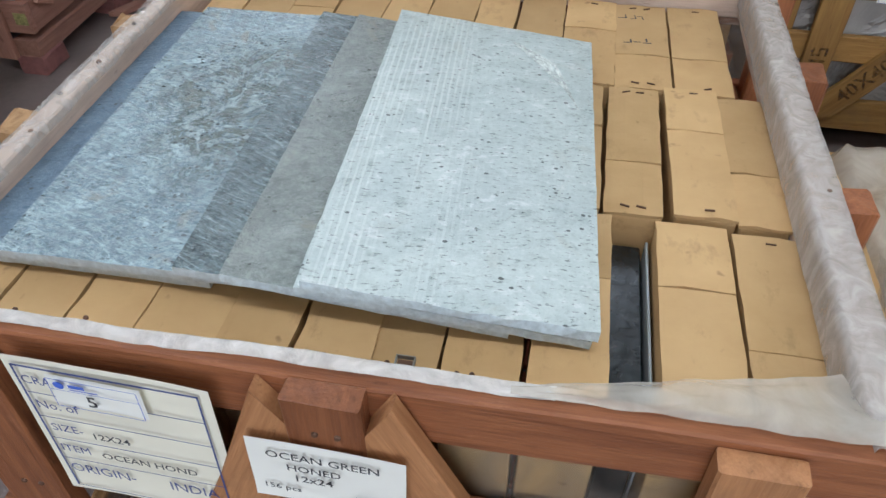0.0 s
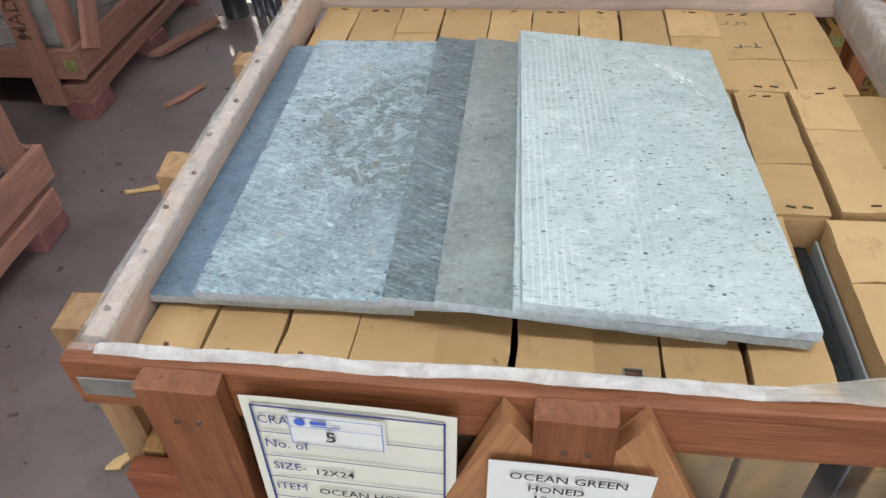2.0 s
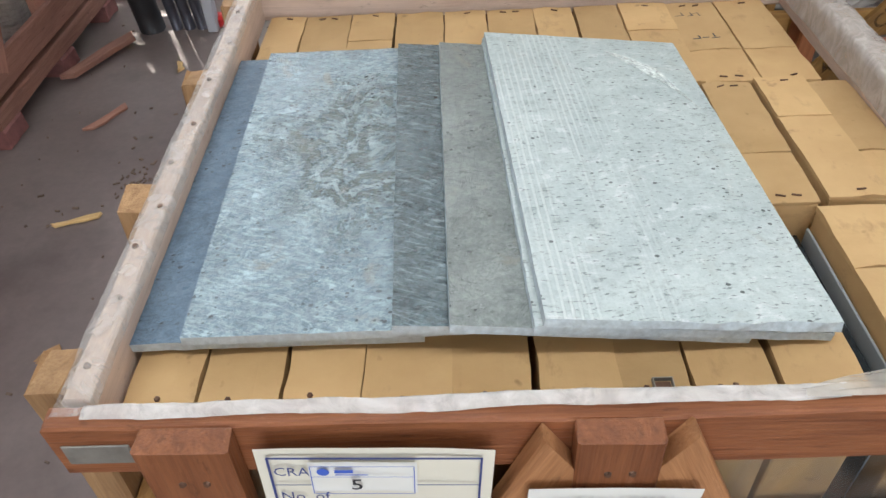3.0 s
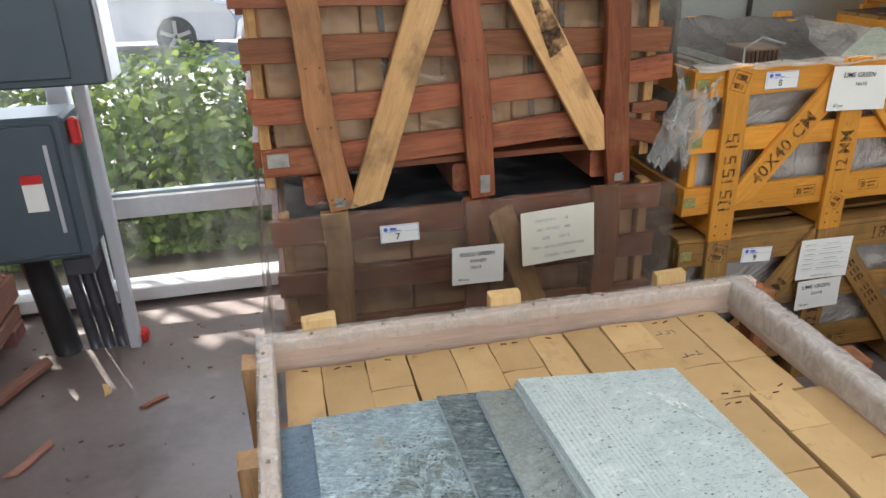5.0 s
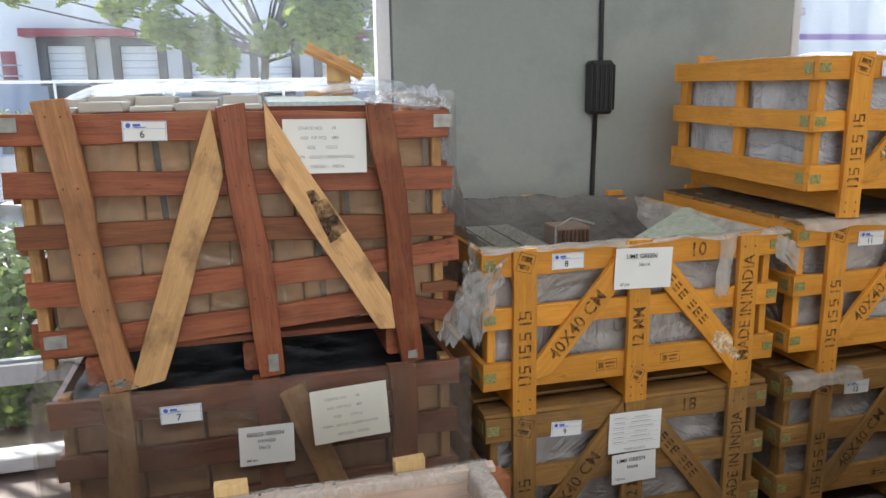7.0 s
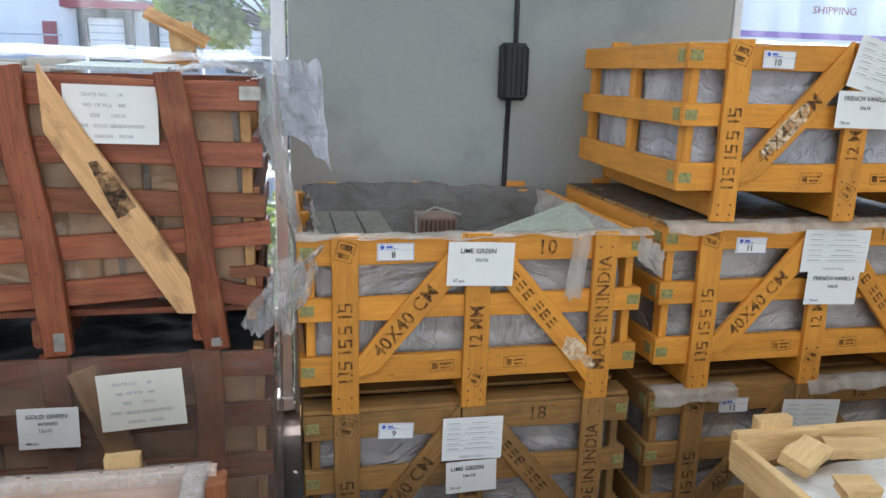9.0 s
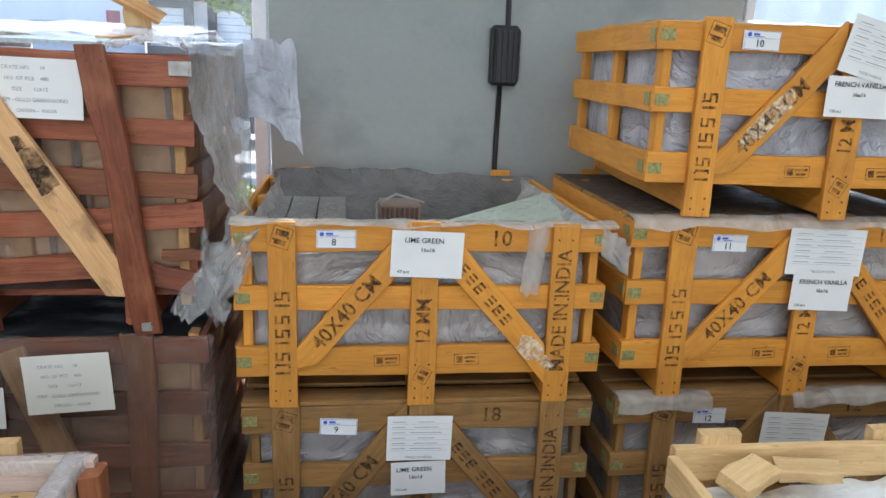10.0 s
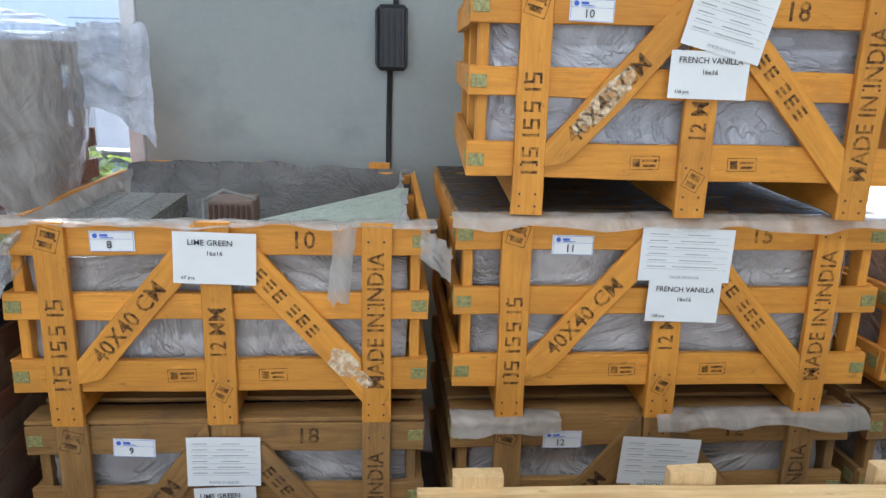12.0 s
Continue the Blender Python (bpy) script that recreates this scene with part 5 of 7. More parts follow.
for j in range(2):
    for k in range(5):
        x = -0.22 + k * 0.115
        small_box(x, FY + 0.075 + j * 0.17, 1.502, x + 0.105, FY + 0.235 + j * 0.17, 1.514 + 0.018 * rnd.random() + 0.012 * j, PACKET, "flat pale paper-wrapped tile bundle on a crate", "bundles on the red crate", "paper_packet", rnd.uniform(-4, 4))
film("plastic_sheet", topsheet, 60, 36, plastic("shiny_clear_sheet", (0.50, 0.56, 0.64), 0.62, 0.12, 0.6, 7), "shiny clear plastic sheet heaped on a crate")
slab("green_slate_slab", (0.36, FY + 0.07, 1.522), (0.62, FY + 0.07, 1.520), (0.38, FY + 0.33, 1.535), 0.012, SLATE_LIME, SLATE_LIT_EDGE, "flat grey-green slate slab on top of a crate", "slate slab", cuts=6)
bo = thing("broken_board", (0.60, 2.72, 1.54), "broken offcut of tan chipboard standing on a crate", "wood offcut")
board("offcut", (0.62, 2.70, 1.535), (0.605, 2.70, 1.655), 0.075, 0.012, (0.1, -1, 0.1), PALE_NEW, bo, rough=0.004)
board("offcut_cap", (0.51, 2.69, 1.685), (0.685, 2.685, 1.600), 0.055, 0.014, (0.3, -0.6, 0.7), PALE, bo, rough=0.004)
board("offcut_foot", (0.50, 2.66, 1.535), (0.64, 2.68, 1.565), 0.03, 0.01, (0.1, -0.7, 0.7), PALE_NEW, bo, rough=0.004)
film("plastic_sheet", lambda u, v: (0.62 + 0.22 * u, FY + 0.06 + 0.2 * v, 1.512 + 0.03 * math.sin(3 * u) * (0.5 + 0.5 * v) + 0.02 * noise.noise(Vector((u * 12, v * 9, 0)))), 24, 16, FILM, "crumpled clear plastic on a crate corner")


# ---- the open crate of slate boxes ----
c5 = thing("open_crate", (0.23, 1.11, 0.0), "open red-brown timber crate full of tan cardboard boxes", "crate")
N = (0, -1, 0)
for zc, hh, m in ((0.701, 0.072, RED_LIGHT), (0.50, 0.07, RED), (0.30, 0.07, RED_LIGHT), (0.11, 0.08, RED)):
    board("rail", (-0.277, 0.643, zc), (0.775, 0.643, zc), hh, 0.026, N, m, c5, wave=0.0015, rough=0.002)
    board("back_rail", (-0.272, 1.600, zc + 0.013), (0.765, 1.590, zc + 0.013), hh, 0.026, (0, 1, 0), RIM_WOOD if zc > 0.7 else RED, c5)
    top = zc > 0.7
    board("side_rail", (-0.2570, 0.662, zc + 0.004), (-0.2680, 1.585, zc + 0.012), hh, 0.026, (-1, 0, 0), RIM_WOOD if top else PALE, c5, wave=0.001)
    board("side_rail", (0.727, 0.662, zc + 0.004), (0.725, 1.578, zc + 0.012), hh, 0.034, (1, 0, 0), RIM_WOOD if top else RED_LIGHT, c5, wave=0.0015)
for xc, w, top, m in ((-0.146, 0.084, 0.739, RED_LIGHT), (0.235, 0.076, 0.737, RED_LIGHT), (0.618, 0.076, 0.728, TAN)):
    board("post", (xc - 0.015 if xc < 0 else xc, 0.6165, 0.0), (xc, 0.6165, top), w, 0.026, N, m, c5, rough=0.002)
    nails([(xc + dx, 0.603, z) for z in (0.69, 0.49, 0.3) for dx in (-0.01, 0.012)], N, c5, 0.004)
for xc in (-0.165, 0.215, 0.586):
    board("back_post", (xc, 1.629, 0.0), (xc, 1.624, 0.772), 0.07, 0.028, (0, 1, 0), PALE_NEW, c5, rough=0.002)
for yc in (0.700, 0.966, 1.262, 1.545):
    board("side_post", (-0.292, yc, 0.0), (-0.292, yc, 0.738), 0.055, 0.04, (-1, 0, 0), PALE_OLD, c5, rough=0.003)
    board("side_post", (0.768, yc + 0.02, 0.0), (0.766, yc + 0.02, 0.738), 0.055, 0.04, (1, 0, 0), RED_LIGHT, c5, rough=0.003)
board("brace", (0.192, 0.618, 0.70), (0.03, 0.618, 0.30), 0.07, 0.022, N, TAN, c5, cut0=-0.05)
board("brace", (0.278, 0.618, 0.70), (0.46, 0.618, 0.30), 0.07, 0.022, N, TAN, c5, cut0=0.05)
block("corner_plate", -0.268, 0.6275, 0.688, -0.205, 0.6298, 0.716, STEEL, c5, 0.001, "zinc corner plate with two nails")
for f in (-0.15, 0.235, 0.61):
    board("runner", (f, 0.635, 0.045), (f, 1.60, 0.045), 0.08, 0.075, (1, 0, 0), RED, c5)
for j in range(7):
    yy = 0.71 + j * 0.135
    board("base_plank", (-0.235, yy, 0.09), (0.70, yy, 0.09), 0.12, 0.016, (0, 0, 1), RED, c5)

# plastic wrap stapled over the rim
def rim(pts, width, seed, down_in, down_out, material=WRAP_WHITE):
    def fn(u, v):
        k = min(int(u * (len(pts) - 1)), len(pts) - 2)
        f = u * (len(pts) - 1) - k
        a, b = Vector(pts[k]), Vector(pts[k + 1])
        p = a.lerp(b, f)
        d = (b - a).normalized()
        side = Vector((-d.y, d.x, 0))
        s = (v - 0.5) * 2
        lump = 0.003 * noise.noise(Vector((p.x * 9, p.y * 9, seed))) + 0.0018 * noise.noise(Vector((p.x * 26, p.y * 26, v * 3))) + 0.0014 * noise.noise(Vector((p.x * 75, p.y * 75, v * 5)))
        edge = 0.004 * noise.noise(Vector((p.x * 8, p.y * 8, seed + s)))
        drop = (down_in if s > 0 else down_out) * max(0, abs(s) - 0.5) / 0.5
        across = max(-1.0, min(1.0, s / 0.5)) * (width / 2 + 0.003) + 0.004 * s * (abs(s) > 0.5)
        return p + side * (across + edge * s * (0.4 if s > 0 else 1)) + Vector((0, 0, 0.004 + lump - drop))
    return fn


film("plastic_wrap", rim([(-0.245, 0.649, 0.7395), (0.0, 0.650, 0.7395), (0.22, 0.652, 0.7385), (0.44, 0.653, 0.7385)], 0.006, 1, 0.022, 0.002), 110, 10, WRAP_WHITE, "crinkled white plastic stapled along a crate rim")
film("plastic_wrap", rim([(-0.2680, 1.615, 0.7495), (-0.2625, 1.12, 0.7455), (-0.2570, 0.640, 0.7415)], 0.022, 2, 0.012, 0.006), 110, 12, RIM_FILM, "thin clear plastic stapled along a crate rim")
film("plastic_wrap", rim([(0.755, 1.590, 0.750), (0.2, 1.596, 0.750), (-0.265, 1.600, 0.750)], 0.030, 3, 0.022, 0.02), 90, 10, RIM_FILM, "thin clear plastic stapled along a crate rim")
film("plastic_wrap", rim([(0.727, 0.640, 0.7415), (0.727, 1.1, 0.7455), (0.725, 1.60, 0.7495)], 0.033, 4, 0.05, 0.02), 90, 12, RIM_FILM_GREY, "thin greyish plastic stapled along a crate rim")
nails([(-0.257 - 0.011 * (y - 0.66) + rnd.uniform(-.006, .006), y, 0.7425 + 0.009 * (y - 0.66)) for y in (0.70, 0.79, 0.87, 0.94, 1.03, 1.12, 1.24, 1.36, 1.47, 1.55)], (0, 0, 1), c5, 0.0042)
nails([(0.727 + rnd.uniform(-.01, .01), y, 0.7425 + 0.009 * (y - 0.66)) for y in (0.74, 0.86, 0.99, 1.13, 1.27, 1.42, 1.54)], (0, 0, 1), c5, 0.0042)
nails([(x, 1.598, 0.7515) for x in (-0.18, -0.04, 0.10, 0.27, 0.42, 0.55, 0.68)], (0, 0, 1), c5, 0.0042)
film("plastic_wrap", lambda u, v: (0.40 + 0.33 * u, 0.640 + 0.080 * v * (0.35 + 0.9 * u), 0.7465 - 0.026 * v * v + 0.005 * noise.noise(Vector((u * 9, v * 5, 2)))), 40, 10, FILM_MILKY, "loose milky plastic over a crate corner")
film("plastic_wrap", lambda u, v: (0.765 + 0.05 * v + 0.012 * noise.noise(Vector((u * 9, v * 5, 2))), 0.64 + 0.25 * u, 0.745 - 0.16 * v), 24, 14, FILM, "loose clear plastic hanging outside a crate")


film("plastic_film", lambda u, v: (-0.22 + 0.93 * u, 0.660 + 0.004 * noise.noise(Vector((u * 9, v * 6, 1))), 0.12 + 0.56 * v), 40, 26, FILM_DUSTY, "dusty clear plastic behind the slats of a crate")


# boxes standing in rows
STAPLE = bm_mesh("staple", box_bm(-0.006, -0.0008, 0, 0.006, 0.0008, 0.0022), RUST)


def carton(x0, x1, y0, y1, z1, k):
    x0, x1 = x0 + 0.0013, x1 - 0.0013
    c = Vector(((x0 + x1) / 2, (y0 + y1) / 2, z1 - 0.31))
    ob = thing("cardboard_box", c, "tan cardboard box of slate tiles with folded stapled lid", "box", "boxes in the open crate")
    w, d = (x1 - x0) / 2, (y1 - y0) / 2
    part("body", bm_mesh("body", box_bm(-w + 0.001, -d, 0, w - 0.001, d, 0.303, 0.003, 2), CARD), ob, Matrix.Translation(c))
    split = -d + 2 * d * (0.36 if k % 3 else 0.62)
    for a, b, lift in ((-d, split, 0.0), (split + 0.0012, d, 0.0012)):
        verts, faces = [], []
        n_ = 6
        for lv in (0, 1):
            for j in range(n_ + 1):
                for i in range(4):
                    x = -w + 2 * w * i / 3
                    y = a + (b - a) * j / n_
                    z = 0.3032 + lift * lv + 0.0056 * lv + (0.0020 * noise.noise(Vector((x * 30 + k, y * 22, k))) - (0.0008 if i in (0, 3) else 0)) * lv
                    if j in (0, n_):
                        y += 0.003 * noise.noise(Vector((x * 60, k + j, 0.5)))
                        z -= 0.0030 * lv * abs(noise.noise(Vector((x * 45, k, j)))) if abs(abs(y) - d) < 0.01 else 0
                    if i in (0, 3):
                        x += (1 if i else -1) * 0.0022 * noise.noise(Vector((y * 28, k, i)))
                    verts.append((x, y, z))
        s = 4 * (n_ + 1)
        for j in range(n_):
            for i in range(3):
                q = j * 4 + i
                faces.append((s + q, s + q + 1, s + q + 5, s + q + 4))
        for j in range(n_):
            q = j * 4
            faces += [(q + 4, q, s + q, s + q + 4), (q + 3, q + 7, s + q + 7, s + q + 3)]
        for i in range(3):
            q = n_ * 4 + i
            faces += [(i, i + 1, s + i + 1, s + i), (q + 1, q, s + q, s + q + 1)]
        part("flap", mesh_of("flap", verts, faces, CARD), ob, Matrix.Translation(c))
    for yy in (-d + 0.012, d - 0.014):
        for dx in ((-0.3, 0.25) if k % 4 == 0 else (0.1,) if k % 2 else ()):
            part("staple", STAPLE, ob, Matrix.Translation(c + Vector((dx * w, yy, 0.3095))) @ pose(0, 0, 0, 0, 0, rnd.uniform(-25, 25)))
    ob.rotation_euler = (0, radians(rnd.uniform(-0.5, 0.5)), radians(rnd.uniform(-0.6, 0.6)))
    return ob


front_edges = [-0.238, -0.165, -0.082, -0.003, 0.089, 0.171, 0.253, 0.327, 0.409, 0.491]
back_edges = [-0.238, -0.169, -0.084, -0.003, 0.085, 0.163, 0.249, 0.321, 0.402, 0.491, 0.581, 0.671]
kk = 0
for row, edges, ya, yb in ((0, front_edges, 0.668, 0.968), (1, front_edges[:-1] + [0.478], 0.974, 1.274), (2, back_edges, 1.281, 1.571)):
    for a, b in zip(edges, edges[1:]):
        kk += 1
        carton(a, b, ya + rnd.uniform(-.004, .003), yb + rnd.uniform(-.004, .003), 0.6955 + rnd.uniform(-0.004, 0.001), kk)
for a, b, ya, yb, z in ((0.543, 0.630, 0.672, 0.965, 0.694), (0.633, 0.714, 0.675, 0.962, 0.690), (0.484, 0.560, 0.976, 1.276, 0.693), (0.563, 0.643, 0.982, 1.284, 0.695), (0.646, 0.712, 0.980, 1.274, 0.690)):
    kk += 1
    carton(a, b, ya, yb, z, kk)
stood = block("standing_slate", 0.496, 0.69, 0.1, 0.5345, 0.968, 0.645, BLACK_STONE, None, 0.002)
tagged(stood, "dark slate tiles standing on edge in a gap between boxes", "slate tile")
foam = block("foam_strip", 0.5375, 0.695, 0.40, 0.5408, 0.958, 0.664, FRAME_GREY, None, 0.001)
tagged(foam, "thin pale foam sheet standing between slate and a box", "packing foam")
bars("pen_mark", [(-0.018, 0.0, 0.016, 0.0022), (-0.012, 0.006, 0.002, 0.013), (0.0, -0.004, 0.011, 0.002), (0.004, 0.003, 0.002, 0.012), (0.012, 0.004, 0.010, 0.002), (0.016, -0.003, 0.002, 0.010)], (0.52, 1.50, 0.7005), (1, 0.15, 0), (-0.15, 1, 0), INK, c5)
bars("pen_mark", [(-0.02, 0.0, 0.014, 0.003), (-0.004, 0.002, 0.012, 0.003), (0.012, -0.001, 0.014, 0.003), (0.012, 0.008, 0.003, 0.012), (-0.014, 0.006, 0.003, 0.01)], (0.53, 1.41, 0.7005), (1, 0.1, 0), (-0.1, 1, 0), INK, c5)
clip = thing("strap_clip", (0.292, 0.690, 0.699), "small dark metal strap clip lying on a box", "clip")
for a in ((-0.010, -0.008, 0.010, -0.0065), (-0.010, 0.0065, 0.010, 0.008), (-0.010, -0.0065, -0.0085, 0.0065), (0.0085, -0.0065, 0.010, 0.0065)):
    block("clip_wall", 0.292 + a[0], 0.690 + a[1], 0.6995, 0.292 + a[2], 0.690 + a[3], 0.7055, STEEL, clip, 0.0004)
block("clip_base", 0.284, 0.684, 0.6985, 0.300, 0.696, 0.7000, RUST, clip, 0.0003)

nails([(x, 0.683 + rnd.uniform(-.006, .006), 0.7035) for x in (-0.20, -0.13, -0.05, 0.04, 0.12, 0.21, 0.275, 0.345, 0.36, 0.43)], (0.3, -0.5, 1), c5, 0.0032)

# loose slate tiles laid over the boxes
T = 0.0125
tiles = (((-0.244, 0.752, 0.7135), (0.061, 0.7545, 0.7135), (-0.249, 1.362, 0.7150), SLATE_BLUE, "blue-grey honed slate tile lying on boxes", 0.0),
         ((-0.187, 0.747, 0.7265), (0.118, 0.752, 0.7260), (-0.197, 1.357, 0.7285), SLATE_SWIRL, "blue-green slate tile with a pale swirl", 0.0),
         ((0.030, 0.744, 0.7400), (0.333, 0.753, 0.7130), (0.011, 1.348, 0.7420), SLATE_DARK, "dark grey-green slate tile under others", 0.0),
         ((0.088, 0.734, 0.7490), (0.390, 0.739, 0.7150), (0.078, 1.330, 0.7510), SLATE_OLIVE, "olive-grey slate tile under others", 0.0),
         ((0.170, 0.729, 0.7500), (0.473, 0.741, 0.7130), (0.147, 1.336, 0.7525), SLATE_PALE, "pale green slate tile under its twin", 0.0),
         ((0.179, 0.726, 0.7630), (0.480, 0.741, 0.7255), (0.149, 1.330, 0.7650), SLATE_PALE, "pale green slate tile with saw lines and a chipped edge", 0.006))
for fl, fr, bl, m, lab, chip in tiles:
    slab("slate_tile", fl, fr, bl, T, m, SLATE_LIT_EDGE, lab, "slate tile", "loose slate tiles", chip, 16)

# pale scratch on the uppermost tile
SCRATCH = worn_paint("pale_scratch", (0.75, 0.80, 0.77), 0.95)
top_tile = bpy.data.objects["slate_tile.005"]
for i in range(3):
    pts = [(0.030 + 0.012 * i, 0.255 - 0.006 * i), (0.075 + 0.01 * i, 0.205), (0.118 + 0.006 * i, 0.135 - 0.02 * i)]
    vs, fs = [], []
    for k, (x, y) in enumerate(pts):
        w_ = (0.002, 0.0045, 0.0015)[k] * (1 - 0.25 * i)
        vs += [(x - w_, y - w_, 0.0140), (x + w_, y + w_, 0.0140)]
        if k:
            fs.append((2 * k - 2, 2 * k - 1, 2 * k + 1, 2 * k))
    sc = new("scratch", mesh_of("scratch", vs, fs, SCRATCH))
    sc.parent = top_tile

# crate paperwork
ob, c, r, u = paper("crate_label", 0.0145, 0.612, 0.6065, 0.211, 0.245, radians(-2.5), "large cream crate label with printed lines and handwriting", "label", PAPER_CREAM, 0.003)
bars("border_print", [(0, 0.113, 0.19, 0.003), (-0.094, 0, 0.0025, 0.226), (0.094, 0, 0.002, 0.226), (0, 0.070, 0.19, 0.0014), (0, 0.028, 0.19, 0.0014), (0, -0.012, 0.19, 0.0014), (0, -0.052, 0.19, 0.0014), (0, -0.112, 0.19, 0.0014)], c, r, u, INK_NAVY, ob)
for txt, x, z, s in (("CRATE", -0.066, 0.091, 0.019), ("No. of", -0.067, 0.050, 0.020), ("SIZE-", -0.069, 0.009, 0.019), ("ITEM", -0.072, -0.031, 0.019), ("ORIGIN-", -0.052, -0.072, 0.024), ("INDIA", 0.055, -0.073, 0.025)):
    lettering(txt, s, c + r * x + u * z, r, u, INK_NAVY, ob, 0.86)
lettering("12X24", 0.016, c + r * -0.022 + u * 0.004, r, u, INK, ob)
lettering("OCEAN HOND", 0.016, c + r * 0.012 + u * -0.034, r, u, INK, ob)
lot = lot_sticker(0.0075, 0.6055, 0.694, "5", radians(-2.5), 0.096, 0.047)
ob, c, r, u = paper("handwritten_card", 0.232, 0.599, 0.623, 0.158, 0.105, radians(-2.0), "white card with black handwriting pinned on a crate", "card", PAPER, 0.002, seed=4)
for txt, x, z, s in (("OCEAN GREEN", -0.002, 0.034, 0.0165), ("HONED", -0.012, 0.014, 0.0155), ("12x24", -0.014, -0.004, 0.0165), ("156 pcs", -0.048, -0.026, 0.013), ("312 SF", 0.045, -0.026, 0.013)):
    lettering(txt, s, c + r * x + u * z, r, u, INK, ob)

YS = FY - 0.0015
for cx, y, cz, num, tn in ((1.210, FY + 0.017, 1.036, "8", 0), (1.218, FY + 0.021, 0.488, "9", -0.05), (2.327, FY - 0.006, 1.590, "10", -0.02), (2.326, FY + 0.017, 1.031, "11", -0.02), (2.335, FY + 0.02, 0.492, "12", -0.02),
                           (0.052, FY + 0.024, 1.456, "6", -0.02), (0.081, FY - 0.040, 0.718, "7", 0.0)):
    lot_sticker(cx, y, cz, num, tn)


def form(cx, y, cz, w, h, turn, rows, big="", size=0.012, label="white printed packing form pinned on a crate"):
    ob, c, r, u = paper("packing_form", cx, y, cz, w, h, turn, label, "label", PAPER, 0.0022, "packing forms", cx)
    rects = []
    for i in range(rows):
        z = h * 0.38 - i * h * 0.72 / rows
        rects += [(-w * 0.32, z, w * 0.2, h * 0.013), (w * 0.10, z, w * (0.25 + 0.12 * (i % 3)), h * 0.012), (0, z - h * 0.045, w * 0.9, 0.0006)]
    bars("printed_text", rects, c, r, u, INK_GREY, ob)
    if big:
        lettering(big, size, c + u * (-h * 0.42), r, u, INK_GREY, ob)
    return ob


def note(cx, y, cz, w, h, turn, lines, label="white card with black handwriting pinned on a crate"):
    ob, c, r, u = paper("handwritten_card", cx, y, cz, w, h, turn, label, "card", PAPER, 0.0018, "handwritten cards", cx)
    for txt, x, z, s in lines:
        lettering(txt, s * 1.12, c + r * (x * w) + u * (z * h), r, u, INK, ob)
    return ob


note(1.452, FY - 0.006, 1.000, 0.195, 0.128, radians(-2), (("LIME GREEN", -0.05, 0.30, 0.0175), ("16x16", 0.0, 0.10, 0.014), ("67 pcs", -0.32, -0.38, 0.011)))
form(1.447, FY - 0.004, 0.458, 0.186, 0.138, radians(-1), 6, "MADE IN INDIA", 0.011)
note(1.447, FY - 0.006, 0.333, 0.158, 0.104, radians(1), (("LIME GREEN", -0.08, 0.28, 0.017), ("16x16", -0.05, 0.05, 0.015), ("126 pcs", -0.32, -0.32, 0.010)))
form(2.635, FY - 0.052, 1.572, 0.195, 0.150, radians(-14), 6, "MADE IN INDIA", 0.010)
note(2.600, FY - 0.049, 1.452, 0.188, 0.108, radians(-1), (("FRENCH VANILLA", -0.0, 0.30, 0.017), ("16x16", 0.0, 0.06, 0.014), ("128 pcs", -0.33, -0.36, 0.010)))
form(2.612, FY - 0.006, 1.012, 0.238, 0.138, radians(-2), 6, "MADE IN INDIA", 0.011)
note(2.615, FY - 0.008, 0.890, 0.190, 0.108, radians(-2), (("FRENCH VANILLA", -0.0, 0.30, 0.017), ("16x16", 0.0, 0.06, 0.014), ("128 pcs", -0.33, -0.36, 0.010)))
form(2.590, FY - 0.022, 0.445, 0.215, 0.138, radians(-4), 6, "MADE IN INDIA", 0.010)
note(2.600, FY - 0.026, 0.350, 0.170, 0.10, radians(-2), (("FRENCH VANILLA", 0.0, 0.28, 0.015), ("16x16", 0.0, 0.02, 0.013)))
ob, c, r, u = paper("crate_label", 0.497, FY - 0.006, 1.405, 0.218, 0.142, radians(-1), "large white typed crate label pinned on a red crate", "label", PAPER, 0.0025, seed=3)
for i, txt in enumerate(("CRATE NO.      19", "NO. OF PCS    480", "SIZE       12X12", "ITEM - GOLD GREEN HOND", "ORIGIN -  INDIA")):
    lettering(txt, 0.0125, c + r * (-0.02 + 0.006 * i) + u * (0.047 - i * 0.025), r, u, INK_GREY, ob)
ob, c, r, u = paper("crate_label", 0.528, FY - 0.040, 0.662, 0.215, 0.160, radians(3), "large typed crate label on a plastic-wrapped crate", "label", PAPER_CREAM, 0.0025, seed=5)
for i, txt in enumerate(("CRATE NO.      18", "NO. OF PCS    480", "SIZE       12X12", "ITEM - GOLD GREEN HOND", "ORIGIN -  INDIA")):
    lettering(txt, 0.0125, c + r * (-0.02 + 0.006 * i) + u * (0.050 - i * 0.027), r, u, INK_GREY, ob)
note(0.295, FY - 0.040, 0.598, 0.148, 0.114, radians(-1), (("GOLD GREEN", -0.02, 0.30, 0.0145), ("HONED", 0.0, 0.12, 0.012), ("12x12", -0.05, -0.05, 0.012), ("480 pcs", -0.28, -0.36, 0.009)))

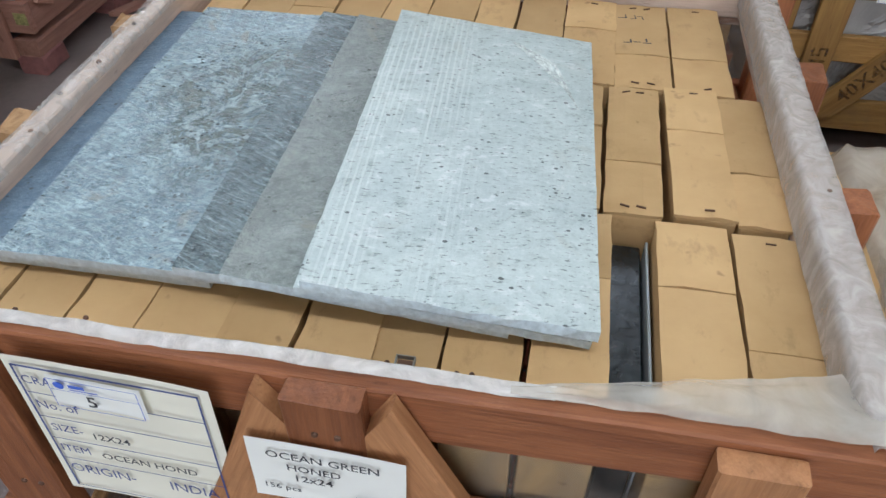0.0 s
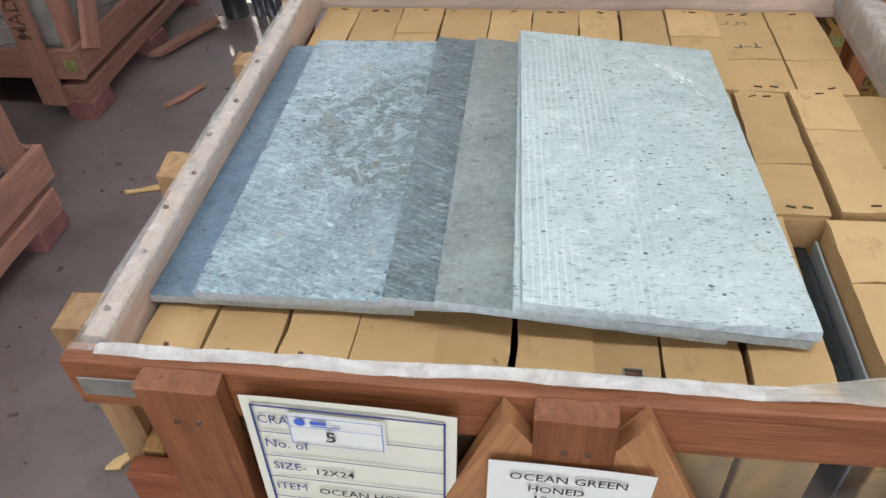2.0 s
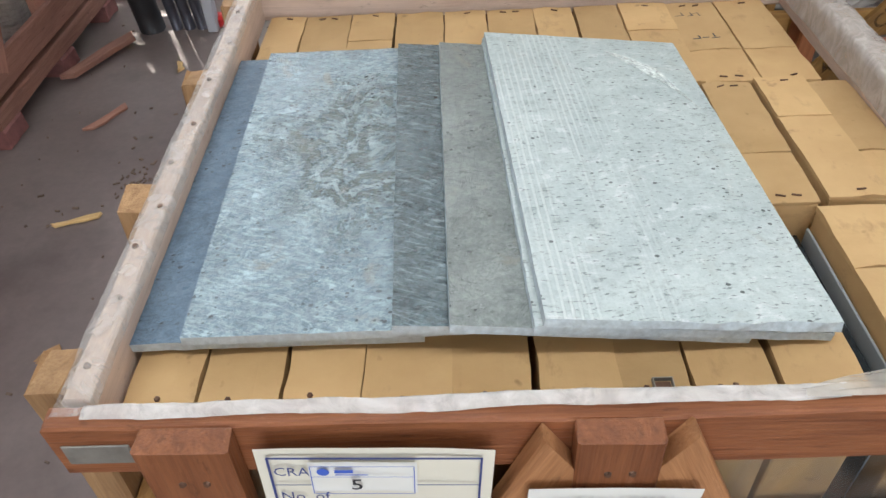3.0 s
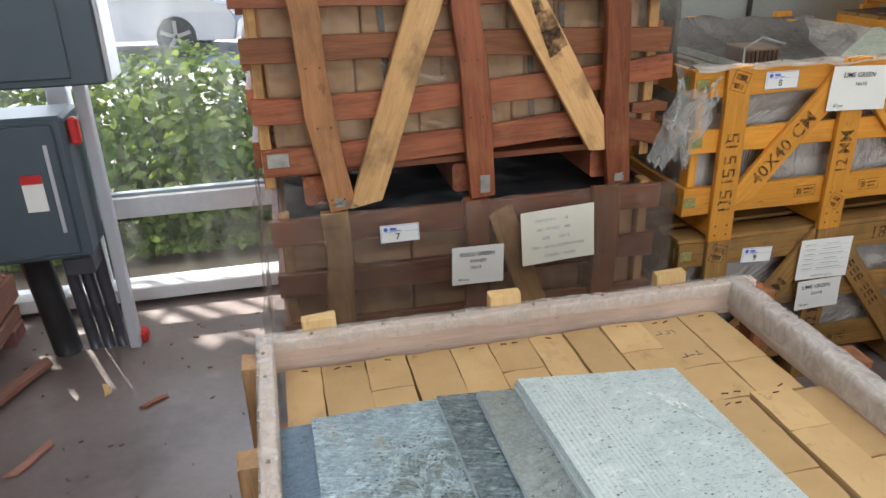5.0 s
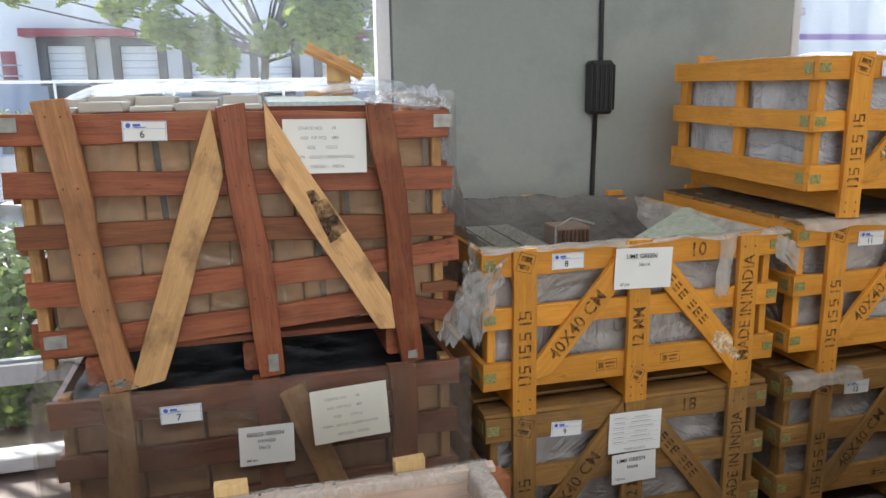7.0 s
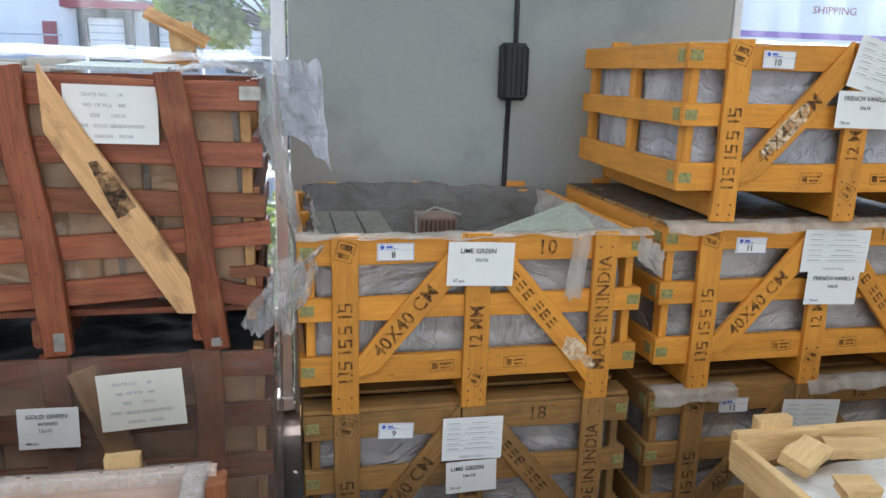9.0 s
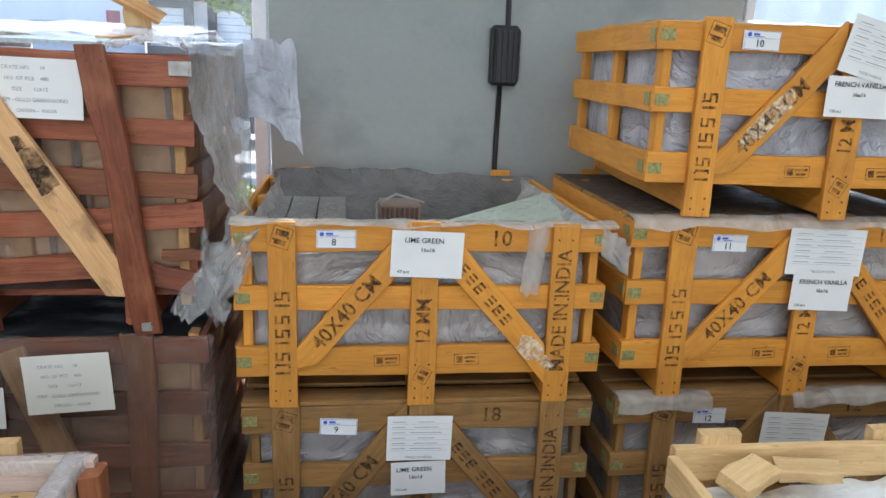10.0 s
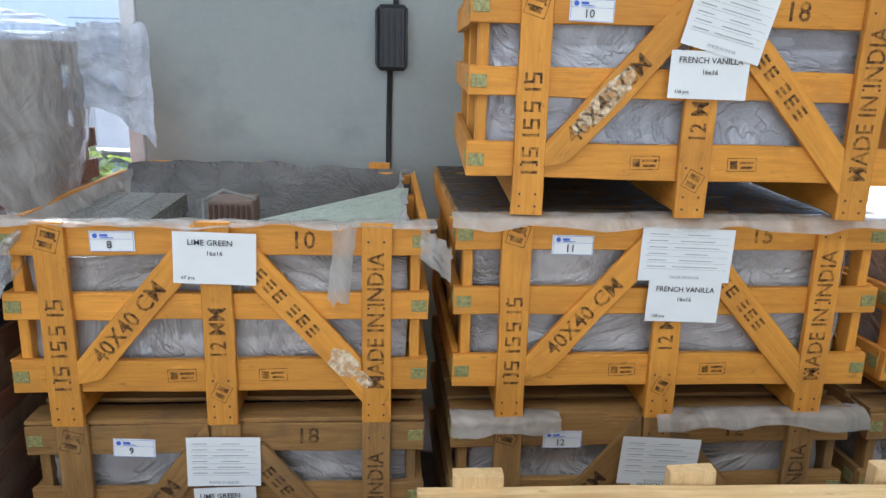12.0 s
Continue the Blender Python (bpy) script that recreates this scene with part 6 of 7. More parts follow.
# ---- low wrapped pallet and the open crate with white film ----
c14 = thing("wrapped_pallet", (1.32, 1.2, 0.0), "low timber pallet load draped in clear plastic", "pallet")
for xc in (0.95, 1.32, 1.70):
    board("runner", (xc, 0.82, 0.04), (xc, 1.58, 0.04), 0.08, 0.075, (1, 0, 0), PALE, c14)
for j in range(6):
    board("deck_plank", (0.90, 0.86 + j * 0.135, 0.09), (1.76, 0.86 + j * 0.135, 0.09), 0.11, 0.018, (0, 0, 1), PALE, c14)
for k in range(6):
    small_box(0.92 + k * 0.14, 0.85, 0.10, 1.052 + k * 0.14, 1.56, 0.43, CARD, "tan cardboard box of tiles on a pallet", "boxes on the pallet")


def drape(u, v):
    x, y = 0.865 + 0.93 * u, 0.80 + 0.82 * v
    e = min(u, 1 - u, v, 1 - v)
    return (x, y, 0.46 + 0.04 * noise.noise(Vector((x * 6, y * 6, 0))) + 0.015 * noise.noise(Vector((x * 17, y * 17, 0))) - 0.30 * max(0, 0.10 - e) / 0.10)


film("plastic_sheet", drape, 50, 44, FILM_MILKY, "crumpled translucent plastic draped over a pallet load")

c13 = thing("open_crate", (2.5, 1.15, 0.0), "open pale yellow timber crate with white plastic film inside", "crate")
for zc in (0.690, 0.48, 0.28, 0.11):
    board("back_rail", (1.915, 1.585, zc + 0.008), (3.10, 1.555, zc + 0.008), 0.075, 0.022, (0, 1, 0), PALE_NEW, c13)
    board("side_rail", (1.905, 0.60, zc), (1.905, 1.562, zc), 0.075, 0.022, (-1, 0, 0), PALE_NEW, c13)
    board("side_rail", (3.09, 0.60, zc), (3.09, 1.54, zc), 0.075, 0.022, (1, 0, 0), PALE_NEW, c13)
    board("rail", (1.90, 0.585, zc), (3.10, 0.585, zc), 0.075, 0.022, N, PALE_NEW, c13)
for xc in (2.025, 2.42, 2.815):
    board("back_post", (xc, 1.605, 0.0), (xc, 1.602, 0.757), 0.088, 0.03, (0, 1, 0), PALE_NEW, c13)
    board("runner", (xc, 0.60, 0.04), (xc, 1.57, 0.04), 0.075, 0.08, (1, 0, 0), PALE_NEW, c13)
for j in range(6):
    board("base_plank", (1.93, 0.68 + j * 0.16, 0.085), (3.07, 0.68 + j * 0.16, 0.085), 0.12, 0.016, (0, 0, 1), PALE_NEW, c13)
for k in range(10):
    for j in range(2):
        small_box(1.935 + k * 0.112, 0.63 + j * 0.46, 0.10, 2.040 + k * 0.112, 1.07 + j * 0.46, 0.615 + rnd.uniform(-.01, .01), CARD, "tan cardboard box of tiles in an open crate", "boxes in the pale crate")


def white_film(u, v):
    x, y = 1.96 + 1.10 * u, 0.62 + 0.93 * v
    return (x, y, 0.645 + 0.05 * u + 0.03 * noise.noise(Vector((x * 5, y * 5, 3))) + 0.018 * noise.noise(Vector((x * 15, y * 15, 1))))


film("plastic_sheet", white_film, 60, 46, plastic("white_film", (0.80, 0.80, 0.76), 0.04, 0.35, 0.7, 12), "crumpled white plastic film lying in an open crate")
for x0, y0, x1, y1, z, w in ((1.99, 1.47, 2.09, 1.53, 0.705, 0.07), (2.12, 1.53, 2.24, 1.50, 0.705, 0.05), (2.03, 1.38, 2.10, 1.36, 0.70, 0.06)):
    t_ = thing("wood_offcut", ((x0 + x1) / 2, (y0 + y1) / 2, z - 0.02), "pale broken softwood offcut on white film", "wood offcut", "offcuts in the pale crate")
    board("offcut", (x0, y0, z), (x1, y1, z + 0.01), w, 0.03, (0.1, -0.2, 1), PALE_NEW, t_, rough=0.004)

# ---- crates across the aisle ----
def aisle_crate(x0, y0, x1, y1, h, m, wrap, label, runner):
    ob = thing("wooden_crate", ((x0 + x1) / 2, (y0 + y1) / 2, 0), label, "crate", "crates across the aisle")
    for zc in (0.20, 0.55, 0.95):
        if zc < h:
            board("rail", (x0, y0 + 0.03, zc), (x1, y0 + 0.03, zc), 0.10, 0.024, N, m, ob)
            board("side_rail", (x1 - 0.012, y0 + 0.045, zc), (x1 - 0.012, y1, zc), 0.10, 0.022, (1, 0, 0), m, ob)
            board("back_rail", (x0, y1 - 0.01, zc), (x1 - 0.026, y1 - 0.01, zc), 0.10, 0.022, (0, 1, 0), m, ob)
            block("corner_bracket", x1 - 0.05, y0 + 0.0145, zc - 0.02, x1 - 0.005, y0 + 0.0175, zc + 0.02, BRASSY, ob, 0.0008)
    for xc in (x1 - 0.13, (x0 + x1) / 2, x0 + 0.13):
        board("post", (xc, y0 + 0.009, 0.06), (xc, y0 + 0.009, h), 0.085, 0.018, N, m, ob)
    for yc in (y0 + 0.09, (y0 + y1) / 2, y1 - 0.07):
        board("upright", (x1 - 0.04, yc, 0.15), (x1 - 0.04, yc, h), 0.07, 0.03, (1, 0, 0), m, ob)
    board("brace", (x1 + 0.009, y0 + 0.1, 0.22), (x1 + 0.009, (y0 + y1) / 2, h - 0.1), 0.08, 0.018, (1, 0, 0), m, ob)
    for xc in (x1 - 0.05, (x0 + x1) / 2, x0 + 0.08):
        board("runner", (xc, y0 + 0.02, 0.095), (xc, y1 - 0.02, 0.095), 0.06, 0.09, (1, 0, 0), m, ob, rough=0.003)
        for yc in (y0 + 0.075, (y0 + y1) / 2, y1 - 0.09):
            board("foot", (xc, yc - 0.06, 0.033), (xc, yc + 0.06, 0.033), 0.066, 0.10, (1, 0, 0), runner, ob, rough=0.003)
    pack(x0 + 0.06, y0 + 0.075, 0.14, x1 - 0.075, y1 - 0.05, h - 0.05, wrap, "slate tiles in grey plastic inside a crate", 0.012, x0, category="pack")
    return ob


RED_RUN = plain("pink_painted_runner", (0.24, 0.095, 0.085), 0.75, 0, 0.3, 20)
l1 = aisle_crate(-2.40, 2.20, -1.30, 3.28, 1.20, PINKISH, WRAP_GREY, "faded pink-brown timber crate with wrapped slate", RED_RUN)
lettering("MADE IN", 0.07, (-1.43, 2.1975, 0.42), (0, 0, 1), (-1, 0, 0), STENCIL, l1, 0.9, "stencil")
l2 = aisle_crate(-2.25, 0.55, -1.115, 1.70, 0.95, PINKISH, WRAP_GREY, "red-brown timber crate with wrapped slate", RED_RUN)
aisle_crate(-2.3, -1.0, -1.2, 0.15, 0.95, RED_LIGHT, WRAP_GREY, "red-brown timber crate with wrapped slate", RED_RUN)

# ---- litter on the floor ----
def chip(x, y, ang, length, w, m, label, z=0.006, th=0.008):
    ob = thing("wood_chip", (x, y, 0.0), label, "wood scrap", "scraps on the floor")
    d = Vector((math.cos(ang), math.sin(ang), 0)) * length / 2
    board("splinter", Vector((x, y, z)) - d, Vector((x, y, z)) + d, w, th, (0, 0, 1), m, ob, rough=0.003, bow=rnd.uniform(-.006, .006), cut0=w * 0.8, cut1=w * 0.6)


chip(-1.055, 2.38, 1.05, 0.16, 0.028, PINKISH, "pinkish splinter of timber on the floor")
chip(-0.96, 1.84, 0.35, 0.12, 0.016, PALE_NEW, "pale curved splinter on the floor")
chip(-1.20, 2.78, 1.15, 0.34, 0.045, PINKISH, "long pinkish timber slat on the floor", 0.03, 0.02)
chip(-0.90, 2.72, 1.9, 0.06, 0.02, PALE_NEW, "small pale chip on the floor")
chip(-0.84, 1.35, 0.9, 0.05, 0.02, PALE_OLD, "small bark chip on the floor")
chip(-0.72, 2.60, 0.6, 0.09, 0.018, RED, "dark splinter on the floor")
chip(-0.62, 0.95, 1.0, 0.05, 0.02, PALE_NEW, "small pale chip on the floor")
bm = bmesh.new()
for _ in range(200):
    x, y = rnd.uniform(-1.25, -0.33), rnd.uniform(0.4, 3.3)
    if rnd.random() < 0.35:
        x, y = -0.82 + rnd.gauss(0, 0.05), 2.02 + rnd.gauss(0, 0.05)
    s = rnd.uniform(0.002, 0.007)
    r_ = bmesh.ops.create_cube(bm, size=1)
    bmesh.ops.transform(bm, matrix=Matrix.Translation((x, y, 0.0025)) @ pose(0, 0, 0, 0, 0, rnd.uniform(0, 180)) @ Matrix.Diagonal((s * rnd.uniform(1, 3.5), s, 0.004, 1)), verts=r_["verts"])
crumbs = new("floor_crumbs", bm_mesh("floor_crumbs", bm, plain("bark_crumbs", (0.17, 0.12, 0.09), 0.9, 0, 0.5, 5)))
tagged(crumbs, "brown bark crumbs and dust on the floor", "debris", kind="stuff")


# ---- outside ----
structure("ground", -400, WY + 0.13, -0.6, 400, 700, -0.35, YARD, "pale concrete yard to the horizon", "ground")
structure("planting_bed", -12, WY + 0.25, -0.35, 12, 5.6, -0.02, SOIL, "dark soil bed along the window", "ground")
structure("pavement", -30, 5.62, -0.35, 30, 8.2, -0.02, PAVING, "pale concrete pavement", "pavement", 0.01)
structure("kerb", -30, 8.2, -0.35, 30, 8.38, 0.0, PAVING, "pale concrete kerb", "pavement", 0.015)
structure("far_verge", -60, 20.0, -0.35, 60, 22.0, -0.22, PAVING, "pale concrete strip across the road", "pavement", 0.01)


def leaves(count, centre_fn, size, material, name, shape=6):
    """Many small folded leaves, one mesh."""
    verts, faces = [], []
    for _ in range(count):
        c, nrm = centre_fn()
        s = size * rnd.uniform(0.6, 1.3)
        q = Vector(nrm) + Vector((rnd.gauss(0, .6), rnd.gauss(0, .6), rnd.gauss(0, .6)))
        q.normalize()
        a = q.orthogonal().normalized()
        a = Matrix.Rotation(rnd.uniform(0, 6.28), 3, q) @ a
        b = q.cross(a)
        i = len(verts)
        p = Vector(c)
        if shape == 5:
            pts = [(-0.1, -0.5), (0.45, -0.35), (0.25, -0.05), (0.55, 0.2), (0.15, 0.25), (0, 0.65), (-0.2, 0.25), (-0.55, 0.2), (-0.28, -0.05), (-0.45, -0.35)]
        else:
            pts = [(0, -0.5), (0.26, -0.1), (0.2, 0.3), (0, 0.55), (-0.2, 0.3), (-0.26, -0.1)]
        for x, y in pts:
            verts.append(tuple(p + a * x * s + b * y * s + q * (0.25 * s * abs(x))))
        faces.append(tuple(range(i, i + len(pts))))
    return mesh_of(name, verts, faces, material)


# hedge under the window
hedge = thing("hedge", (-1.2, 4.5, -0.02), "leafy green hedge in sun along the window", "hedge")


def hedge_point():
    x = rnd.uniform(-4.2, 1.8)
    top = 0.90 + 0.16 * noise.noise(Vector((x * 2.1, 0, 0))) + 0.07 * noise.noise(Vector((x * 7, 2, 0)))
    ang = rnd.uniform(-0.15, 1.0) * math.pi
    rr = 1 - 0.6 * rnd.random() ** 1.5
    y = 4.45 - 0.62 * math.cos(ang) * rr
    z = 0.05 + (top - 0.05) * max(0.0, math.sin(ang)) ** 0.5 * rr * (1.0 if rnd.random() < 0.6 else rnd.random())
    return (x, y, z), (0, -math.cos(ang), 0.4 + math.sin(ang))


part("leaves", leaves(30000, hedge_point, 0.066, LEAF_HEDGE, "leaves"), hedge)
bm = bmesh.new()
for _ in range(70):
    x = rnd.uniform(-4.2, 1.8)
    m_ = look((x, 4.45 + rnd.uniform(-.15, .15), -0.02), (x + rnd.uniform(-.3, .3), 4.45 + rnd.uniform(-.4, .4), 0.9))
    bmesh.ops.create_cone(bm, segments=5, radius1=0.012, radius2=0.004, depth=0.85, matrix=m_ @ Matrix.Translation((0, 0, -0.42)) @ pose(0, 0, 0, 180, 0, 0))
part("stems", bm_mesh("stems", bm, BARK), hedge)


def limb(name, p0, p1, r0, r1, parent, segs=6):
    p0, p1 = Vector(p0), Vector(p1)
    pts = []
    for i in range(segs + 1):
        f = i / segs
        pts.append(p0.lerp(p1, f) + Vector((noise.noise(p0 + Vector((f * 2, 0, 0))), noise.noise(p0 + Vector((0, f * 2, 0))), 0)) * 0.12 * math.sin(math.pi * f) * (p1 - p0).length * 0.4)
    verts, faces = [], []
    n_ = 7
    for i, p in enumerate(pts):
        d = (pts[min(i + 1, segs)] - pts[max(i - 1, 0)]).normalized()
        a = d.orthogonal().normalized()
        b = d.cross(a)
        r = r0 + (r1 - r0) * i / segs
        verts += [tuple(p + (a * math.cos(k * 6.2832 / n_) + b * math.sin(k * 6.2832 / n_)) * r) for k in range(n_)]
    for i in range(segs):
        for k in range(n_):
            j = (k + 1) % n_
            faces.append((i * n_ + k, i * n_ + j, (i + 1) * n_ + j, (i + 1) * n_ + k))
    part(name, mesh_of(name, verts, faces, BARK, True), parent)
    return pts[-1]


def tree(x, y, trunk, clumps, count, size, label, base=-0.35):
    ob = thing("tree", (x, y, base), label, "tree")
    top = limb("trunk", (x, y, base), (x + 0.1, y, trunk), 0.11, 0.07, ob)
    for cx, cy, cz, r in clumps:
        limb("limb", top - Vector((0, 0, rnd.uniform(0, 0.5))), (cx, cy, cz), 0.032, 0.008, ob)
    tot = sum(c[3] ** 2 for c in clumps)

    def pt():
        w = rnd.uniform(0, tot)
        for cx, cy, cz, r in clumps:
            w -= r * r
            if w <= 0:
                break
        v = Vector((rnd.gauss(0, 1), rnd.gauss(0, 1), rnd.gauss(0, 0.7))).normalized() * r * rnd.random() ** 0.45
        return (cx + v.x, cy + v.y, cz + v.z), (0.2, -0.2, 1)
    part("crown", leaves(count, pt, size, LEAF_TREE, "crown", 5), ob)
    return ob


rt = random.Random(3)
tree(0.75, 15.0, 2.6, [(0.9 + rt.uniform(-2.4, 2.9), 15 + rt.uniform(-1.6, 1.5), 2.85 + rt.uniform(0, 2.6), rt.uniform(0.4, 0.75)) for _ in range(32)] +
     [(0.0, 14.3, 2.15, 0.40), (-0.2, 14.4, 2.5, 0.45), (0.9, 14.0, 2.45, 0.36), (-0.9, 14.4, 2.65, 0.4), (2.2, 14.5, 2.3, 0.42), (2.8, 14.2, 2.2, 0.42), (3.2, 14.3, 2.6, 0.5), (3.6, 14.6, 2.9, 0.5),
      (1.6, 14.3, 2.55, 0.4), (-1.6, 14.4, 3.0, 0.3), (-2.4, 14.5, 3.35, 0.35), (-3.2, 14.6, 3.3, 0.3), (-3.9, 14.5, 3.2, 0.32), (3.5, 15.2, 3.6, 0.7), (2.8, 15.0, 3.3, 0.6)], 30000, 0.135, "broad maple tree with sunlit green leaves")
# Low sprigs show; the unseen high crown is added to block and dapple sunlight.
tree(-3.6, 6.9, 2.6, [(-2.4 + rt.uniform(-1.9, 1.7), 6.1 + rt.uniform(-1.3, 1.3), 3.5 + rt.uniform(0, 1.8), rt.uniform(0.35, 0.6)) for _ in range(12)] + [(-1.75, 6.4, 2.25, 0.22), (-2.1, 6.3, 2.3, 0.25)] +
     [(-2.6 + rt.uniform(-2.4, 2.2), 6.1 + rt.uniform(-1.1, 1.3), 6.0 + rt.uniform(0, 1.8), rt.uniform(0.55, 0.85)) for _ in range(30)], 6500, 0.16, "leafy maple tree close to the window, its unseen crown added to dapple the sun", -0.05)


# ---- cars ----
def car(x, y, heading, paint, label):
    ob = thing("car", (x, y, -0.35), label, "car")
    m = Matrix.Translation((x, y, -0.35)) @ pose(0, 0, 0, 0, 0, heading)
    low = [(-2.28, 0.30), (-2.33, 0.55), (-2.28, 0.86), (-2.10, 0.98), (-1.55, 1.00), (1.15, 0.98), (1.80, 0.90), (2.18, 0.78), (2.32, 0.55), (2.25, 0.26)]
    cab = [(-1.78, 0.985), (-1.05, 1.37), (-0.35, 1.45), (0.30, 1.43), (1.22, 0.965)]

    def loft(name, prof, wid, material):
        n_ = len(prof)
        vs = [(px, sg * wid(pz, edge), pz - (0.0 if edge else 0.0)) for sg, edge in ((-1, 1), (-1, 0), (1, 0), (1, 1)) for px, pz in prof]
        vs = [(x * (0.99 if k in (0, 3) else 1.0), y, z) for k in range(4) for x, y, z in vs[k * n_:(k + 1) * n_]]
        fs = [(k * n_ + i, (k + 1) * n_ + i, (k + 1) * n_ + (i + 1) % n_, k * n_ + (i + 1) % n_) for k in range(3) for i in range(n_)]
        fs += [tuple(range(n_)), tuple(3 * n_ + i for i in reversed(range(n_)))]
        part(name, mesh_of(name, vs, fs, material), ob, m)
    loft("body", low, lambda z, e: 0.90 if e else 0.84, paint)
    loft("cabin", cab, lambda z, e: (0.86 if e else 0.80) - 0.20 * (z - 0.97) / 0.47, paint)
    for a0, a1, zz0, zz1 in ((0.38, 1.12, 1.395, 1.02), (-1.68, -1.12, 1.05, 1.335)):
        vs = [(a0, -0.56, zz0 + 0.012), (a0, 0.56, zz0 + 0.012), (a1, 0.68, zz1 + 0.012), (a1, -0.68, zz1 + 0.012)]
        part("windscreen", mesh_of("windscreen", vs, [(0, 1, 2, 3)], CAR_GLASS), ob, m)
    for s in (-1, 1):
        for pts in ([(-1.45, 1.04), (-1.0, 1.28), (-0.40, 1.36), (-0.36, 1.02)], [(-0.30, 1.02), (-0.33, 1.36), (0.30, 1.33), (0.86, 1.05), (0.80, 1.01)]):
            vs = [(a, s * (0.868 - 0.20 * (b - 0.97) / 0.47), b) for a, b in pts]
            vs += [(a, b_ - s * 0.03, c) for a, b_, c in vs]
            k = len(pts)
            fs = [tuple(range(k)), tuple(reversed(range(k, 2 * k)))] + [(i, (i + 1) % k, k + (i + 1) % k, k + i) for i in range(k)]
            part("side_window", mesh_of("side_window", vs, fs, CAR_GLASS), ob, m)
        bm = box_bm(0.62, s * 0.92 - 0.08, 0.98, 0.80, s * 0.92 + 0.08, 1.10, 0.03, 2)
        part("mirror", bm_mesh("mirror", bm, paint), ob, m)
        for xx in (-0.55, 0.42):
            bm = box_bm(xx, s * 0.905 - 0.012, 0.84, xx + 0.18, s * 0.905 + 0.012, 0.87, 0.006)
            part("door_handle", bm_mesh("door_handle", bm, paint), ob, m)
        for xx in (-1.36, 1.36):
            w = part("wheel", bm_mesh("wheel", cone_bm(0.33, 0.33, 0.20), BLACK), ob, m @ Matrix.Translation((xx, s * 0.82, 0.33)) @ pose(0, 0, 0, 90, 0, 0))
            rim_ = bmesh.new()
            bmesh.ops.create_cone(rim_, cap_ends=False, segments=24, radius1=0.245, radius2=0.245, depth=0.03)
            for a in range(5):
                box_bm(-0.028, 0.03, -0.012, 0.028, 0.24, 0.012, bm=rim_)
                bmesh.ops.rotate(rim_, verts=rim_.verts[:], cent=(0, 0, 0), matrix=Matrix.Rotation(2 * math.pi / 5, 3, "Z"))
            r2 = part("rim", bm_mesh("rim", rim_, STEEL), None, Matrix())
            r2.parent = w
            r2.matrix_basis = Matrix.Translation((0, 0, 0.105 if s < 0 else -0.105))
    for s in (-1, 1):
        bm = box_bm(2.16, s * 0.66 - 0.2, 0.62, 2.30, s * 0.66 + 0.2, 0.76, 0.03, 2)
        part("headlight", bm_mesh("headlight", bm, PAPER), ob, m)
        bm = box_bm(-2.34, s * 0.66 - 0.2, 0.74, -2.2, s * 0.66 + 0.2, 0.88, 0.03, 2)
        part("tail_light", bm_mesh("tail_light", bm, RED_PAINT), ob, m)
    return ob


def cone_bm(r1, r2, d):
    bm = bmesh.new()
    bmesh.ops.create_cone(bm, cap_ends=True, segments=28, radius1=r1, radius2=r2, depth=d)
    es = [e for e in bm.edges if len(e.link_faces) == 2 and any(len(f.verts) > 4 for f in e.link_faces)]
    bmesh.ops.bevel(bm, geom=es, offset=0.03, segments=2, affect="EDGES")
    return bm


car(-2.85, 13.9, -10, CAR_SILVER, "silver saloon car parked on the road")
car(-0.6, 17.8, -6, CAR_DARK, "dark blue saloon car parked behind another")

# ---- the building across the yard ----
BY = 42.0
bld = thing("warehouse_building", (8, BY, -0.35), "long white warehouse with loading docks and maroon canopies", "building")
block("wall", -60, BY, 2.2, 80, BY + 12, 11.0, FACADE, bld, 0.0)
block("plinth", -60, BY - 0.05, -0.35, 80, BY + 12, 2.19, FACADE_LOW, bld, 0.0)
block("roof", -60.4, BY - 0.2, 11.0, 80.4, BY + 12.2, 11.3, FACADE_LOW, bld, 0.0)


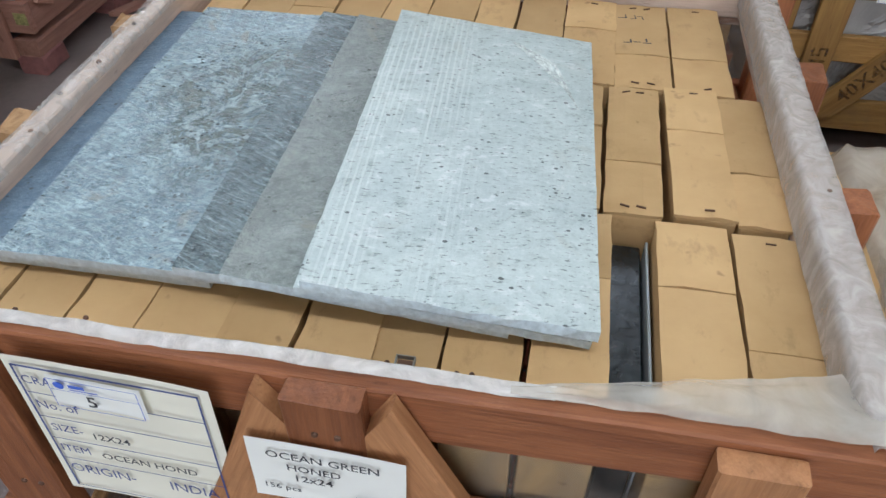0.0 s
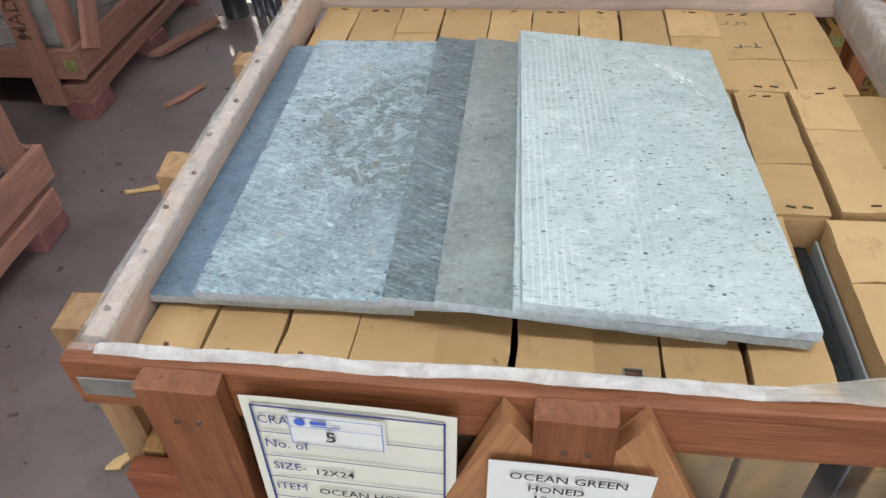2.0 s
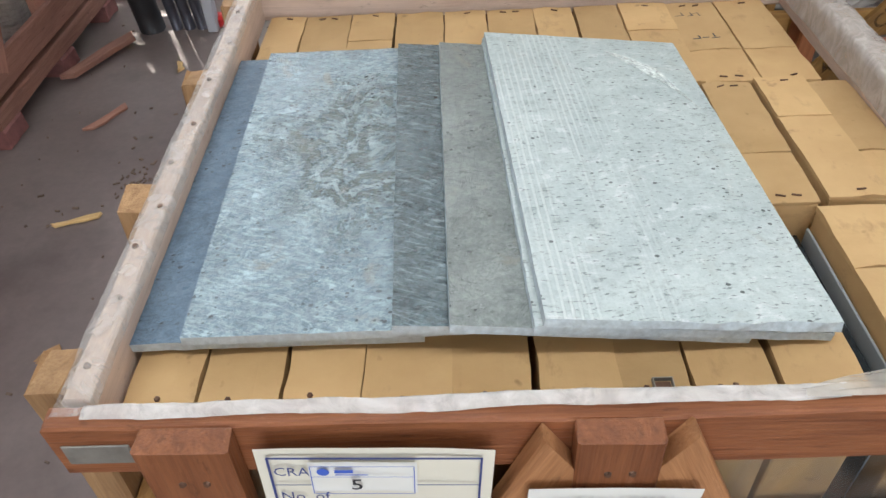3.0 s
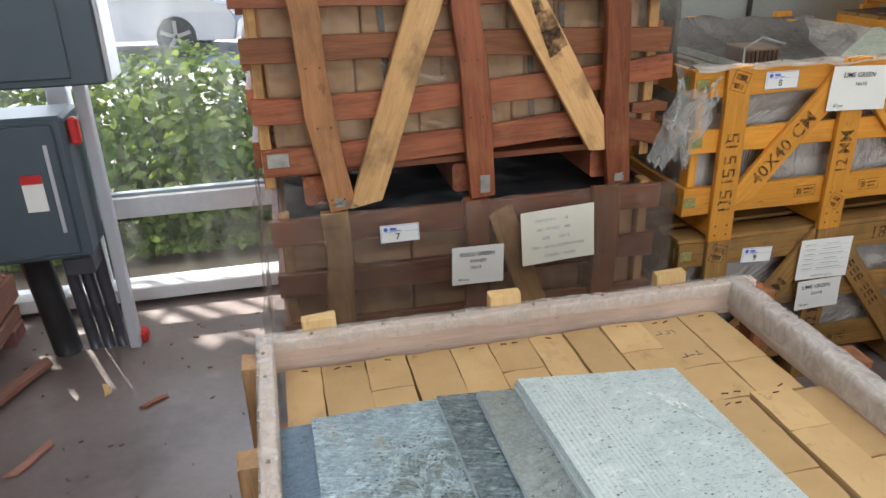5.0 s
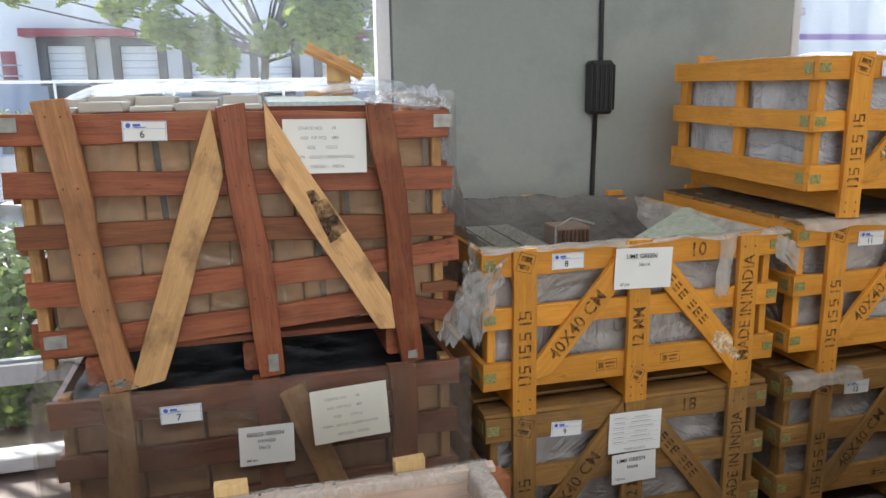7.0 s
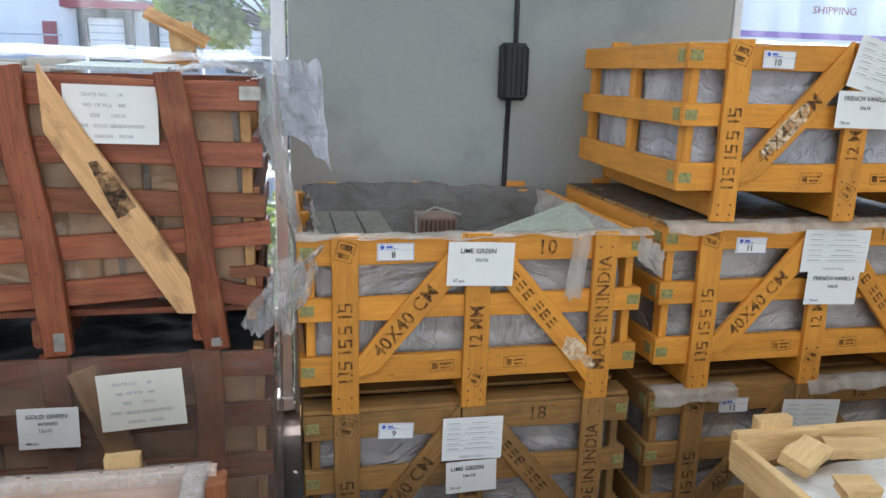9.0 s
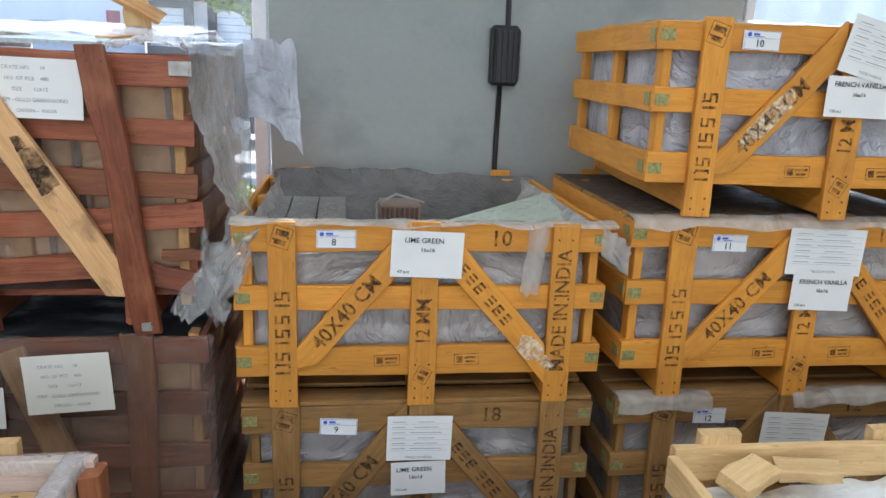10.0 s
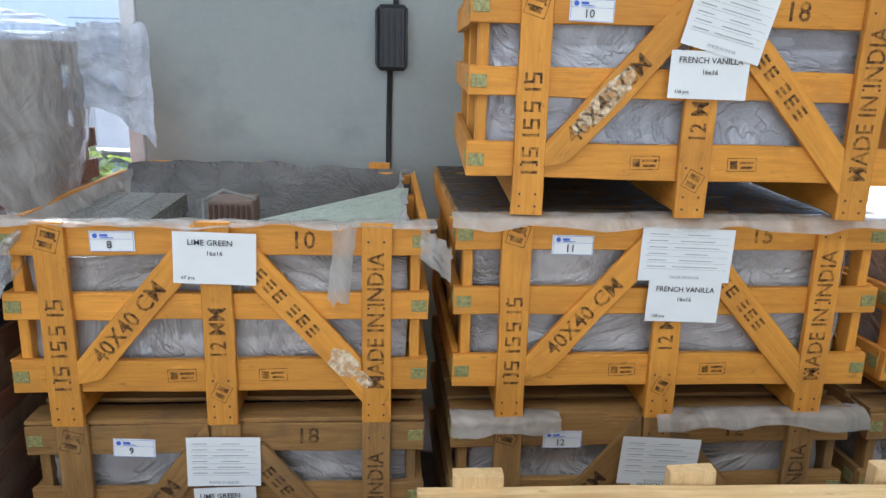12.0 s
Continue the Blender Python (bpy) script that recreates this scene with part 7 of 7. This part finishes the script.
def dock(x0, x1, z0, z1):
    d = part("dock_door", bm_mesh("dock_door", box_bm(x0, BY - 0.12, z0, x1, BY - 0.02, z1), FACADE), bld)
    for k in range(1, 5):
        zz = z0 + (z1 - z0) * k / 5
        b = block("seam", x0, BY - 0.15, zz - 0.02, x1, BY - 0.125, zz + 0.02, FACADE_LOW, None, 0.0)
        b.parent = d
    for a, b in ((x0 - 0.42, x0), (x1, x1 + 0.42)):
        block("dock_seal", a, BY - 0.5, z0 - 0.1, b, BY - 0.01, z1 + 0.4, DOCK_DARK, bld, 0.0)
    block("dock_seal", x0, BY - 0.5, z1, x1, BY - 0.01, z1 + 0.4, DOCK_DARK, bld, 0.0)
    block("dock_bumper", x0 - 0.1, BY - 0.6, z0 - 0.75, x1 + 0.1, BY - 0.06, z0 - 0.12, DOCK_DARK, bld, 0.0)


for k in range(9):
    xd = -8.6 + k * 3.35
    dock(xd, xd + 1.75, 2.15, 3.95)
for xa, xb in ((-9.6, -4.4), (4.0, 9.0), (12.0, 17.0)):
    block("canopy", xa, BY - 1.2, 4.35, xb, BY - 0.02, 4.72, CANOPY_RED, bld, 0.0)
block("colour_band", 20, BY - 0.08, 4.35, 80, BY - 0.01, 4.70, BAND_PURPLE, bld, 0.0)
block("entry_door", -10.75, BY - 0.1, 2.35, -10.1, BY - 0.02, 3.7, CANOPY_RED, bld, 0.0)
for zz in (2.5, 3.0):
    tube("handrail", [(-14, BY - 1.2, zz), (-9.6, BY - 1.2, zz)], 0.04, FACADE_LOW, bld, 5)
lettering("SHIPPING", 0.62, (34.2, BY - 0.03, 6.05), (1, 0, 0), (0, 0, 1), CANOPY_RED, bld, 1.2, "sign_letters")
fence = thing("guard_rail", (0, 30, -0.35), "white horizontal guard rail on posts across the yard", "rail")
tube("rail", [(-40, 30, 2.03), (40, 30, 2.03)], 0.05, FACADE, fence, 6)
for k in range(20):
    tube("post", [(-38 + 4 * k, 30, -0.35), (-38 + 4 * k, 30, 2.03)], 0.05, FACADE, fence, 6)
shrub = thing("shrub_border", (-8, 21, -0.22), "low green shrubs along a far verge", "shrub", kind="stuff")


def shrub_point():
    x = rnd.uniform(-16, 10)
    h = 1.45 + 0.25 * noise.noise(Vector((x * 0.8, 1, 0)))
    return (x, 21 + rnd.uniform(-.6, .6), -0.22 + rnd.random() * h), (0, -0.5, 1)


part("leaves", leaves(9000, shrub_point, 0.13, LEAF_HEDGE, "leaves"), shrub)
